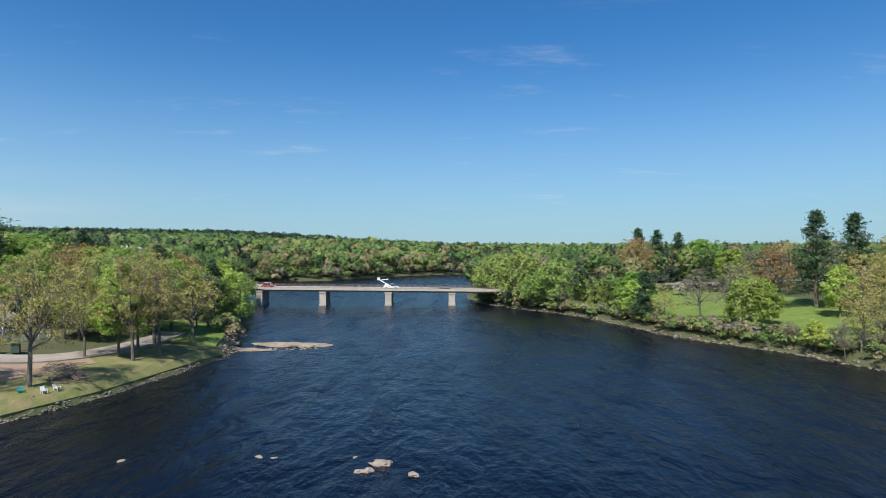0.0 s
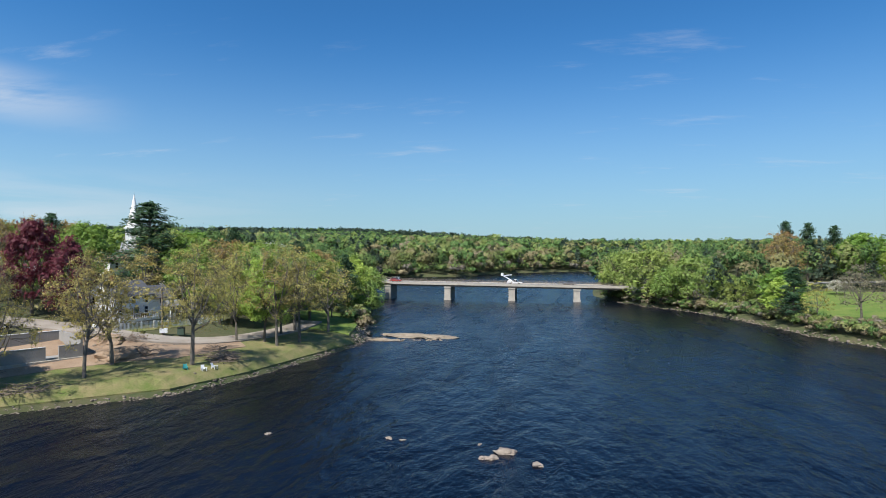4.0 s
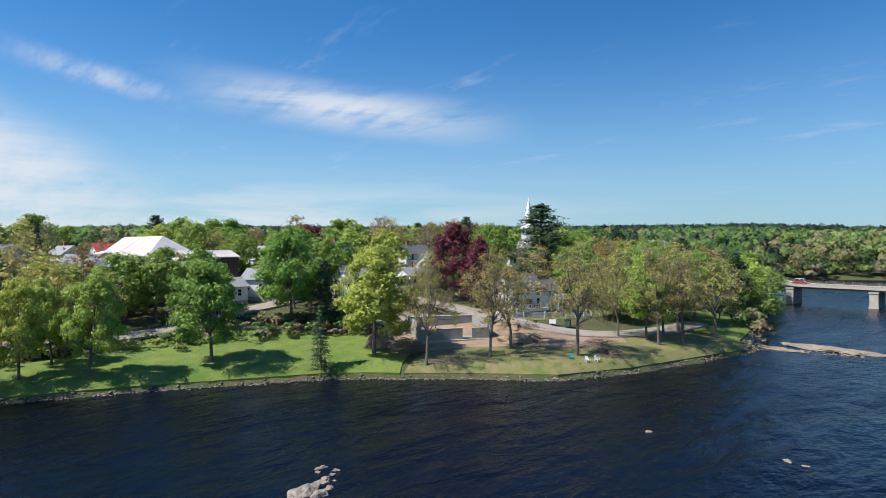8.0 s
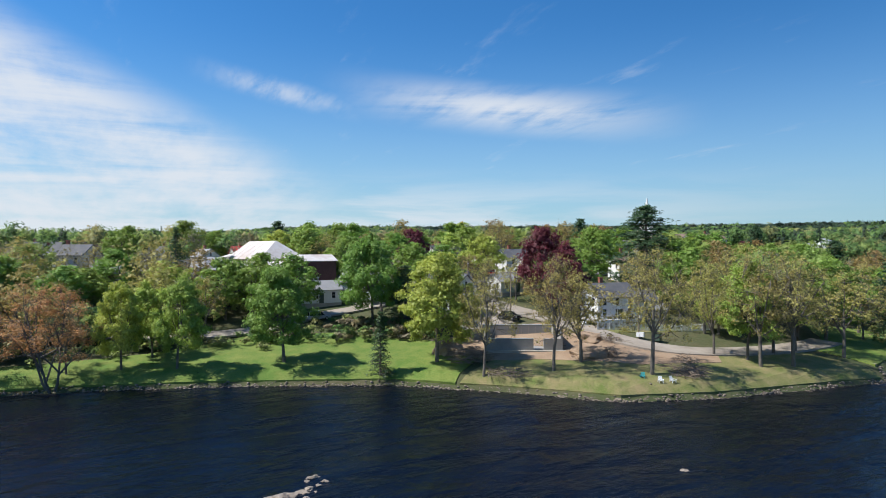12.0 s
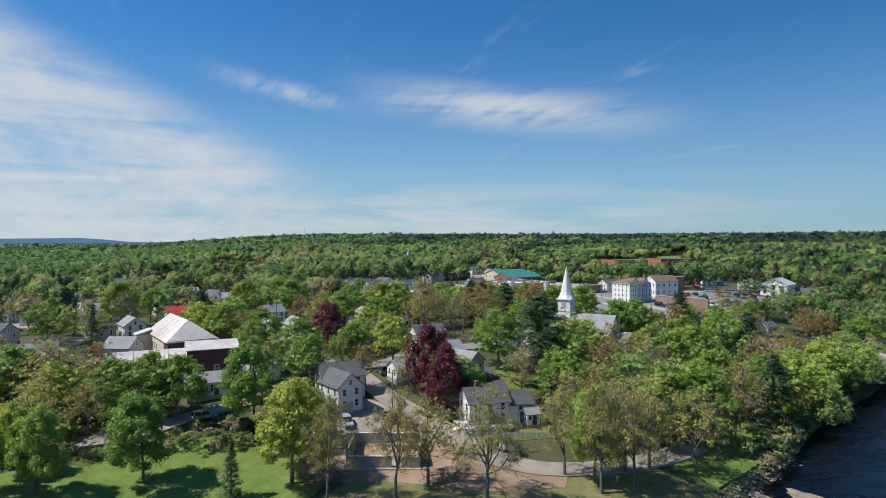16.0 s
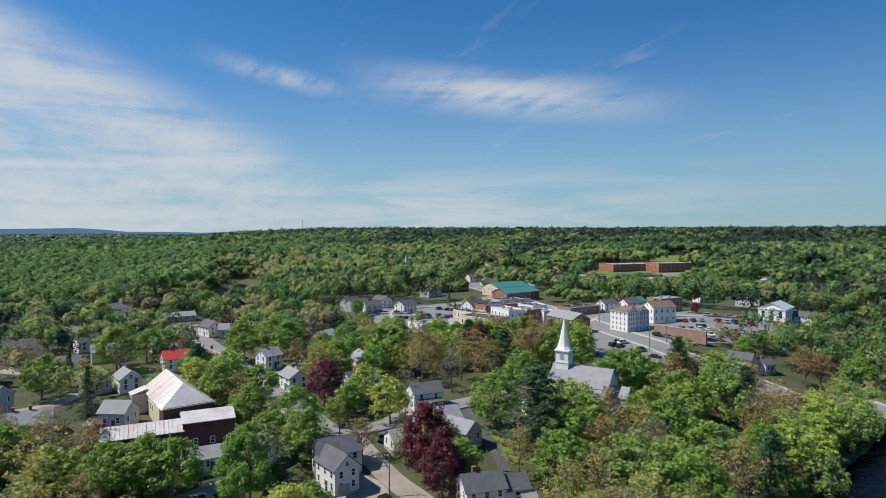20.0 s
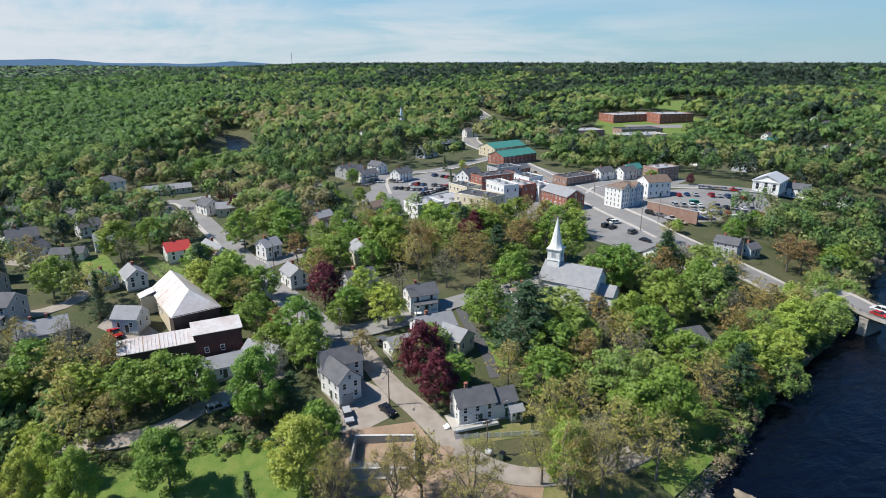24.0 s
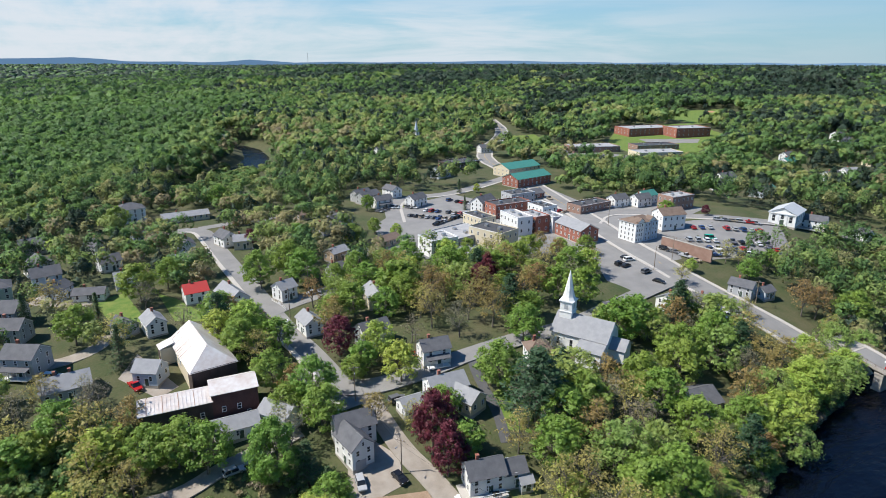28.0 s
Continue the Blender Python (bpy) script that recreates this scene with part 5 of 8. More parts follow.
# ---------------------------------------------------------------- bridge
def build_bridge():
    """A low concrete girder bridge on four piers, level with the main street."""
    y0, y1 = 216.5, 226.0
    t = thing("bridge", -30, 219.5, 0, 0, "low concrete road bridge on square piers", "bridge")

    def top(x):
        return 6.25 - 0.75 * np.clip((x + 66) / 79, 0, 1) + 1.9 * smooth((-64 - x) / 14)
    xs = np.linspace(-76, 24, 26)

    def ribbon(name, ya, yb, up, thick, mat, label=""):
        v, f = [], []
        for x in xs:
            z = float(top(x)) + up
            v += [(x + 30, ya - 219.5, z), (x + 30, yb - 219.5, z), (x + 30, yb - 219.5, z - thick), (x + 30, ya - 219.5, z - thick)]
        for i in range(len(xs) - 1):
            a, b = 4 * i, 4 * i + 4
            f += [(a, b, b + 1, a + 1), (a + 1, b + 1, b + 2, a + 2), (a + 2, b + 2, b + 3, a + 3), (a + 3, b + 3, b, a)]
        f += [(0, 1, 2, 3), tuple(4 * (len(xs) - 1) + k for k in (3, 2, 1, 0))]
        return part(name, mesh_of(name, v, f, mat), mat, t, label)
    ribbon("deck", y0, y1, 0, 0.35, M["concrete"])
    ribbon("road_surface", y0 + 1.3, y1 - 1.3, 0.05, 0.045, M["asphalt"])
    for ya in (y0 + 0.6, y0 + 3.4, y1 - 3.8, y1 - 1.0):
        ribbon("girder", ya, ya + 0.4, -0.36, 0.7, M["steel"])
    for ya in (y0, y1 - 1.25):
        ribbon("footway", ya, ya + 1.25, 0.2, 0.2, M["walk"])
    for ya in (y0 - 0.02, y1 - 0.23):
        ribbon("kerb_beam", ya, ya + 0.25, 0.32, 0.8, M["concrete"])
        for up in (0.62, 0.9, 1.18):
            ribbon("rail", ya + 0.09, ya + 0.16, up, 0.06, M["steel"])
    me = None
    for x in np.arange(-75, 24, 2.4):
        for ya in (y0 + 0.1, y1 - 0.1):
            if me is None:
                b = boxes((-0.07, 0.07, -0.07, 0.07, 0, 0.9))
                me = bpy.data.meshes.new("rail_post")
                b.to_mesh(me)
                b.free()
                me.materials.append(M["steel"])
            o = new("rail_post", me)
            o.parent = t
            o.location = (x + 30, ya - 219.5, float(top(x)) + 0.36)
    for x in (-66.5, -43.5, -19.8, 3.2):
        zt = float(top(x)) - 1.06
        pr = part("pier", boxes((x + 30 - 1.15, x + 30 + 1.15, -2.6, 6.0, -3, zt - 0.5), (x + 30 - 1.3, x + 30 + 1.3, -2.9, 6.3, -3, 0.5)), M["concrete"], t, "stained pale concrete pier")
        part("pier_cap", boxes((x + 30 - 1.3, x + 30 + 1.3, -2.8, 6.2, zt - 0.5, zt)), M["concrete"], pr)
    for xa, xb in ((-84, -75), (22, 34)):
        part("abutment", boxes((xa + 30, xb + 30, -3.4, 6.9, -2, float(top((xa + xb) / 2)) - 0.1)), M["concrete"], t)
    return t


build_bridge()
road("road_east", [(24, 219.5), (60, 222), (110, 235), (180, 250)], 8, "asphalt", "asphalt road east of the bridge")

# ---------------------------------------------------------------- landmark buildings
def build_church():
    x, y, turn = -110.2, 144.6, 30
    base = gz(x, y) - 0.3
    t = thing("church", x, y, base, turn, "white clapboard church with a tall pointed steeple", "church")
    L, Wd, ev, tp = 8.2, 5.4, 6.4, 10.6
    part("foundation", boxes((-L - 0.05, L + 0.05, -Wd - 0.05, Wd + 0.05, -2, 0.6)), M["concrete"], t)
    part("wall", gable_body(bmesh.new(), -L, L, -Wd, Wd, 0.6, ev, tp), M["white"], t)
    gable_roof(t, -L, L, -Wd, Wd, ev, tp, M["light_shingle"], 0.45)
    for k in range(4):
        for s in (-1, 1):
            window(t, -L + 2.2 + 4.0 * k, s * Wd, 1.9, 0 if s > 0 else 180, 1.1, 2.9)
    for s in (-1, 1):
        window(t, -L, s * 2.6, 1.9, 90, 1.0, 2.6)
    door(t, -L, 0, 0.6, 90, 1.8, 2.6)
    sx = -5.6
    part("steeple_tower", boxes((sx - 1.85, sx + 1.85, -1.85, 1.85, 6.0, 14.4), (sx - 2.0, sx + 2.0, -2.0, 2.0, 11.2, 11.45)), M["white"], t)
    part("tower_cornice", boxes((sx - 2.2, sx + 2.2, -2.2, 2.2, 14.4, 14.75)), M["trim"], t)
    for a, (dx, dy) in ((0, (0, 1.86)), (180, (0, -1.86)), (90, (-1.86, 0)), (-90, (1.86, 0))):
        o = part("louvre", boxes(*[(-0.6, 0.6, -0.03, 0.05, 0.1 + 0.28 * k, 0.27 + 0.28 * k) for k in range(6)]), M["grey_wall"], t)
        o.matrix_basis = pose(sx + dx, dy, 12.1, 0, 0, a)
    bm = bmesh.new()
    n = 8
    rings = []
    for r, z in ((2.35, 14.75), (1.75, 15.7), (1.5, 16.6), (0.06, 23.8)):
        rings.append([bm.verts.new((sx + r * math.cos(math.pi * (2 * k + 1) / n), r * math.sin(math.pi * (2 * k + 1) / n), z)) for k in range(n)])
    for lo_r, hi_r in zip(rings, rings[1:]):
        for k in range(n):
            bm.faces.new((lo_r[k], lo_r[(k + 1) % n], hi_r[(k + 1) % n], hi_r[k]))
    bm.faces.new(rings[-1])
    bm.faces.new(rings[0][::-1])
    part("spire", bm, M["white"], t, "white shingled eight-sided spire")
    part("finial", tubes("finial", [((sx, 0, 23.7), (sx, 0, 24.3), 0.05, 0.03)], M["galv"]), M["galv"], t)
    # low wings at the river end
    part("wing_wall", gable_body(bmesh.new(), L, L + 4.5, -3.0, 3.4, 0, 4.0, 6.2), M["white"], t)
    gable_roof(t, L, L + 4.5, -3.0, 3.4, 4.0, 6.2, M["light_shingle"], name="wing_roof")
    part("vestry_wall", boxes((1.0, L, -Wd - 4.2, -Wd, -1, 4.4)), M["white"], t)
    part("vestry_roof", slope(bmesh.new(), (0.7, -Wd - 4.6, 4.3), (L + 0.3, -Wd - 4.6, 4.3), (L + 0.3, -Wd, 6.0), (0.7, -Wd, 6.0)), M["light_shingle"], t)
    for k in range(3):
        window(t, 2.2 + 2.3 * k, -Wd - 4.2, 1.2, 180, 1.0, 1.6)
    CLEAR.append((x - 8, y - 5, x + 12, y + 7, 9))
    CLEAR.append((x, y, x + 15, y - 12, 8))


def build_mill():
    x, y, turn = -145.4, 43.0, 8.5
    base = gz(x, y)
    t = thing("mill", x, y, base, turn, "old mill with a patched white metal roof", "mill")
    L, Wd, ev, tp = 11.7, 5.6, 5.6, 9.7
    part("wall", gable_body(bmesh.new(), -L, L - 4.5, -Wd, Wd, -1.5, ev, tp - 0.1), M["cream"], t)
    part("hip_wall", boxes((L - 4.5, L, -Wd, Wd, -1.5, ev)), M["brown_wall"], t)
    o = 0.4
    for nm, f in (("roof", ((-L - o, -Wd - o, ev - 0.3), (L, -Wd - o, ev - 0.3), (L - 5, 0, tp), (-L - o, 0, tp))),
                  ("roof", ((L, Wd + o, ev - 0.3), (-L - o, Wd + o, ev - 0.3), (-L - o, 0, tp), (L - 5, 0, tp))),
                  ("hip_roof", ((L, -Wd - o, ev - 0.3), (L, Wd + o, ev - 0.3), (L - 5, 0.02, tp), (L - 5, -0.02, tp)))):
        part(nm, slope(bmesh.new(), *f), M["tin"], t)
    for k in range(15):
        u = -L + 1.0 + k * 1.3
        part("roof_seam", slope(bmesh.new(), (u, -Wd - o, ev - 0.12), (u + 0.07, -Wd - o, ev - 0.12), (u + 0.07, -0.3, tp - 0.08), (u, -0.3, tp - 0.08), 0.07), M["rust" if k % 3 == 0 else "tin"], t)
    part("loading_bay", boxes((-L + 1.0, -L + 4.6, -Wd - 3.6, -Wd + 0.2, -1.5, 5.2)), M["cream"], t)
    part("loading_bay_roof", slope(bmesh.new(), (-L + 0.8, -Wd - 3.8, 5.2), (-L + 4.8, -Wd - 3.8, 5.2), (-L + 4.8, -Wd + 0.1, 6.4), (-L + 0.8, -Wd + 0.1, 6.4)), M["tin"], t)
    part("loading_door", boxes((-L + 1.6, -L + 4.0, -Wd - 3.68, -Wd - 3.58, 1.6, 4.6)), M["brown_wall"], t)
    for k in range(3):
        window(t, -L + 6.2 + 2.4 * k, -Wd, 2.0, 180, 1.0, 1.8)
    CLEAR.append((x - 12, y - 2, x + 12, y + 2, 9))
    # the long low front range: a lower western half and a taller eastern one
    x, y, turn = -125.0, 40.0, 88
    base = gz(x, y)
    t = thing("mill_range", x, y, base, turn, "long dark brown mill range with a white metal roof", "mill")
    for nm, a, b, hf, hb in (("lower", -13.0, 2.5, 6.4, 7.8), ("taller", 2.5, 13.0, 8.0, 9.2)):
        bm = bmesh.new()
        e0, e1 = [], []
        for u, e in ((a, e0), (b, e1)):
            e += [bm.verts.new(p) for p in ((u, -4.5, -3), (u, 4.2, -3), (u, 4.2, hf - 0.6), (u, 0.2, hb), (u, -4.5, hf))]
        bm.faces.new(e0[::-1])
        bm.faces.new(e1)
        for i in range(5):
            j = (i + 1) % 5
            bm.faces.new((e0[i], e0[j], e1[j], e1[i]))
        part("wall", bm, M["brown_wall" if nm == "lower" else "maroon"], t)
        part("roof", slope(bmesh.new(), (a - 0.3, -4.9, hf - 0.1), (b + 0.3, -4.9, hf - 0.1), (b + 0.3, 0.2, hb), (a - 0.3, 0.2, hb)), M["tin"], t)
        part("roof", slope(bmesh.new(), (b + 0.3, 4.6, hf - 0.75), (a - 0.3, 4.6, hf - 0.75), (a - 0.3, 0.2, hb), (b + 0.3, 0.2, hb)), M["tin"], t)
    for k in range(17):
        u = -12.3 + 0.85 * k
        part("roof_rib", slope(bmesh.new(), (u, -4.9, 6.47), (u + 0.12, -4.9, 6.47), (u + 0.12, 0.1, 7.93), (u, 0.1, 7.93), 0.08), M["rust" if k % 4 == 1 else "tin"], t)
    for u, z in ((-9, 1.5), (-6, 1.5), (-3, 1.5), (0.2, 2.5), (5, 3.0), (8.5, 3.0), (10.6, 0.8)):
        window(t, u, -4.5, z, 180, 1.0, 1.5)
    CLEAR.append((x, y - 12, x, y + 12, 8))


def build_apartments():
    x, y, turn = -178, 230, 95
    base = gz(x, y)
    t = thing("apartment_block", x, y, base, turn, "white four-storey apartment block with grey-blue bays", "apartment block")
    t.scale = (0.8, 0.8, 0.84)
    L, Wd, ev, tp = 8.2, 6.0, 10.2, 12.6
    part("wall", boxes((-L, L, -Wd, Wd, -1.5, ev)), M["white"], t)
    part("bay", boxes((L - 5.0, L + 0.4, -Wd - 0.9, -Wd + 0.4, -1.5, ev), (-1.5, 2.6, -Wd - 0.7, -Wd + 0.4, -1.5, ev)), M["blue_wall"], t, "grey-blue clapboard bay")
    part("end_bay", boxes((L, L + 0.9, -Wd + 1.0, Wd - 1.0, -1.5, ev - 0.3)), M["blue_wall"], t)
    o = 0.5
    for f in (((-L - o, -Wd - o, ev), (L + o, -Wd - o, ev), (L - 5, 0, tp), (-L + 4, 0, tp)), ((L + o, Wd + o, ev), (-L - o, Wd + o, ev), (-L + 4, 0, tp), (L - 5, 0, tp)),
              ((L + o, -Wd - o, ev), (L + o, Wd + o, ev), (L - 5, 0.01, tp), (L - 5, -0.01, tp)), ((-L - o, Wd + o, ev), (-L - o, -Wd - o, ev), (-L + 4, -0.01, tp), (-L + 4, 0.01, tp))):
        part("roof", slope(bmesh.new(), *f), M["brown_shingle"], t)
    part("soffit", boxes((-L - o, L + o, -Wd - o, Wd + o, ev - 0.15, ev)), M["trim"], t)
    for gx in (-4.6, 4.4):
        e = part("dormer_wall", gable_body(bmesh.new(), -2.0, 2.0, -2.2, 2.2, 0, 1.0, 2.6), M["white"], t)
        e.matrix_basis = pose(gx, -Wd + 1.6, ev, 0, 0, 90)
        e = part("dormer_roof", slope(slope(bmesh.new(), (-2.3, -2.5, 0.8), (2.2, -2.5, 0.8), (2.2, 0, 2.65), (-2.3, 0, 2.65)), (2.2, 2.5, 0.8), (-2.3, 2.5, 0.8), (-2.3, 0, 2.65), (2.2, 0, 2.65)), M["brown_shingle"], t)
        e.matrix_basis = pose(gx, -Wd + 1.6, ev, 0, 0, 90)
    for fl in range(4):
        z = 0.7 + 2.5 * fl
        for u in (-7, -5.2, -3.4):
            window(t, u, -Wd, z, 180, 0.95, 1.5, True)
        for u in (-0.6, 1.7):
            window(t, u, -Wd - 0.7, z, 180, 1.0, 1.6, True)
        for v in (-4, -1.3, 1.3, 4):
            window(t, -L, v, z, 90, 0.95, 1.5, True)
        for v in (-3.5, 0, 3.5):
            window(t, L + 0.9, v, z, -90, 0.95, 1.5, True)
        for u in (4.6, 7.0):
            window(t, u, -Wd - 0.9, z, 180, 0.95, 1.5, True)
    CLEAR.append((x, y - 11, x, y + 11, 9))
    house(-181, 252, 78, 12, 9, 7.5, 10, "white", "brown_shingle", 2, "white wing of the apartment block")


def build_hall():
    x, y, turn = -164.5, 314.5, -70
    base = gz(x, y)
    t = thing("town_hall", x, y, base, turn, "white temple-fronted hall with tall windows", "hall")
    L, Wd, ev, tp = 7.8, 5.9, 6.6, 9.3
    part("foundation", boxes((-L, L + 0.1, -Wd - 0.05, Wd + 0.05, -2.5, 0.5)), M["concrete"], t)
    part("wall", gable_body(bmesh.new(), -L, L, -Wd, Wd, 0.5, ev, tp), M["white"], t)
    gable_roof(t, -L, L, -Wd, Wd, ev, tp, M["white_membrane"], 0.6)
    part("pediment_cornice", boxes((L, L + 0.5, -Wd - 0.4, Wd + 0.4, ev - 0.5, ev)), M["trim"], t)
    for v in (-5.6, -1.9, 1.9, 5.6):
        part("pilaster", boxes((L, L + 0.22, v - 0.35, v + 0.35, 0.5, ev - 0.5)), M["trim"], t)
    for v in (-3.75, 0, 3.75):
        window(t, L, v, 2.2 if v else 3.6, -90, 1.6, 3.2 if v else 2.2)
    door(t, L, 0, 0.5, -90, 1.8, 2.8)
    for k in range(4):
        for s in (-1, 1):
            window(t, -5.6 + 3.7 * k, s * Wd, 2.2, 0 if s > 0 else 180, 1.2, 3.0)
    CLEAR.append((x - 8, y + 5, x + 8, y - 5, 10))


def build_grey_house():
    t = house(-96.2, 68.8, 11, 8.0, 5.4, 5.4, 7.8, "white", "shingle", 2, "white gabled house with a garage door at the yard", stack=0, ell=None, pitch=2.4, low=6.6)
    part("garage_door", boxes((4.0, 4.06, -2.0, 0.6, 0.1, 2.3), *[(4.06, 4.09, -1.9, 0.5, 0.2 + 0.52 * k, 0.64 + 0.52 * k) for k in range(4)]), M["grey_wall"], t)
    house(-102, 70.6, 88, 9.0, 6.2, 5.0, 7.4, "white", "shingle", 2, "white rear house joined to a gabled garage house", stack=0, low=7.6)


def build_farmhouse():
    t = house(-75.8, 90.0, 80, 7.8, 6.0, 4.7, 6.9, "white", "shingle", 2, "white farmhouse with a raised white deck", stack=1, low=6.2, pitch=2.2)
    d = part("deck_floor", boxes((-5.6, 3.9, -4.7, -3.05, 0.55, 0.78)), M["walk"], t)
    part("deck_floor_end", boxes((-5.6, -3.95, -3.05, 1.2, 0.55, 0.78)), M["walk"], t)
    for u in (-5.4, -3.1, -0.8, 1.5, 3.7):
        part("deck_post", boxes((u - 0.07, u + 0.07, -4.65, -4.51, -1.8, 0.55)), M["wood"], t)
    part("deck_skirt", boxes((-5.6, 3.9, -4.76, -4.7, 0.3, 0.8)), M["trim"], t)
    part("step", boxes((-6.2, -5.6, -2.5, -1.0, -0.4, 0.3), (-6.7, -6.2, -2.5, -1.0, -0.4, 0.05)), M["trim"], t)
    for u in np.arange(-5.5, 3.95, 0.45):
        part("baluster", boxes((u - 0.03, u + 0.03, -4.72, -4.66, 0.78, 1.6)), M["trim"], t)
    part("deck_rail", boxes((-5.6, 3.9, -4.74, -4.64, 1.6, 1.68)), M["trim"], t)
    part("grill", boxes((0.6, 2.0, -4.4, -3.7, 0.78, 1.5)), M["car_black"], t, "dark covered garden table")
    house(-74.6, 96.2, 80, 5.0, 5.0, 4.0, 5.9, "white", "shingle", 2, "rear wing of a white farmhouse", stack=0, low=6.1)
    s = house(-71.4, 97.6, 80, 2.6, 2.4, 2.5, 3.3, "white", "light_shingle", 1, "small white sunroom with a row of windows", stack=0, low=6.0, pitch=1.0)


def build_long_house():
    house(-104.2, 95.6, 88, 9.5, 7.0, 4.6, 6.9, "white", "light_shingle", 2, "white house with a skylight roof behind a crimson maple", stack=1)
    house(-98.6, 98.4, 22, 8.0, 5.8, 3.7, 5.7, "cream", "light_shingle", 1, "cream gabled wing with a paired window", stack=0)
    house(-103.4, 87.0, 92, 8.0, 5.4, 2.9, 4.5, "white", "light_shingle", 1, "low white shed wing along the street", stack=0)


house(-161, 61.5, 12, 9, 5, 2.6, 4.2, "tan_wall", "brown_shingle", 1, "low shed with an orange-brown roof beside the street", stack=0)
house(-168, 60.5, 12, 6, 5, 2.8, 4.4, "tan_wall", "brown_shingle", 1, "small shed with an orange-brown roof", stack=0)
house(-253, 64, 20, 9, 7, 4.4, 6.8, "white", "shingle", 2, "white house with a dark roof near the road bend", stack=1)
house(-226, 44, 100, 9, 6.5, 4.6, 7.0, "blue_wall", "light_shingle", 2, "pale blue gabled house behind a red-roofed one", stack=1)
house(-199, -9, 70, 11, 8, 5.2, 7.8, "grey_wall", "shingle", 2, "dark grey two-storey house with a columned porch", porch=True)
house(-222, -16, 100, 12, 8, 5.0, 7.6, "green_wall", "shingle", 2, "pale green house with a dark hipped roof", hip=True)
house(-283, 106, 112, 10, 7, 3.0, 5.0, "tan_wall", "brown_shingle", 1, "low tan bungalow behind the street trees", stack=0)
house(-262, 118, 30, 10, 8, 4.0, 6.4, "grey_wall", "shingle", 1, "grey house with a dark cross gable", stack=1)
house(-205, 108, 116, 9, 7, 3.4, 5.6, "tan_wall", "light_shingle", 1, "low tan house with a weathered roof", stack=0)
for x, y, turn, ln, wd, hg, wl_, rf, fl, lb in ((-262, 222, 93, 16, 10, 6.5, "grey_wall", "black_membrane", 2, "grey shop building with a dark flat roof"),
                                                (-226, 176, 8, 14, 9, 6.8, "cream", "black_membrane", 2, "cream corner shop with tall windows"),
                                                (-228, 214, 4, 12, 9, 7.4, "white", "black_membrane", 2, "white shop with a dark roof edge"),
                                                (-186, 150, 20, 14, 10, 4.2, "grey_wall", "membrane", 1, "low shop wing with a gravel roof")):
    block(x, y, turn, ln, wd, hg, wl_, rf, fl, lb)
house(-256, 196, 112, 12, 8, 5.5, 8.6, "white", "shingle", 2, "white gabled shop house with a dark roof", far=True)
house(-270, 236, 95, 14, 9, 3.4, 5.4, "brick", "shingle", 1, "small brick garage with a blue canopy", far=True, stack=0)
build_church()
build_mill()
build_apartments()
build_hall()
build_grey_house()
build_farmhouse()
build_long_house()
house(-116, 46.6, 91, 10, 6, 3.2, 4.8, "white", "light_shingle", 1, "low white office with a grey roof below the mill", stack=0)
house(-114.4, 56.6, 36, 8.5, 6, 4.0, 6.0, "white", "light_shingle", 1, "white office wing with a grey gable", stack=0)
house(-145.4, 30, 58, 6.5, 6.0, 4.2, 6.4, "blue_wall", "light_shingle", 1, "small pale blue carriage house", stack=0)
house(-148, 10.6, 97, 11, 8, 3.6, 6.0, "grey_wall", "light_shingle", 1, "low house with a pale grey roof", stack=2)
house(-163, 1, 60, 9, 7.5, 5.6, 8.0, "grey_wall", "shingle", 2, "dark grey house with a porch on the back lane", porch=True)
house(-79, 155.5, 84, 11, 9, 3.0, 5.4, "tan_wall", "shingle", 1, "low house with a dark roof hidden among trees", stack=0)
house(-117.5, 166.5, 55, 13, 9, 4.4, 7.4, "white", "shingle", 1, "church hall with a dark grey roof", stack=0)
house(-192, 207, 0, 18, 10, 6.0, 8.6, "brick", "light_shingle", 2, "long red brick shop with a green awning", stack=0)
house(-337, 271, 100, 30, 16, 6.0, 9.0, "cream", "green_roof", 2, "large hall with a green metal roof", stack=0, pitch=3.5)
house(-305, 257.5, 101, 30, 14, 5.6, 8.4, "brick", "green_roof", 2, "brick building with a green metal roof", stack=0, pitch=3.5)
house(-222, 126, 112, 13, 7, 3.0, 4.6, "tan_wall", "brown_shingle", 1, "low tan filling station shop", stack=0)
house(-500, 262, 62, 16, 9, 6, 9, "white", "shingle", 2, "distant white church hall", stack=0, far=True)


def spire(x, y, high, label):
    t = thing("church_spire", x, y, gz(x, y), 20, label, "church spire")
    part("tower", boxes((-2, 2, -2, 2, 0, high * 0.55)), M["white"], t)
    bm = bmesh.new()
    bmesh.ops.create_cone(bm, cap_ends=True, segments=8, radius1=2.1, radius2=0.05, depth=high * 0.45, matrix=Matrix.Translation((0, 0, high * 0.775)))
    part("spire", bm, M["blue_wall"], t)


spire(-497, 266, 22, "distant pale church spire above the trees")
mast_z = gz(-2320, 648)
mast = thing("radio_mast", -2320, 648, mast_z, 0, "tall thin radio mast on the wooded ridge", "mast")
part("shaft", tubes("shaft", [((0, 0, 0), (0, 0, 62), 1.2, 0.7)], M["galv"]), M["galv"], mast)
stack_t = thing("chimney_stack", -760, -112, gz(-760, -112), 0, "two dark distant factory chimneys", "chimney")
for dx, dy, high in ((0, 0, 28), (7, -5, 24)):
    part("stack", tubes("stack", [((dx, dy, 0), (dx, dy, high), 1.5, 1.1)], M["car_black"], 10), M["car_black"], stack_t)

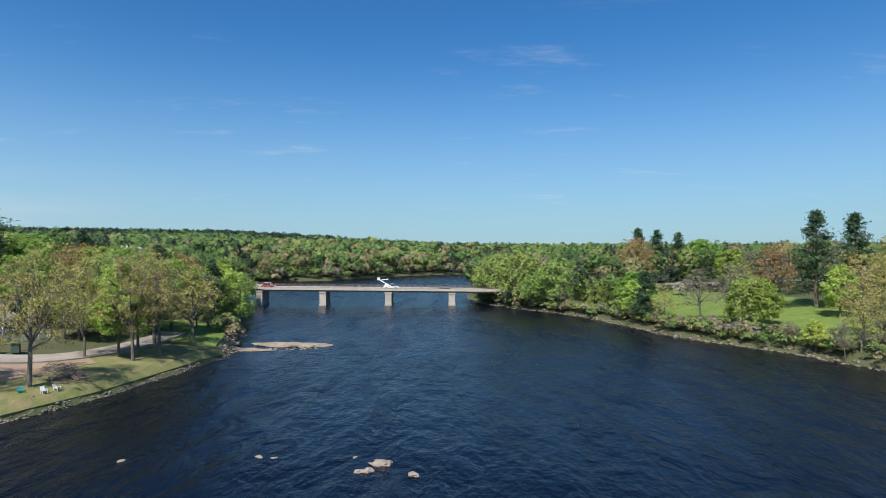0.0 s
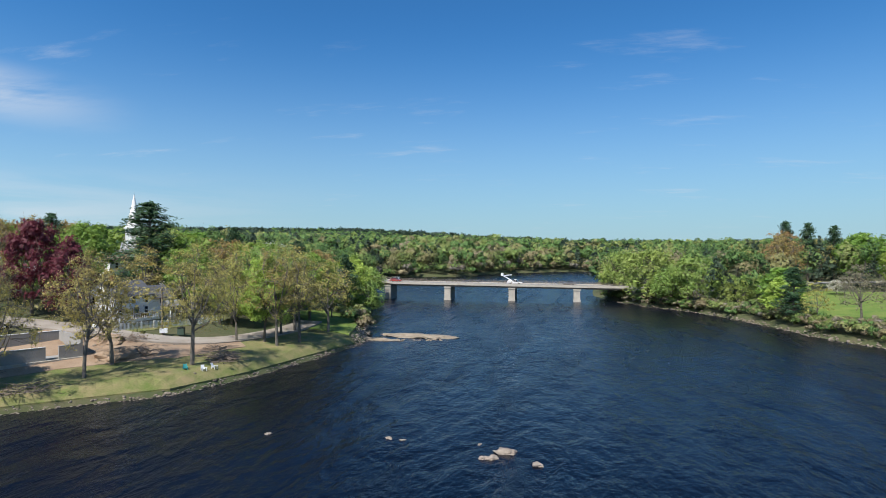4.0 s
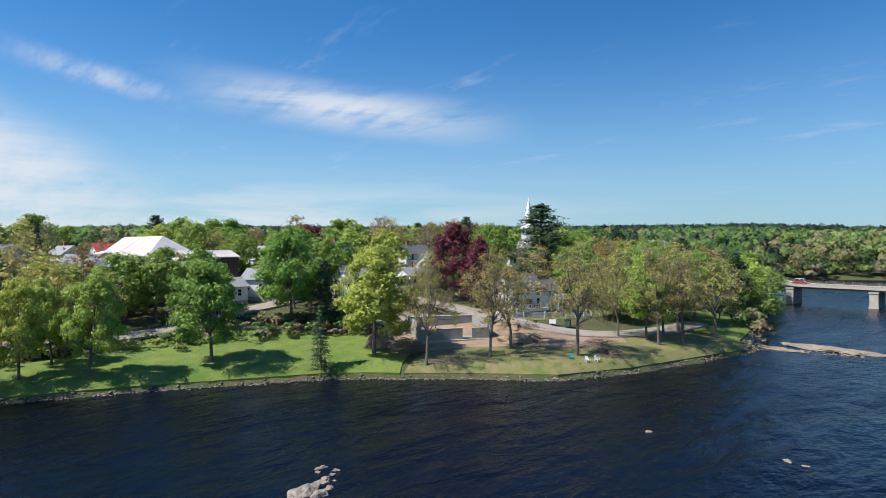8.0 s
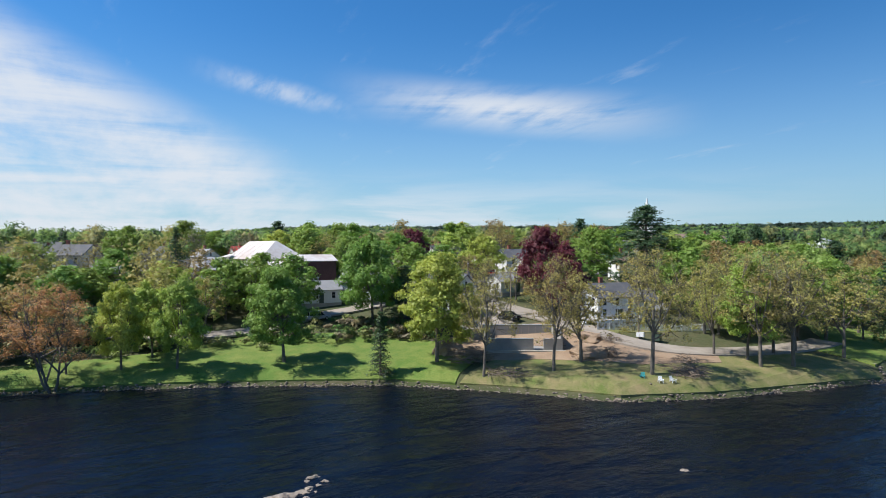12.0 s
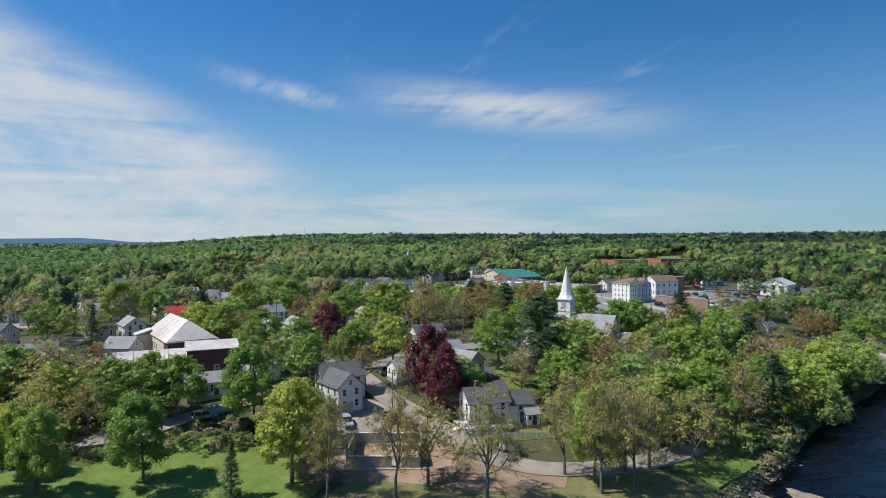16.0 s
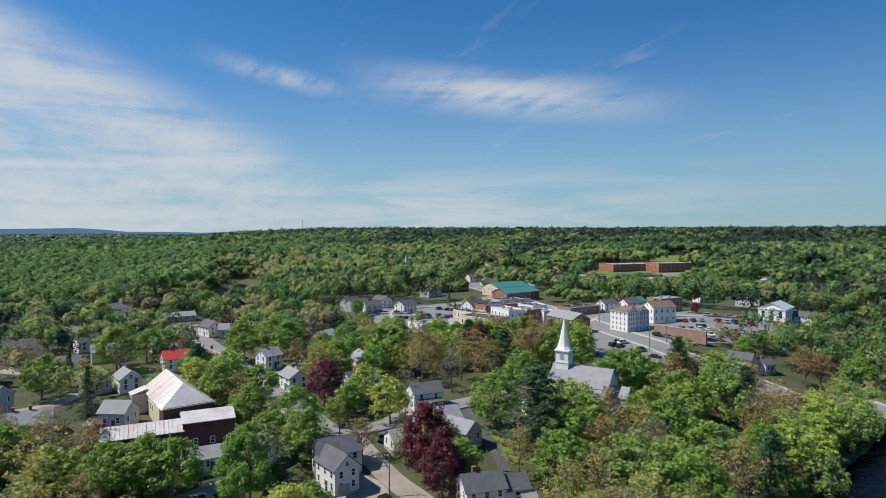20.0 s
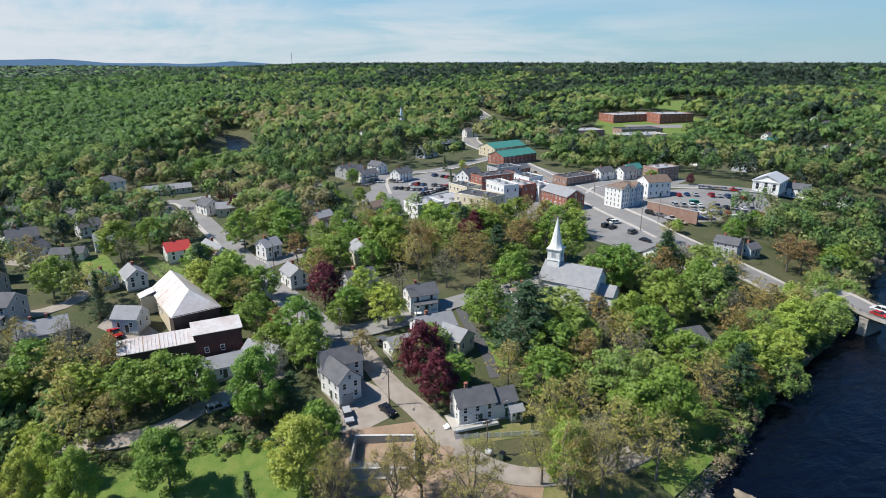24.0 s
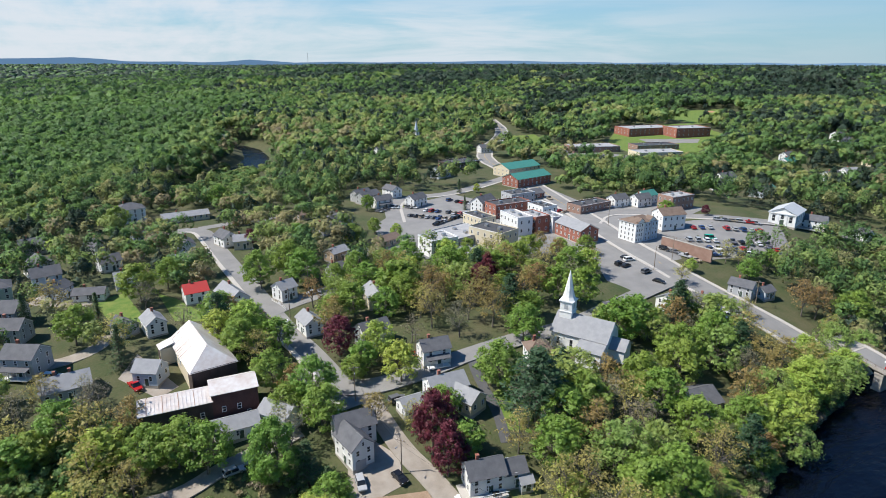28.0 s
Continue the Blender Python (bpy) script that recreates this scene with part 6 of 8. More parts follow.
# retaining wall of the hall's car park
t = thing("retaining_wall", -154, 234.5, gz(-154, 234.5), 7, "long brown block retaining wall below a car park", "wall")
part("wall", boxes((-12, 12, -0.4, 0.4, -1, 4.2)), M["brown_brick"], t)
part("coping", boxes((-12.1, 12.1, -0.5, 0.5, 4.2, 4.4)), M["concrete"], t)
for k in range(8):
    part("rail_post", boxes((-11.5 + 3.2 * k, -11.42 + 3.2 * k, -0.04, 0.04, 4.4, 5.5)), M["steel"], t)
part("rail", boxes((-11.5, 11.0, -0.03, 0.03, 5.4, 5.5), (-11.5, 11.0, -0.03, 0.03, 4.9, 4.97)), M["steel"], t)

# ---------------------------------------------------------------- vehicles
CAR_MESH = {}


def car_meshes(style):
    if style in CAR_MESH:
        return CAR_MESH[style]
    L, W2, H = {"car": (2.25, 0.9, 1.45), "suv": (2.35, 0.95, 1.75), "truck": (2.8, 1.0, 1.85), "van": (2.6, 1.0, 2.1)}[style]
    bm = bmesh.new()
    prof = [(-L, 0.35), (-L, 0.85), (-L + 0.15, 0.95), (L * 0.45, 0.95), (L - 0.1, 0.8), (L, 0.62), (L, 0.35)]
    a = [bm.verts.new((x, -W2, z)) for x, z in prof]
    b = [bm.verts.new((x, W2, z)) for x, z in prof]
    bm.faces.new(a)
    bm.faces.new(b[::-1])
    for i in range(len(prof)):
        j = (i + 1) % len(prof)
        bm.faces.new((a[j], a[i], b[i], b[j]))
    bmesh.ops.bevel(bm, geom=bm.edges[:], offset=0.06, segments=1, affect="EDGES")
    x0, x1 = {"car": (-L + 0.45, L * 0.42), "suv": (-L + 0.1, L * 0.45), "truck": (-0.35, L * 0.5), "van": (-L + 0.05, L * 0.62)}[style]
    cab, roof = bmesh.new(), bmesh.new()
    s = 0.45 if style == "car" else 0.25
    lo = [cab.verts.new(p) for p in ((x0, -W2 + 0.06, 0.94), (x1, -W2 + 0.06, 0.94), (x1, W2 - 0.06, 0.94), (x0, W2 - 0.06, 0.94))]
    hi = [cab.verts.new(p) for p in ((x0 + s, -W2 + 0.2, H - 0.06), (x1 - 0.65, -W2 + 0.2, H - 0.06), (x1 - 0.65, W2 - 0.2, H - 0.06), (x0 + s, W2 - 0.2, H - 0.06))]
    cab.faces.new(lo[::-1])
    cab.faces.new(hi)
    for i in range(4):
        j = (i + 1) % 4
        cab.faces.new((lo[i], lo[j], hi[j], hi[i]))
    box(roof, x0 + s - 0.05, x1 - 0.6, -W2 + 0.16, W2 - 0.16, H - 0.07, H, 0.02)
    for xa in (x0 + s * 0.5, (x0 + x1) / 2 - 0.2):
        box(roof, xa, xa + 0.1, -W2 + 0.05, -W2 + 0.2, 0.94, H - 0.06)
        box(roof, xa, xa + 0.1, W2 - 0.2, W2 - 0.05, 0.94, H - 0.06)
    if style == "truck":
        box(bm, -L + 0.1, -0.45, -W2, -W2 + 0.08, 0.94, 1.2)
        box(bm, -L + 0.1, -0.45, W2 - 0.08, W2, 0.94, 1.2)
    wheel = bmesh.new()
    bmesh.ops.create_cone(wheel, cap_ends=True, segments=14, radius1=0.34, radius2=0.34, depth=0.24, matrix=Matrix.Rotation(radians(90), 4, "X"))
    rim = bmesh.new()
    bmesh.ops.create_cone(rim, cap_ends=True, segments=10, radius1=0.19, radius2=0.19, depth=0.26, matrix=Matrix.Rotation(radians(90), 4, "X"))
    lamp = boxes((L - 0.06, L + 0.01, -W2 + 0.08, -W2 + 0.4, 0.62, 0.76))
    out = {}
    for nm, b in (("body", bm), ("cabin_glass", cab), ("roof", roof), ("tyre", wheel), ("rim", rim), ("headlight", lamp)):
        me = bpy.data.meshes.new(nm)
        b.normal_update()
        b.to_mesh(me)
        b.free()
        me.materials.append({"cabin_glass": M["glass"], "tyre": M["tyre"], "rim": M["galv"], "headlight": M["plastic"]}.get(nm, M["car_white"]))
        out[nm] = me
    CAR_MESH[style] = (out, L, W2)
    return CAR_MESH[style]


COLOUR = {"car_white": "white", "car_black": "black", "car_silver": "silver", "car_grey": "dark grey", "car_red": "red", "car_blue": "dark blue", "car_green": "green", "car_tan": "tan"}


def car(x, y, turn, paint, style="car", z=None, where="parked on grey asphalt"):
    ms, L, W2 = car_meshes(style)
    noun = {"car": "saloon car", "suv": "tall estate car", "truck": "pickup truck", "van": "panel van"}[style]
    t = thing({"car": "car", "suv": "car", "truck": "pickup_truck", "van": "van"}[style], x, y, gz(x, y) + 0.12 if z is None else z, turn, "%s %s %s" % (COLOUR[paint], noun, where), "car", "parked vehicles")
    for nm in ("body", "cabin_glass", "roof"):
        o = new(nm, ms[nm])
        o.parent = t
        if nm != "cabin_glass":
            o.material_slots[0].link = "OBJECT"
            o.material_slots[0].material = M[paint]
    o = new("headlight", ms["headlight"])
    o.parent = t
    o = new("headlight", ms["headlight"])
    o.parent = t
    o.scale = (1, -1, 1)
    for dx in (-L * 0.6, L * 0.6):
        for dy in (-W2 + 0.1, W2 - 0.1):
            w = new("wheel", ms["tyre"])
            w.parent = t
            w.location = (dx, dy, 0.34)
            r = new("rim", ms["rim"])
            r.parent = w
    return t


car(-85.6, 75.2, 10, "car_black", "car", where="standing on the gravel yard")
car(-88.2, 67.4, -8, "car_silver", "suv", where="standing on the gravel yard")
car(-124, 96, 40, "car_red", "car", where="in front of a white house")
car(-182, 74.5, 60, "car_white", "suv", where="waiting at the street corner")
car(-179.8, 83, 85, "car_silver", "car", where="waiting in the side street")
car(-160, 68.5, 172, "car_white", "car", where="driving along the residential street")
car(-200, 68, 175, "car_silver", "car", where="on the residential street")
car(-109, 84.5, 95, "car_grey", "suv", where="beside a white shed wing")
car(-157, 7, 70, "car_white", "suv", where="on the gravel back lane")
car(-144, 26, 20, "car_red", "truck", where="in the mill yard")
car(-110.5, 203, 20, "car_white", "truck", where="behind a white building")
car(-109.8, 207, 20, "car_white", "car", where="behind a white building")
car(-104, 44, 100, "car_silver", "suv", where="beside the low office")
car(-19, 220, 0, "car_white", "truck", 5.87, "crossing the bridge")
boom = thing("boom_lift", -20.6, 220, 5.87 + 1.2, 0, "white folded lifting boom on a works truck", "boom lift")
part("base", boxes((-0.7, 0.7, -0.6, 0.6, -0.2, 0.5)), M["plastic"], boom)
part("lower_arm", tubes("lower_arm", [((0.3, 0, 0.4), (-2.6, 0, 1.9), 0.2, 0.16)], M["plastic"], 6), M["plastic"], boom)
part("upper_arm", tubes("upper_arm", [((-2.6, 0, 1.9), (0.6, 0, 2.3), 0.16, 0.12)], M["plastic"], 6), M["plastic"], boom)
part("basket", boxes((-3.4, -2.5, -0.5, 0.5, 1.9, 2.9)), M["plastic"], boom)
car(0.5, 223.6, 180, "car_grey", "car", 5.68, "crossing the bridge")
car(-66, 223.4, 180, "car_white", "suv", 6.33, "crossing the bridge")
car(-64, 219.4, 0, "car_red", "car", 6.31, "crossing the bridge")
paints = ["car_white", "car_black", "car_silver", "car_grey", "car_red", "car_blue", "car_silver", "car_black", "car_tan"]
styles = ["car", "suv", "car", "truck", "suv", "car", "car"]
crng = random.Random(4)
for x0, y0, dx, dy, n, turn in ((-283, 153, 1.5, 3.0, 5, 30), (-268, 168, 2.3, 2.2, 8, 120), (-262, 156, 2.3, 2.2, 7, 120), (-276, 142, -1.5, 2.6, 4, 30),
                                (-173, 260, 1.9, 3.2, 9, 150), (-163, 246, 1.9, 3.3, 10, 150), (-154, 243, 1.4, 3.6, 11, 150),
                                (-163, 208, 2.6, -0.6, 3, 80), (-240, 158, -1.4, 3.0, 7, 120), (-252, 176, 2.5, 2.0, 6, 30), (-284, 190, 2.6, 1.4, 6, 110), (-232, 232, -3.4, -1.0, 5, 100), (-262, 244, -5.5, -1.6, 5, 163),
                                (-148, 240, 1.2, 4.0, 8, 60), (-156, 200, 2.7, 0.9, 5, 100), (-176, 280, 2.0, 2.8, 6, 40), (-190, 258, 2.2, -2.6, 3, 120), (-145, 195, 2.7, 2.3, 4, 25), (-160, 228.5, 4.5, 1.2, 5, 10), (-206, 214, 3.1, 1.0, 4, 100)):
    for k in range(n):
        if crng.random() < 0.82:
            car(x0 + dx * k, y0 + dy * k, turn + crng.uniform(-3, 3), crng.choice(paints), crng.choice(styles))
car(-160, 256, 60, "car_green", "van", where="parked near the hall")

# ---------------------------------------------------------------- building site, point, shore
def build_foundation():
    """Cast concrete cellar walls, open to the river side."""
    x, y, turn = -74.3, 69.6, 62
    z = 3.3
    t = thing("house_foundation", x, y, z, turn, "new grey concrete cellar walls without a house", "foundation")
    L, Wd, h = 6.0, 4.4, 3.1
    for nm, r in (("back_wall", (-L, L, Wd - 0.3, Wd, -0.6, h)), ("side_wall", (-L, -L + 0.3, -Wd, Wd - 0.3, -0.6, h)), ("side_wall", (L - 0.3, L, -Wd, Wd - 0.3, -0.6, h)),
                  ("front_wall", (-L + 0.3, 1.4, -Wd, -Wd + 0.3, -0.6, 2.0)), ("front_wall", (3.0, L - 0.3, -Wd, -Wd + 0.3, -0.6, 2.0))):
        part(nm, boxes(r), M["form"], t)
    part("sill_plate", boxes((-L, L, Wd - 0.32, Wd + 0.02, h, h + 0.07)), M["trim"], t)
    part("sill_plate", boxes((-L + 0.3, 1.4, -Wd - 0.02, -Wd + 0.32, 2.0, 2.06)), M["trim"], t)
    part("cellar_floor", boxes((-L + 0.3, L - 0.3, -Wd + 0.3, Wd - 0.3, -0.5, 0.4)), M["form"], t)
    for k in range(9):
        part("form_seam", boxes((-L + 0.6 + 1.2 * k, -L + 0.64 + 1.2 * k, Wd - 0.315, Wd - 0.3, 0.5, h)), M["concrete"], t)
    part("footing", boxes((-L - 0.4, L + 0.4, -Wd - 0.5, -Wd, -0.8, 0.2)), M["concrete"], t)


build_foundation()


def mound(name, x, y, r, h, mat, label, category, seed):
    bm = bmesh.new()
    bmesh.ops.create_icosphere(bm, subdivisions=3, radius=1.0)
    for v in bm.verts:
        n = noise.noise(v.co * 1.7 + Vector((seed, 0, 0))) * 0.35 + noise.noise(v.co * 5 + Vector((0, seed, 0))) * 0.12
        v.co = Vector((v.co.x * r * (1 + n), v.co.y * r * (1 + n), max(v.co.z, -0.2) * h * (1 + n)))
    me = bpy.data.meshes.new(name)
    bm.to_mesh(me)
    bm.free()
    me.materials.append(mat)
    o = new(name, me)
    o.location = (x, y, gz(x, y) - 0.1)
    return tagged(o, label, category)


mound("earth_mound", -77.4, 57.4, 2.4, 2.1, M["dirt"], "heap of pale brown earth at the building site", "earth mound", 1)
mound("earth_mound", -69.5, 79.5, 2.6, 1.3, M["dirt"], "low heap of brown earth beside the lane", "earth mound", 2)
mound("earth_mound", -63.6, 74.6, 3.2, 1.5, M["dirt"], "low spread heap of brown earth", "earth mound", 3)


def brush_pile(x, y, r, h, n, seed):
    rg = random.Random(seed)
    rows = []
    for _ in range(n):
        a, d = rg.uniform(0, 6.28), r * math.sqrt(rg.random())
        p = Vector((math.cos(a) * d, math.sin(a) * d, rg.uniform(0, h) * (1 - 0.6 * d / r)))
        b, ln = rg.uniform(0, 6.28), rg.uniform(0.8, 2.4)
        q = p + Vector((math.cos(b) * ln, math.sin(b) * ln, rg.uniform(-0.3, 0.5)))
        w = rg.uniform(0.02, 0.07)
        rows.append((p, q, w, w * 0.4))
    o = new("brush_pile", tubes("brush_pile", rows, M["brush"], 4))
    o.location = (x, y, gz(x, y))
    tagged(o, "tangled pile of cut grey branches on the grass", "brush pile", kind="stuff")


brush_pile(-71.6, 58.2, 3.0, 2.6, 420, 1)
brush_pile(-52, 82, 2.8, 0.9, 150, 2)
brush_pile(-55.5, 86, 2.0, 0.7, 90, 3)
brush_pile(-61.8, 76.6, 1.8, 1.6, 130, 4)
brush_pile(-63.6, 59.6, 3.0, 0.8, 140, 6)
brush_pile(-50.2, 80.4, 2.2, 1.1, 150, 7)
brush_pile(-67, 82, 1.8, 1.0, 90, 5)


def deck_chair(x, y, turn, mat, label):
    t = thing("garden_chair", x, y, gz(x, y) + 0.06, turn, label, "chair", "chairs at the shore")
    t.scale = (0.78, 0.78, 0.78)
    for k in range(5):
        u = -0.3 + 0.13 * k
        o = part("back_slat", boxes((u, u + 0.11, 0, 0.025, 0, 0.8)), mat, t)
        o.matrix_basis = pose(0, 0.25, 0.3, -25, 0, 0)
    for k in range(5):
        part("seat_slat", boxes((-0.3, 0.3, -0.35 + 0.12 * k, -0.25 + 0.12 * k, 0.36 - 0.025 * k, 0.385 - 0.025 * k)), mat, t)
    for s in (-1, 1):
        part("armrest", boxes((s * 0.38 - 0.07, s * 0.38 + 0.07, -0.45, 0.35, 0.55, 0.58)), mat, t)
        part("front_leg", boxes((s * 0.36 - 0.03, s * 0.36 + 0.03, -0.4, -0.3, 0, 0.55)), mat, t)
        part("rear_leg", boxes((s * 0.36 - 0.03, s * 0.36 + 0.03, 0.25, 0.35, 0, 0.55)), mat, t)


deck_chair(-49.6, 74.6, 60, M["plastic"], "white slatted garden chair facing the river")
deck_chair(-49.0, 76.2, 85, M["plastic"], "white slatted garden chair facing the river")
deck_chair(-51.8, 73.6, 40, M["teal"], "teal slatted garden chair under the tree")
dump = thing("waste_bin", -63.6, 89.4, gz(-63.6, 89.4) + 0.1, 20, "dark teal waste bin beside the gravel lane", "bin")
part("body", boxes((-0.5, 0.5, -0.45, 0.45, 0.1, 1.25)), M["door"], dump)
part("lid", boxes((-0.54, 0.54, -0.5, 0.5, 1.25, 1.36)), M["car_black"], dump)
trailer = thing("small_trailer", -65.5, 87.5, gz(-65.5, 87.5) + 0.1, 30, "small white trailer beside the lane", "trailer")
trailer.scale = (0.6, 0.6, 0.7)
part("box", boxes((-1.0, 1.0, -0.65, 0.65, 0.45, 1.5)), M["plastic"], trailer)
for s in (-0.7, 0.7):
    part("wheel", tubes("wheel", [((0, s - 0.08, 0.3), (0, s + 0.08, 0.3), 0.3, 0.3)], M["tyre"], 12), M["tyre"], trailer)


def picket_fence(points, high, mat, label, gap=0.22):
    x0, y0 = points[0]
    t = thing("fence", x0, y0, 0, 0, label, "fence")
    me = None
    for (ax, ay), (bx, by) in zip(points, points[1:]):
        ln = math.hypot(bx - ax, by - ay)
        turn = math.degrees(math.atan2(by - ay, bx - ax))
        n = int(ln / gap)
        for k in range(n + 1):
            u = k / max(n, 1)
            x, y = ax + (bx - ax) * u, ay + (by - ay) * u
            post = k % 10 == 0
            if me is None:
                me = []
                for nm, w, h in (("picket", 0.05, high), ("post", 0.07, high + 0.15)):
                    b = boxes((-w, w, -0.02 if nm == "picket" else -0.06, 0.02 if nm == "picket" else 0.06, -0.2, h))
                    m = bpy.data.meshes.new(nm)
                    b.to_mesh(m)
                    b.free()
                    m.materials.append(mat)
                    me.append(m)
            o = new("post" if post else "picket", me[1 if post else 0])
            o.parent = t
            o.matrix_basis = pose(x - x0, y - y0, gz(x, y) + 0.05, 0, 0, turn)
        for z in (0.3, high - 0.25):
            rail = part("rail", tubes("rail", [((ax - x0, ay - y0, gz(ax, ay) + z), (bx - x0, by - y0, gz(bx, by) + z), 0.035, 0.035)], mat, 4), mat, t)
    return t


picket_fence([(-71.5, 83.6), (-69, 90), (-66, 98), (-65, 104)], 1.15, M["trim"], "white picket fence along the gravel lane")
picket_fence([(-180.5, 68.5), (-176, 70), (-171, 71)], 0.9, M["trim"], "white picket fence at the street corner", 0.4)


# ------------- street poles
def pole(x, y, high, turn=0, lamp=True, arms=1):
    t = thing("utility_pole", x, y, gz(x, y), turn, "weathered wooden utility pole with a street lamp" if lamp else "weathered wooden utility pole with a crossarm", "utility pole", "street poles")
    part("pole", tubes("pole", [((0, 0, -0.5), (0, 0, high), 0.15, 0.10)], M["wood"], 8), M["wood"], t)
    for k in range(arms):
        part("crossarm", boxes((-1.1, 1.1, -0.06, 0.06, high - 0.6 - 0.9 * k, high - 0.48 - 0.9 * k)), M["wood"], t)
        for u in (-1.0, -0.4, 0.4, 1.0):
            part("insulator", boxes((u - 0.04, u + 0.04, -0.04, 0.04, high - 0.48 - 0.9 * k, high - 0.34 - 0.9 * k)), M["plastic"], t)
    if lamp:
        part("lamp_arm", tubes("lamp_arm", [((0, 0, high - 1.6), (0, -1.2, high - 0.9), 0.035, 0.035), ((0, -1.2, high - 0.9), (0, -2.0, high - 0.85), 0.035, 0.035)], M["galv"], 5), M["galv"], t)
        part("lamp_head", boxes((-0.13, 0.13, -2.55, -1.95, high - 0.95, high - 0.8)), M["galv"], t)


POLES = [(-86.9, 76.2, 9), (-119.9, 94.6, 10), (-114, 75.2, 10), (-65.6, 87.2, 8), (-181.5, 81.5, 10), (-150, 222.3, 10), (-146, 208.5, 10),
         (-100, 74.5, 9), (-140, 75.8, 10), (-165, 71, 10), (-112, 223.5, 10), (-200, 233, 10), (-212, 68, 10), (-124, 130, 10)]
for i, (x, y, h) in enumerate(POLES):
    pole(x, y, h, 40 + 17 * i, i % 2 == 0)


def wire(a, b, za, zb, sag=0.6):
    n = 10
    rows = []
    for k in range(n):
        pts = []
        for u in (k / n, (k + 1) / n):
            pts.append(Vector((a[0] + (b[0] - a[0]) * u, a[1] + (b[1] - a[1]) * u, za + (zb - za) * u - sag * 4 * u * (1 - u))))
        rows.append((*pts, 0.018, 0.018))
    tagged(new("power_line", tubes("power_line", rows, M["car_black"], 3)), "thin black overhead wire between wooden poles", "wire")


for i, j in ((0, 3), (0, 7), (7, 2), (2, 1), (1, 13), (2, 8), (8, 9)):
    a, b = POLES[i], POLES[j]
    wire(a[:2], b[:2], gz(*a[:2]) + a[2] - 0.4, gz(*b[:2]) + b[2] - 0.4)
    wire((a[0] + 0.6, a[1]), (b[0] + 0.6, b[1]), gz(*a[:2]) + a[2] - 1.4, gz(*b[:2]) + b[2] - 1.4)


# ------------- rocks
def rock_mesh(seed, flat=0.6):
    bm = bmesh.new()
    bmesh.ops.create_icosphere(bm, subdivisions=3, radius=1.0)
    for v in bm.verts:
        n = noise.noise(v.co * 1.3 + Vector((seed * 3.1, 0, 0))) * 0.6 + abs(noise.noise(v.co * 3.1 + Vector((0, seed, 0)))) * 0.42 + noise.noise(v.co * 7.5) * 0.12
        v.co *= 1 + n
        v.co.z *= flat
    me = bpy.data.meshes.new("rock")
    bm.to_mesh(me)
    bm.free()
    me.materials.append(M["rock"])
    return me


ROCKS = [rock_mesh(s) for s in range(6)]


def rock(x, y, z, r, seed, turn, stretch=1.0, label="rough pale boulder standing out of the river"):
    o = new("boulder", ROCKS[seed % 6])
    o.matrix_basis = pose(x, y, z, 0, 0, turn)
    o.scale = (r * stretch, r, r)
    return tagged(o, label, "boulder", "river boulders")


for i, (x, y, r, s) in enumerate(((-5.4, 54.6, 1.0, 1.6), (-6.6, 52.9, 0.75, 1.3), (-7.4, 52.8, 0.6, 1.2), (-2.6, 52.0, 0.7, 1.5), (-17.3, 56.5, 0.5, 1.4), (-15.8, 56.3, 0.35, 1.5),
                                  (-29.8, 55.4, 0.4, 1.6), (-8.3, 56.4, 0.3, 1.8), (-39.7, 21.9, 1.35, 1.4), (-40.2, 23.0, 0.95, 1.4), (-39.0, 21.0, 0.95, 1.3), (-40.9, 24.3, 0.55, 1.6), (-38.9, 23.0, 0.9, 1.5), (-39.5, 24.2, 0.5, 1.5),
                                  (-41.4, 25.0, 0.5, 1.5), (-41.7, 25.9, 0.4, 1.3), (-42.3, 26.6, 0.42, 1.3), (-43.6, 26.0, 0.55, 1.5), (-43.0, 25.2, 0.35, 1.3), (-40.5, 25.3, 0.25, 1.4))):
    rock(x, y, -0.06, r * 0.62, i, 37 * i, s)


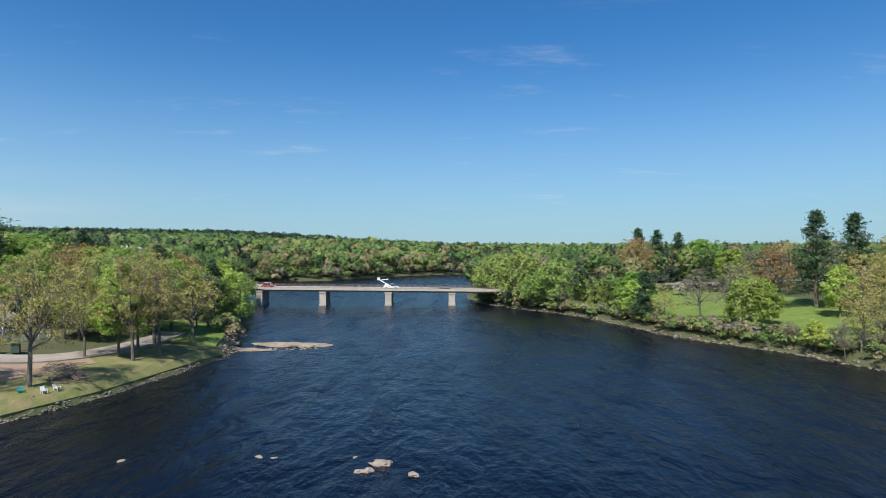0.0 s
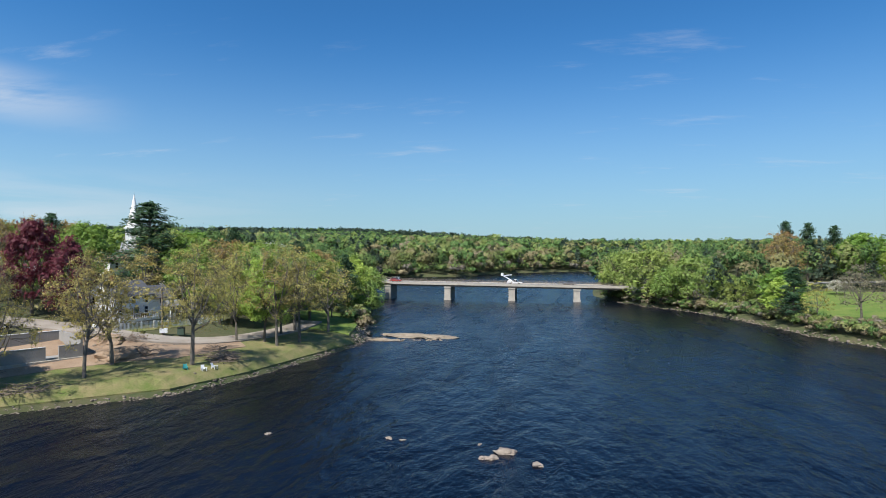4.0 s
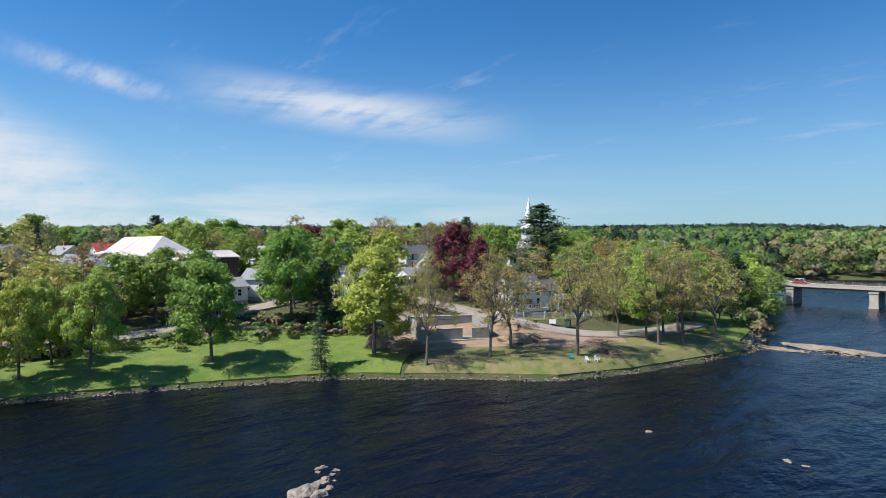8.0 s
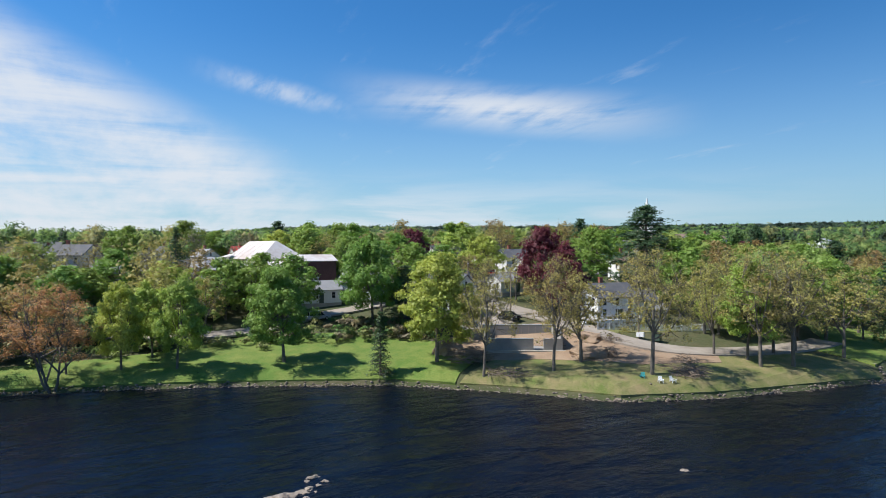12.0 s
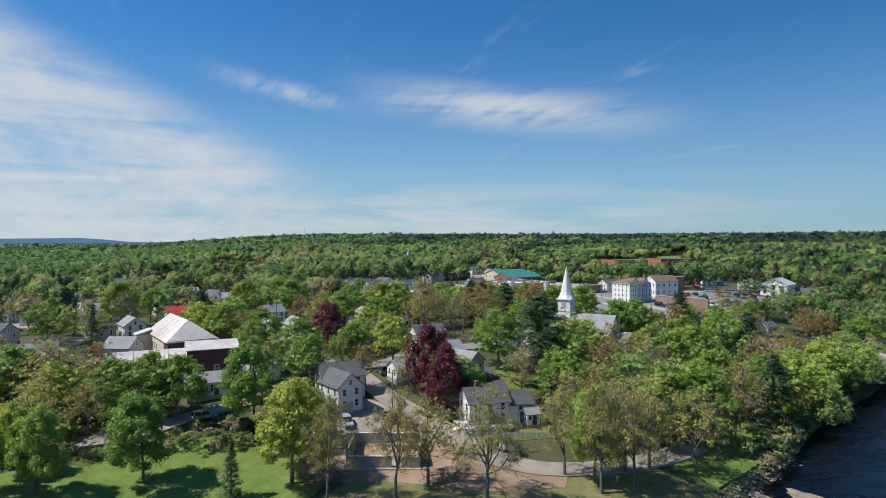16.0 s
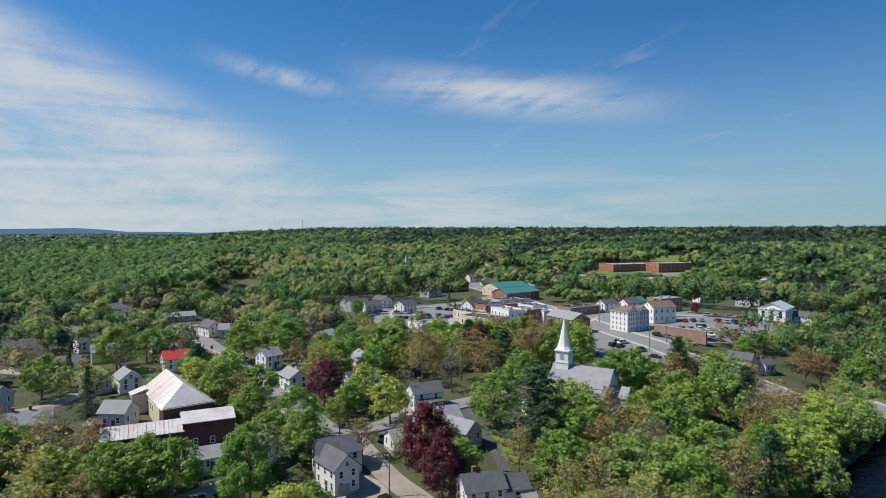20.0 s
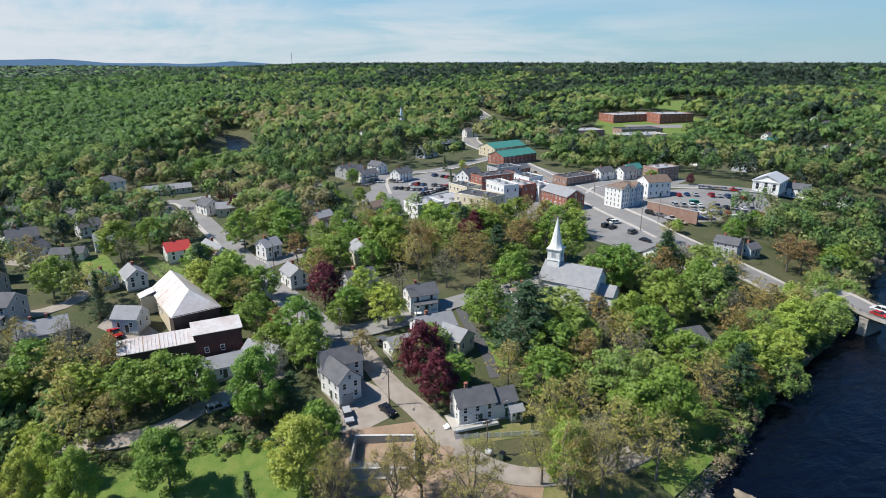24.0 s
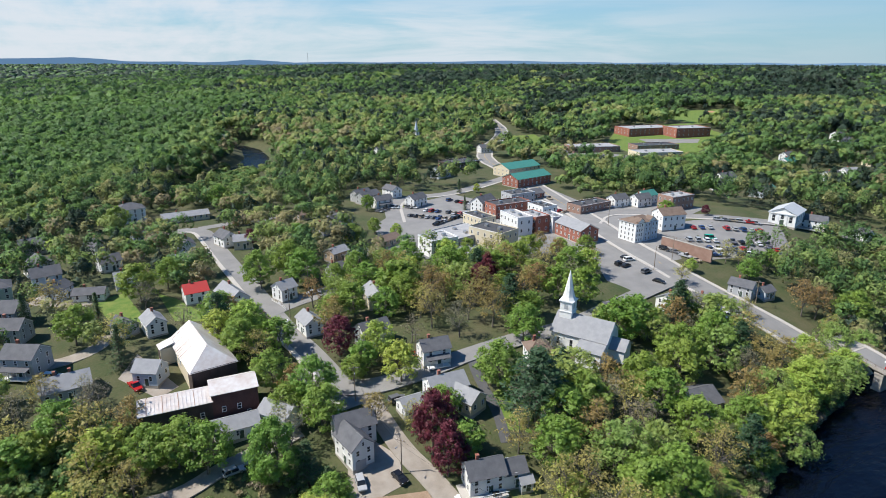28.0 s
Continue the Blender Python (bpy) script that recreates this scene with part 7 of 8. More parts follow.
def shore_stones(name, line, n, seed, lo, hi, spread, label, mat):
    """A strip of bank stones as one mesh of small angular lumps along the water's edge."""
    rg = np.random.default_rng(seed)
    pts = np.array(line, float)
    seg = np.hypot(*(pts[1:] - pts[:-1]).T)
    cum = np.concatenate([[0], np.cumsum(seg)])
    u = rg.uniform(0, cum[-1], n)
    px, py = np.interp(u, cum, pts[:, 0]) + rg.normal(size=n) * spread, np.interp(u, cum, pts[:, 1]) + rg.normal(size=n) * spread
    cube = np.array([(-1, -1, -1), (1, -1, -1), (1, 1, -1), (-1, 1, -1), (-0.7, -0.7, 0.8), (0.7, -0.7, 0.9), (0.7, 0.7, 0.7), (-0.7, 0.7, 0.85)])
    quads = np.array([(3, 2, 1, 0), (4, 5, 6, 7), (0, 1, 5, 4), (1, 2, 6, 5), (2, 3, 7, 6), (3, 0, 4, 7)])
    v = cube[None] * (1 + rg.uniform(-0.3, 0.3, (n, 8, 3)))
    r = rg.uniform(lo, hi, n) ** 1.0
    a = rg.uniform(0, 6.28, n)
    sc = np.stack([r * rg.uniform(0.8, 1.7, n), r, r * rg.uniform(0.5, 0.9, n)], 1)
    v = v * sc[:, None]
    c, s = np.cos(a)[:, None], np.sin(a)[:, None]
    x = v[:, :, 0] * c - v[:, :, 1] * s + px[:, None]
    y = v[:, :, 0] * s + v[:, :, 1] * c + py[:, None]
    z = v[:, :, 2] + np.maximum(height(px, py), -0.1)[:, None]
    f = (np.arange(n)[:, None, None] * 8 + quads[None]).reshape(-1, 4)
    tagged(new(name, mesh_of(name, np.stack([x, y, z], -1).reshape(-1, 3), f, mat)), label, "stones", kind="stuff")


shore_stones("shore_stones", [(-93, -15), (-88, 8), (-82, 25), (-78.5, 32), (-72, 46), (-67.5, 50), (-61, 57.5), (-55, 63), (-49.5, 67.5)], 1900, 1, 0.05, 0.19, 0.28, "grey stones lining the river bank", M["dark_rock"])
shore_stones("point_stones", [(-49.5, 67.5), (-45, 80), (-42.5, 94), (-41, 103), (-39.5, 112)], 1200, 2, 0.05, 0.17, 0.28, "grey and brown stones along the point", M["dark_rock"])
shore_stones("cape_stones", [(-40.5, 112), (-42.5, 121), (-45.5, 132), (-49.5, 143)], 320, 3, 0.08, 0.26, 0.9, "pale boulders round the wooded cape", M["rock"])
shore_stones("east_stones", [(12, 232), (26, 203), (37, 189), (45, 168), (53, 136), (60, 124), (66, 115), (72, 97)], 700, 4, 0.08, 0.3, 0.5, "brown stones along the eastern bank", M["dark_rock"])

shore_stones("site_rubble", [(-82, 58.5), (-79, 61), (-68, 78), (-63, 78), (-60, 82)], 420, 6, 0.08, 0.35, 1.3, "broken stones and roots round the building site", M["dark_rock"])
shore_stones("point_rubble", [(-52, 74), (-50, 82), (-54, 88)], 160, 7, 0.06, 0.22, 1.1, "scattered stones and brush on the point", M["dark_rock"])


def build_islet():
    """A low flat ledge of pale rock running out from the cape, with a grassy back."""
    bm = bmesh.new()
    bmesh.ops.create_icosphere(bm, subdivisions=4, radius=1.0)
    for v in bm.verts:
        n = noise.noise(v.co * 2.2) * 0.4 + noise.noise(v.co * 6.5) * 0.16
        v.co = Vector((v.co.x * 8.5 * (1 + n * 0.5), v.co.y * 2.6 * (1 + n), v.co.z * 0.45 * (1 + n)))
    me = bpy.data.meshes.new("rock_ledge")
    bm.to_mesh(me)
    bm.free()
    me.materials.append(M["ledge"])
    o = new("rock_ledge", me)
    o.matrix_basis = pose(-31.5, 124.4, 0.0, 0, 0, -8)
    tagged(o, "long low ledge of pale rock in the river", "rock ledge")
    o2 = new("rock_ledge", me)
    o2.matrix_basis = pose(-38.5, 118.6, -0.1, 0, 0, 168)
    o2.scale = (0.7, 0.6, 0.8)
    tagged(o2, "low pale rock shelf running out from the cape", "rock ledge")


build_islet()
shore_stones("ledge_stones", [(-42, 120), (-34, 118.5), (-26, 120.5)], 160, 5, 0.08, 0.3, 1.0, "broken pale stones round the rock ledge", M["ledge"])


def reeds(name, outline, n, seed, size, high, kind_lo, kind_hi, label, sprays=150, spread=1.6):
    """Shrubs and tall grass as one mesh of leaf sprays."""
    rg = np.random.default_rng(seed)
    pts = np.array(outline, float)
    seg = np.hypot(*(pts[1:] - pts[:-1]).T)
    cum = np.concatenate([[0], np.cumsum(seg)])
    u = rg.uniform(0, cum[-1], n)
    px = np.interp(u, cum, pts[:, 0]) + rg.normal(size=n) * spread
    py = np.interp(u, cum, pts[:, 1]) + rg.normal(size=n) * spread
    d = edge_distance(px, py, RIVER)
    ok = d > 0.4
    px, py = px[ok], py[ok]
    joined_woods(name, px, py, rg.uniform(0.5, 1.0, len(px)) * high, rg.uniform(0.7, 1.4, len(px)) * size, rg.uniform(kind_lo, kind_hi, len(px)), sprays, rg, label)

# ---------------------------------------------------------------- trees of the banks, one by one: kind, x, y, height, width
def plant_all(rows, dense=1.0, tall=1.0):
    for i, (k, x, y, h, w) in enumerate(rows):
        plant(k, x, y, h * tall, w, seed=i, dense=dense)


plant_all([
    ("maple", -84.7, 33.2, 15, 1.0), ("lime", -73.7, 53.6, 16.8, 1.1), ("olive", -64.8, 56.4, 16.5, 0.8), ("olive", -60.7, 65.5, 16.7, 0.9),
    ("olive", -52.4, 76, 17.2, 1.05), ("olive", -48.5, 94, 17, 1.0), ("lime", -51.5, 95.2, 15.6, 0.9), ("olive", -46.7, 99, 17, 1.0),
    ("spruce", -74.2, 44.6, 9.5, 1.0), ("orange", -89.6, 3.0, 14.5, 1.3), ("lime", -91.2, 11.3, 13, 0.8), ("lime", -88.5, 18.5, 14, 0.8),
    ("olive", -93.5, -8.5, 14, 0.9), ("maple", -96.2, 52.1, 17.4, 0.95), ("spruce", -93.6, 57.4, 11.5, 1.7), ("olive", -55.1, 92.3, 14.4, 0.9),
    ("grey", -92, 4.5, 11, 0.8), ("lime", -95.6, 15.6, 12, 0.8)], 2.2)
plant_all([
    ("willow", 27, 206, 19, 1.0), ("willow", 37, 194, 16, 1.0), ("willow", 19, 229, 17, 0.9), ("bronze", 65.6, 204, 18, 0.9),
    ("pine", 91.9, 147.7, 24, 0.8), ("pine", 102, 148.3, 22.8, 0.8), ("willow", 67, 133, 12, 0.8),
    ("maple", 70, 131, 11, 0.8), ("grey", 84, 151.6, 16, 0.9), ("olive", 73.5, 105.5, 9.9, 0.8), ("olive", 80, 114, 13.5, 0.9),
    ("pine", 94, 240, 20, 0.8), ("maple", 90.7, 209, 17.5, 1.0), ("pine", 79, 243, 22, 0.8), ("willow", 48, 184, 8, 1.2),
    ("blossom", 70, 200, 4, 1.3), ("blossom", 76, 192, 4.5, 1.3)])
plant_all([("grey", 61, 142, 13, 1.1), ("grey", 66, 138, 14, 1.0), ("maple", 67, 134, 11, 0.7), ("bronze", 83, 150, 16, 1.0), ("grey", 80, 156, 15, 1.1),
           ("bronze", 72, 223, 19, 1.1), ("olive", 97, 141, 14, 1.0), ("lime", 88, 133, 12, 0.8), ("olive", 96, 131, 13, 1.0), ("willow", 56, 198, 8, 1.2),
           ("willow", 46, 194, 9, 1.2), ("willow", 33, 199, 12, 1.1), ("lime", 69, 111, 6, 1.0), ("grey", 67.5, 117, 5, 1.2), ("grey", 70, 104.5, 8, 0.7),
           ("olive", 78, 106, 11, 1.0), ("grey", 76, 187, 6, 1.3), ("maple", 92, 190, 14, 1.0), ("olive", 103, 180, 15, 1.1), ("olive", 90, 240, 15, 1.1),
           ("maple", 100, 238, 16, 1.1), ("pine", 84, 236, 21, 0.8), ("olive", 62, 240, 14, 1.1), ("grey", 108, 165, 16, 1.1), ("olive", 112, 150, 17, 1.0)])
plant_all([('maple', -173.3, 11.4, 13, 1.0),
    ('spruce', -155.1, 23.0, 13, 1.0),
    ('grey', -135.6, 18.5, 11, 1.0),
    ('maple', -128.7, 11.4, 12, 1.0),
    ('grey', -129.5, 15.9, 11, 1.0),
    ('bronze', -124.2, 25.4, 12, 1.0),
    ('maple', -111.0, 33.5, 13, 1.0),
    ('maple', -106.3, 39.0, 13, 1.0),
    ('maple', -112.0, 28.6, 12, 1.0),
    ('olive', -106.8, 24.5, 10, 1.0),
    ('lime', -153.7, 48.2, 12, 1.0),
    ('maple', -144.4, 52.1, 13, 1.0),
    ('olive', -139.0, 56.7, 12, 1.0),
    ('maple', -128.2, 58.0, 12, 1.0),
    ('maple', -115.5, 59.0, 10, 1.0),
    ('maple', -207.5, 37.7, 12, 1.0),
    ('grey', -190.2, 30.2, 11, 1.0),
    ('olive', -143.4, 5.7, 10, 1.0)])
plant_all([('red', -134.4, 77.7, 11, 1.0),
    ('red', -81.4, 84.6, 11.8, 0.85),
    ('red', -88.5, 84.6, 14.4, 0.85),
    ('lime', -115.5, 88.4, 10.5, 1.0),
    ('bronze', -102.6, 76.6, 8.6, 0.95),
    ('lime', -127.3, 87.7, 10, 1.0),
    ('maple', -122.1, 77.4, 7, 1.0),
    ('olive', -96.0, 83.8, 8, 0.9),
    ('maple', -107.6, 64.8, 11, 1.0),
    ('pine', -86.3, 110.9, 16.9, 1.45),
    ('maple', -101.8, 110.3, 12, 1.0),
    ('maple', -118.1, 128.3, 11, 1.0),
    ('bronze', -130.3, 125.3, 12, 1.0),
    ('olive', -137.5, 108.0, 12, 1.0),
    ('maple', -153.2, 105.7, 11, 1.0),
    ('maple', -155.8, 89.6, 11, 1.0),
    ('red', -150.6, 131.6, 11, 1.0),
    ('bronze', -141.7, 150.2, 12, 1.0),
    ('grey', -128.4, 112.7, 10, 1.0),
    ('olive', -80.2, 101.8, 10, 1.0)], tall=1.18)
plant_all([('maple', -72.9, 105.7, 11, 1.0),
    ('lime', -62.8, 103.5, 8, 1.0),
    ('maple', -79.1, 113.9, 12, 1.0),
    ('bronze', -73.4, 117.2, 12, 1.0),
    ('maple', -93.6, 164.6, 12, 1.0),
    ('maple', -96.3, 181.9, 12, 1.0),
    ('grey', -98.0, 197.0, 11, 1.0),
    ('maple', -78.5, 142.3, 12, 1.0),
    ('grey', -72.2, 128.7, 12, 1.0),
    ('maple', -67.7, 144.9, 12, 1.0),
    ('willow', -66.6, 118.4, 12, 1.0),
    ('maple', -55.8, 123.3, 13, 1.0),
    ('olive', -58.9, 139.9, 12, 1.0),
    ('pine', -57.1, 148.1, 13, 1.0),
    ('lime', -61.3, 162.9, 12, 1.0),
    ('lime', -69.9, 188.4, 12, 1.0),
    ('willow', -57.5, 165.0, 9, 1.0)], tall=1.18)
plant_all([('bronze', -54.5, 132.7, 8, 1.0),
    ('grey', -80.0, 176.3, 11, 1.0),
    ('olive', -51.4, 107.0, 13, 1.0),
    ('olive', -46.8, 112.2, 12, 1.0),
    ('grey', -51.9, 102.2, 12, 1.0),
    ('bronze', -102.9, 236.3, 12, 1.0),
    ('maple', -93.3, 247.4, 12, 1.0),
    ('willow', -81.8, 220.4, 10, 1.0),
    ('olive', -63.9, 101.4, 11, 1.0),
    ('olive', -61.5, 71.3, 12, 1.0),
    ('willow', -72.5, 175.8, 10, 1.0),
    ('maple', -65.6, 157.4, 11, 1.0),
    ('maple', -57.6, 117.6, 12, 1.0),
    ('olive', -63.4, 106.5, 12, 1.0),
    ('maple', -83.6, 59.7, 9, 1.0),
    ('spruce', -88.5, 60.5, 7, 1.3)], tall=1.18)

# large maples of the residential streets, and the bronze stand beside the church road
plant_all([("maple", -199, 29, 15, 1.0), ("maple", -192.5, 67.5, 15, 0.9), ("maple", -199, 79, 15, 0.95), ("olive", -250, 37, 12, 1.0),
           ("maple", -296, 22, 13, 1.0), ("olive", -196, 5, 13, 1.1), ("spruce", -185, 17, 11, 1.0), ("spruce", -194, -3, 11, 1.0), ("maple", -322, 70, 14, 0.9),
           ("red", -244, 73, 9, 0.8), ("maple", -233, 90, 12, 1.0), ("maple", -226, 112, 11, 0.9), ("lime", -155, 57, 13, 1.1), ("maple", -150, 55, 12, 1.0)])
plant_all([("bronze", -150, 114, 15, 1.1), ("red", -157, 139, 14, 0.8), ("bronze", -146, 131, 14, 1.0), ("bronze", -163, 150, 14, 1.1), ("olive", -155, 163, 13, 1.1),
           ("maple", -172, 131, 13, 1.1), ("olive", -172, 148, 14, 1.0), ("maple", -186, 121, 13, 1.1), ("lime", -182, 138, 12, 1.1), ("bronze", -180, 110, 12, 1.0),
           ("maple", -186, 101, 12, 0.9), ("maple", -178, 90, 11, 0.9), ("olive", -138, 121, 13, 1.0)])
# street trees in the middle of town
plant_all([("maple", -193, 152, 8, 1.0), ("lime", -230, 135, 7, 1.0), ("maple", -240, 128, 8, 1.0), ("spruce", -262, 188, 8, 0.9), ("spruce", -300, 205, 9, 0.9),
           ("lime", -296, 215, 6, 1.0), ("maple", -196, 268, 9, 1.2), ("olive", -141, 243, 10, 1.1), ("red", -186, 283, 6, 1.0), ("olive", -134, 210, 8, 1.1),
           ("lime", -140, 222, 6, 1.0), ("maple", -172, 196, 9, 1.0), ("olive", -156, 186, 10, 1.1), ("lime", -171, 182, 10, 1.0), ("bronze", -180, 178, 11, 1.1), ("maple", -283, 140, 9, 1.0)])
plant_all([("maple", -176, 170, 12, 1.0), ("bronze", -166, 176, 12, 1.0), ("lime", -150, 180, 12, 1.0), ("olive", -184, 160, 12, 1.0), ("maple", -192, 140, 10, 1.0),
           ("olive", -137, 246, 8, 1.0), ("maple", -131, 256, 9, 1.0), ("maple", -128, 240, 9, 1.1), ("bronze", -100, 240, 13, 1.1), ("olive", -108, 213, 8, 0.9)])
plant_all([("lime", -74, 207, 9, 1.1), ("willow", -79, 205, 10, 1.1), ("maple", -70.5, 199, 9, 1.0), ("lime", -84, 209, 9, 1.1), ("willow", -79, 231, 9, 1.1),
           ("olive", -88, 229, 10, 1.0), ("maple", -75, 212, 7, 1.0), ("willow", -67.5, 190, 9, 1.1), ("lime", -63, 176, 10, 1.2), ("maple", -62, 162, 11, 1.1),
           ("lime", -68, 183, 11, 1.2), ("willow", -72, 193, 11, 1.1), ("maple", -56.5, 150, 9, 1.0), ("lime", -71.8, 209, 11, 1.2), ("willow", -70, 202.5, 11, 1.2), ("olive", -74, 213, 9, 1.2)])

# ---------------------------------------------------------------- woods
def inside(px, py, outline):
    return edge_distance(px, py, outline) < 0


def open_ground(px, py):
    """True where no wild tree may stand."""
    bad = edge_distance(px, py, RIVER) < 2.0
    bad |= edge_distance(px, py, STREAM) < 6.0
    for o in OPEN:
        bad |= inside(px, py, o)
    for x0, y0, x1, y1, reach in CLEAR:
        dx, dy = x1 - x0, y1 - y0
        s = np.clip(((px - x0) * dx + (py - y0) * dy) / max(dx * dx + dy * dy, 1e-6), 0, 1)
        bad |= np.hypot(px - x0 - s * dx, py - y0 - s * dy) < reach
    return bad


def scatter(x0, x1, y0, y1, gap, rng):
    nx, ny = int((x1 - x0) / gap), int((y1 - y0) / gap)
    gx, gy = np.meshgrid(np.arange(nx), np.arange(ny), indexing="ij")
    px = x0 + (gx + rng.uniform(0.05, 0.95, gx.shape)) * gap
    py = y0 + (gy + rng.uniform(0.05, 0.95, gx.shape)) * gap
    return px.ravel(), py.ravel()


HOMES = [(-160, -40), (-345, -40), (-345, 62), (-290, 128), (-165, 128), (-158, 60)]     # streets of houses with gardens

SCRUB = [(-345, 300), (-262, 382), (-222, 334), (-225, 430), (-330, 480), (-400, 560), (-470, 605), (-400, 470), (-350, 400)]     # low young growth below the school


def town_share(px, py):
    """How built-up the land is: few trees in the middle of town."""
    return smooth(1.25 - np.hypot((px + 225) / 75, (py - 195) / 90)) * 0.85


def joined_woods(name, px, py, high, wide, kind, quads, rng, label):
    """Many tree crowns as one mesh of leaf sprays: each crown a few lumps, with gaps between."""
    n = len(px)
    if n == 0:
        return
    ground_z = height(px, py)
    lumps = 15 if quads > 150 else 9 if quads > 50 else 6
    lump = rng.normal(size=(n, lumps, 3))
    lump[:, :, 2] = np.where(lump[:, :, 2] < -0.4, -lump[:, :, 2], lump[:, :, 2])
    lump /= np.linalg.norm(lump, axis=2, keepdims=True)
    far_out = rng.uniform(0.5, 0.8, (n, lumps))
    size_of = rng.uniform(0.32, 0.5, (n, lumps))
    pick = rng.integers(0, lumps, (n, quads))
    row = np.arange(n)[:, None]
    e = rng.normal(size=(n, quads, 3)) + 0.5 * lump[row, pick]
    e /= np.linalg.norm(e, axis=2, keepdims=True)
    c = lump[row, pick] * far_out[row, pick][:, :, None] + e * (size_of[row, pick] * rng.uniform(0.7, 1.08, (n, quads)))[:, :, None]
    con = (kind < 0.18)[:, None]
    taper = np.where(con, np.clip(1.05 - np.maximum(c[:, :, 2], -0.3), 0.12, 1.2), 1.0)
    half_w, half_h = wide[:, None] / 2, high[:, None] * np.where(con, 0.52, 0.40)
    cx = px[:, None] + c[:, :, 0] * half_w * taper
    cy = py[:, None] + c[:, :, 1] * half_w * taper
    cz = ground_z[:, None] + high[:, None] * np.where(con, 0.48, 0.60) + c[:, :, 2] * half_h
    nrm = e + rng.normal(size=e.shape) * 0.5 + np.array([0, 0, 0.3])
    size = (wide[:, None] * (1.5 / math.sqrt(quads)) * rng.uniform(0.65, 1.4, (n, quads))).ravel() * (1.2 if quads > 70 else 1.35)
    v, f = leaf_quads(np.stack([cx, cy, cz], -1).reshape(-1, 3), nrm.reshape(-1, 3), size, rng, 0.8)
    me = mesh_of(name, v, f, M["woods"])
    a = me.attributes.new("spring_kind", "FLOAT", "POINT")
    a.data.foreach_set("value", np.repeat(kind, quads * 4).astype(np.float32))
    puff = e * 0.85 + 0.3 * c + rng.normal(size=e.shape) * 0.32 + np.array([0, 0, 0.2])
    puff /= np.linalg.norm(puff, axis=2, keepdims=True)
    a = me.attributes.new("leaf_turn", "FLOAT_VECTOR", "POINT")
    a.data.foreach_set("vector", np.repeat(puff.reshape(-1, 3), 4, axis=0).astype(np.float32).ravel())
    return tagged(new(name, me), label, "trees", kind="stuff")


def domes(name, px, py, high, wide, kind, rings, seg, rng, label):
    """Far tree crowns as one mesh of lumpy domes."""
    n = len(px)
    if n == 0:
        return
    gz0 = height(px, py)
    verts = []
    con = kind < 0.18
    for j in range(rings + 1):
        s = j / rings
        ang = 6.283 * (np.arange(seg)[None] + 0.5 * (j % 2)) / seg + rng.uniform(0, 6.28, (n, 1))
        rad = np.where(con, 0.75 * (1 - s) + 0.05, np.sqrt(np.maximum(1 - (s * 0.96) ** 2, 0.04)))[:, None] if j else np.where(con, 0.8, 0.82)[:, None]
        rad = rad * wide[:, None] / 2 * rng.uniform(0.72, 1.22, (n, seg))
        z = gz0[:, None] + high[:, None] * (0.25 + 0.75 * s) * np.where(con[:, None], 1.12, 1.0) + rng.uniform(-0.07, 0.07, (n, seg)) * high[:, None]
        verts.append(np.stack([px[:, None] + np.cos(ang) * rad, py[:, None] + np.sin(ang) * rad, z], -1))
    v = np.stack(verts, 1).reshape(-1, 3)
    per = (rings + 1) * seg
    q = []
    for j in range(rings):
        for k in range(seg):
            k2 = (k + 1) % seg
            q.append((j * seg + k, j * seg + k2, (j + 1) * seg + k2, (j + 1) * seg + k))
    f = (np.arange(n)[:, None, None] * per + np.array(q)[None]).reshape(-1, 4)
    me = mesh_of(name, v, f, M["far_woods"])
    me.polygons.foreach_set("use_smooth", np.ones(len(f), bool))
    a = me.attributes.new("spring_kind", "FLOAT", "POINT")
    a.data.foreach_set("value", np.repeat(kind, per).astype(np.float32))
    return tagged(new(name, me), label, "trees", kind="stuff")


def species(px, py, rng, pines=0.12):
    """A number for each tree: below 0.18 conifers, then green, lime, olive, bronze, grey."""
    r = np.hypot(px + 60, py - 60)
    b = np.degrees(np.arctan2(-px, py))
    patchy = np.sin(px * 0.011 + 1.7 * np.sin(py * 0.008)) * np.sin(py * 0.010 + 0.9 * np.sin(px * 0.006))
    spread = 0.62 - 0.24 * smooth((r - 250) / 500)
    k = 0.50 + patchy * 0.14 + (rng.uniform(-0.5, 0.5, len(px))) * spread
    k = np.clip(k, 0.2, 0.87)
    k = np.clip(k - 0.09 * smooth((r - 450) / 500) - 0.1 * smooth((r - 900) / 800), 0.2, 0.87)
    lowland = smooth((b - 78) / 8) * smooth((r - 300) / 150)
    k = k * (1 - lowland) + lowland * np.clip(0.31 + 0.1 * patchy + rng.uniform(-0.1, 0.1, len(px)), 0.2, 0.7)
    p = pines * (1 - 0.8 * lowland) * np.clip(1 + 1.6 * np.sin(px * 0.017 + 2.0 * np.sin(py * 0.012)) , 0.2, 2.6)
    p = p + 0.42 * smooth((r - 480) / 700) * smooth((80 - b) / 22) + 0.4 * smooth((r - 1000) / 900)
    return np.where(rng.uniform(size=len(px)) < p, rng.uniform(0, 0.16, len(px)), k)


def view_side(px, py):
    b = np.degrees(np.arctan2(-(px - 20), py + 40))
    r = np.hypot(px, py)
    thin = np.sin(px * 12.9898 + py * 78.233) * 43758.5453 % 1
    return (b > -44) & (b < 112) & ~((b < 18) & (r > 620) & (thin < 0.6))


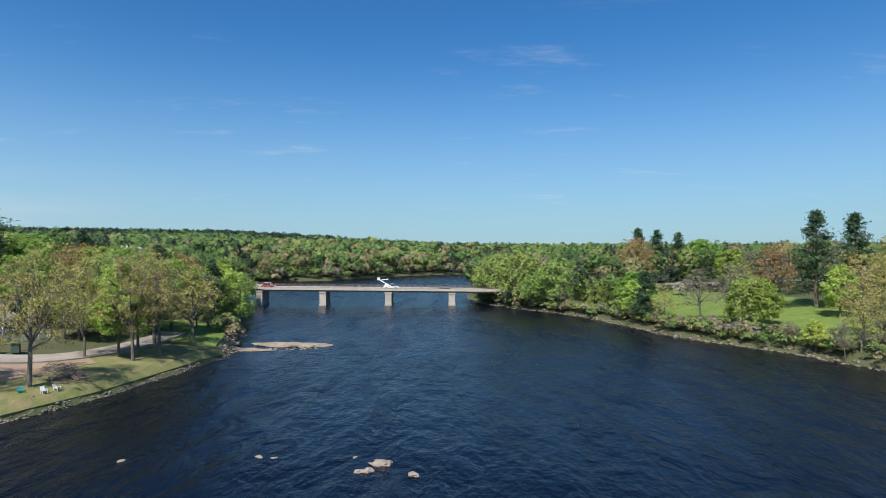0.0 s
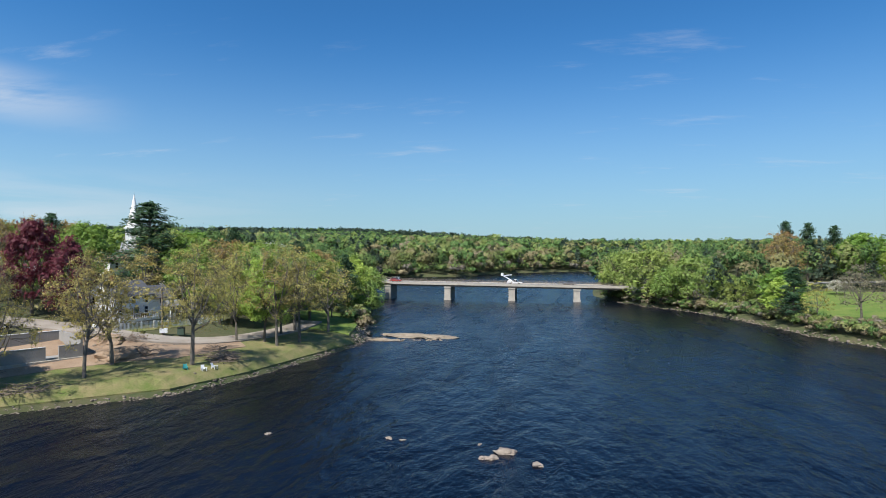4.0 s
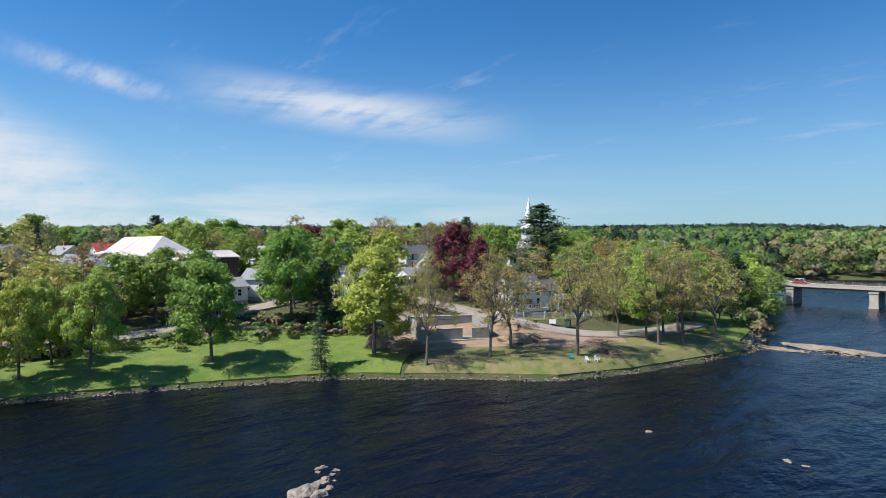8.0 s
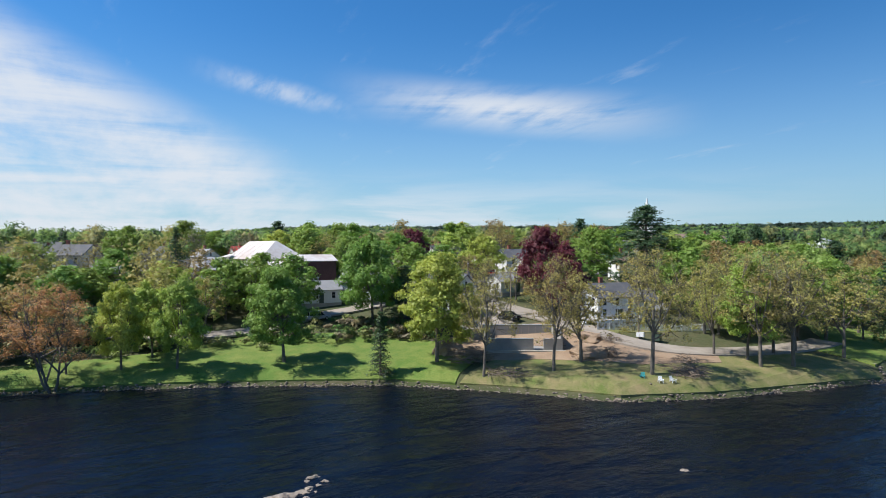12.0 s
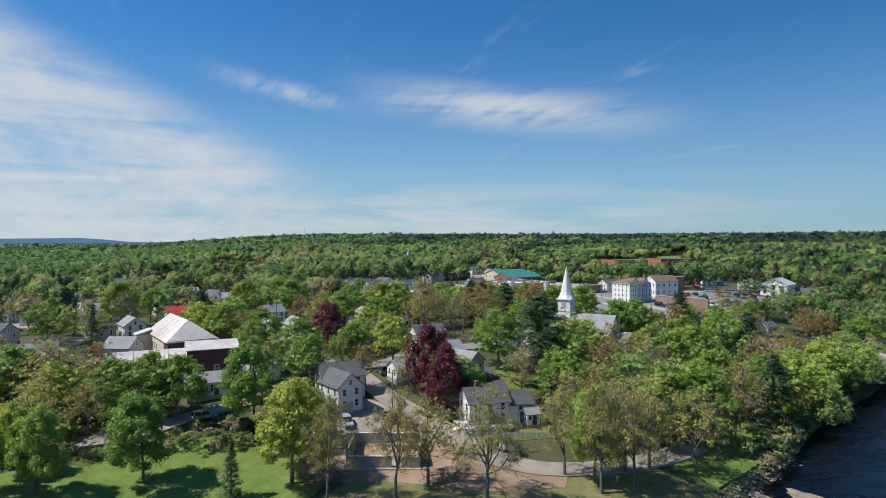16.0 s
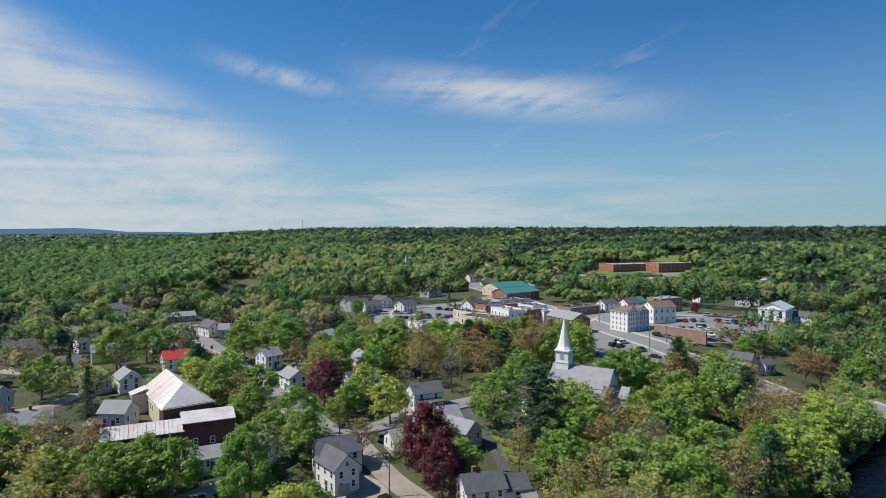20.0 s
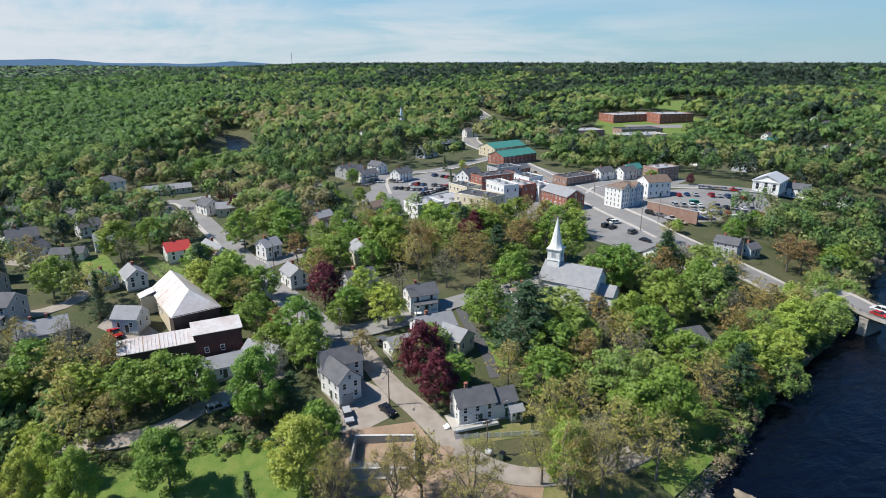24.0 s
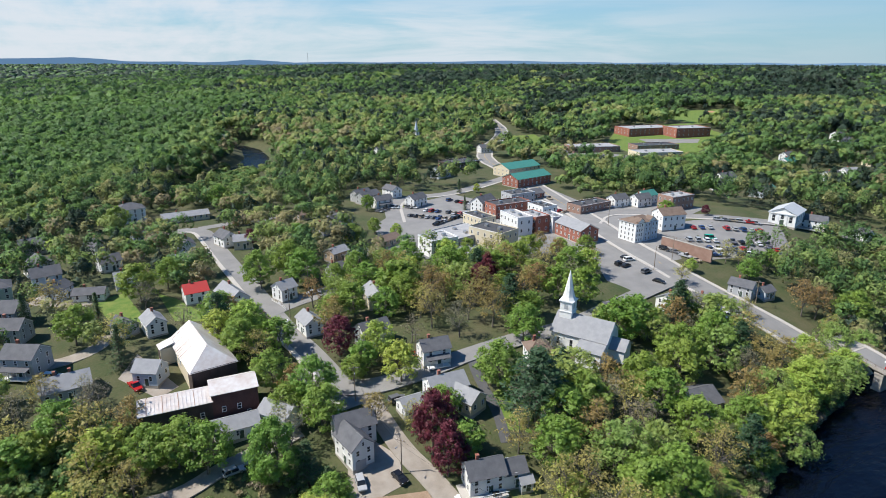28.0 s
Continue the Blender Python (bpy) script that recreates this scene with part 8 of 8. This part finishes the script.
rng = np.random.default_rng(5)
reeds("bank_shrubs", [(12, 236), (26, 208), (38, 192), (47, 171), (55, 140), (62, 127), (69, 117), (75, 99)], 360, 8, 3.0, 3.2, 0.35, 0.95, "low green and grey shrubs along the eastern bank")
reeds("cape_shrubs", [(-43, 124), (-48, 138), (-53, 150), (-58, 165), (-63, 185), (-68, 205)], 200, 9, 3.2, 3.4, 0.3, 0.9, "leafy shrubs overhanging the town bank")
reeds("wood_shrubs", [(-113, 4), (-114, 26), (-120, 22), (-128, 8), (-104, -6), (-112, -20)], 170, 13, 5.0, 4.6, 0.25, 0.8, "leafy undergrowth between the track and the mill", 90, 5.0)
reeds("stream_shrubs", [(-350, 60), (-390, 62), (-440, 90), (-480, 106)], 420, 12, 6.0, 6.0, 0.25, 0.7, "low green scrub along the stream", 90, 12.0)
green_px, green_py = scatter(-345, -222, 260, 385, 8.5, rng)
ok = inside(green_px, green_py, [(-292, 268), (-250, 262), (-238, 292), (-223, 330), (-262, 382), (-323, 384), (-343, 320)])
green_px, green_py = green_px[ok], green_py[ok]
clear = ~open_ground(green_px, green_py) | (edge_distance(green_px, green_py, DOWNTOWN) < -4)
green_px, green_py = green_px[clear], green_py[clear]
joined_woods("hall_woods", green_px, green_py, rng.uniform(7, 11, len(green_px)), rng.uniform(8, 11, len(green_px)), rng.uniform(0.3, 0.7, len(green_px)), 150, rng, "leafy trees behind the shops of the town")
reeds("far_bank_shrubs", [(-74, 226), (-82, 242), (-100, 288), (-124, 340), *FAR_BANK[1:8]], 560, 14, 8.0, 9.0, 0.4, 0.95, "leafy scrub hanging over the far river bank", 110, 6.0)
reeds("track_shrubs", [(-97, 36), (-99, 48), (-92, 62), (-86, 59), (-101, 20), (-98, 0)], 110, 10, 2.6, 2.2, 0.3, 0.9, "green shrubs beside the gravel track")
# the nearest trees of the wild scatter are things of their own
px, py = scatter(-215, 130, -45, 300, 7.0, rng)
keep = ~open_ground(px, py)
keep &= rng.uniform(size=len(px)) > town_share(px, py)
for tx, ty, r in TREES:
    keep &= np.hypot(px - tx, py - ty) > r * 0.8 + 2.0
px, py = px[keep], py[keep]
dist = np.minimum(np.hypot(px - 5, py - 20), np.hypot(px + 60, py - 100) + 30)
order = np.argsort(dist)
single = order[:300]
kinds = ["maple", "maple", "lime", "olive", "olive", "bronze", "grey", "willow", "maple", "pine"]
for i in single:
    k = kinds[int(rng.integers(0, len(kinds)))]
    e = edge_distance(px[i:i + 1], py[i:i + 1], RIVER)[0]
    hgt = rng.uniform(9, 15) * (0.75 if e < 8 else 1.0) * (1.2 if k == "pine" else 1)
    plant(k, float(px[i]), float(py[i]), hgt, rng.uniform(0.9, 1.2), seed=int(rng.integers(0, 3)), dense=0.34)
rest = order[300:]
low = np.where(inside(px[rest], py[rest], HOMES), 0.82, 1.0)
joined_woods("town_trees", px[rest], py[rest], rng.uniform(9, 16, len(rest)) * low, rng.uniform(7, 10.5, len(rest)) * low, species(px[rest], py[rest], rng), 260, rng, "leafy spring trees between the houses")


def ring(name, x0, x1, y0, y1, gap, lo, hi, quads, label, pines=0.15, hmin=11, hmax=19, cut=None, dome=None):
    px, py = scatter(x0, x1, y0, y1, gap, rng)
    r = np.hypot(px, py)
    ok = (r >= lo) & (r < hi) & view_side(px, py)
    if cut:
        ok &= ~((px > cut[0]) & (px < cut[1]) & (py > cut[2]) & (py < cut[3]))
    px, py = px[ok], py[ok]
    ok = ~open_ground(px, py)
    ok &= rng.uniform(size=len(px)) > town_share(px, py)
    px, py = px[ok], py[ok]
    scale = gap / 8.5
    high, wide = rng.uniform(hmin, hmax, len(px)), rng.uniform(8.0, 11.0, len(px)) * scale * (1.12 if quads > 100 else 1.3)
    homes = inside(px, py, HOMES)
    high = np.where(homes, high * 0.78, high)
    high = np.where(inside(px, py, SCRUB), high * 0.55, high)
    if dome:
        domes(name, px, py, high, wide * 0.8, species(px, py, rng, pines), *dome, rng, label)
    else:
        joined_woods(name, px, py, high, wide, species(px, py, rng, pines), quads, rng, label)


inner = (-215, 130, -45, 300)
ring("near_woods", -430, 330, -60, 430, 7.6, 0, 430, 230, "mixed spring woods round the town", 0.10, 11, 17, inner)
ring("middle_woods", -760, 520, -250, 760, 9.0, 430, 720, 72, "mixed spring woods beyond the town", 0.14, 11, 17)
ring("back_woods", -1150, 700, -250, 1150, 10.0, 720, 1150, 34, "mixed spring woods behind the town", 0.24, 11, 17)
ring("far_woods", -2400, 1500, -600, 2400, 15.0, 1150, 2400, 12, "distant mixed woods on low hills", 0.5, 11, 18)
ring("farthest_woods", -4900, 3600, -1400, 4900, 46.0, 2400, 4900, 0, "woods on the horizon", 0.85, 12, 20, None, (2, 4))


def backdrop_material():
    # Aerial haze is painted into base colour and emission as a blue glow.
    m = material("haze_painted_hills", (0.10, 0.16, 0.24), (0.09, 0.15, 0.22), 300.0, 1.0)
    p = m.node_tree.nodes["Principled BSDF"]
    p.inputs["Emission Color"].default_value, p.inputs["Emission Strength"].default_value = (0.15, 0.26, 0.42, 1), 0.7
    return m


def far_hills():
    """Low hills along the horizon, beyond all the rest, with blue haze painted into their colour."""
    v, f = [], []
    n = 90
    for k in range(n):
        b = radians(-50 + 170 * k / (n - 1))
        d = 4930
        x, y = -math.sin(b) * d, math.cos(b) * d
        deg = math.degrees(b)
        top = 58 + 34 * math.exp(-((deg - 95) / 5.5) ** 2) + 16 * math.exp(-((deg - 80) / 2.2) ** 2) + 12 * math.exp(-((deg - 57) / 5) ** 2) + 3 * math.sin(deg * 0.9) + 2 * math.sin(deg * 2.3)
        v += [(x, y, -20), (x, y, top), (x * 1.004, y * 1.004, top), (x * 1.004, y * 1.004, -20)]
    for k in range(n - 1):
        a, b = 4 * k, 4 * k + 4
        f += [(a, b, b + 1, a + 1), (a + 1, b + 1, b + 2, a + 2), (a + 2, b + 2, b + 3, a + 3)]
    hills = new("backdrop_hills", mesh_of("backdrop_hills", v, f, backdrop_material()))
    tagged(hills, "low hills along the horizon with blue haze painted in", "hills", kind="structure")


far_hills()
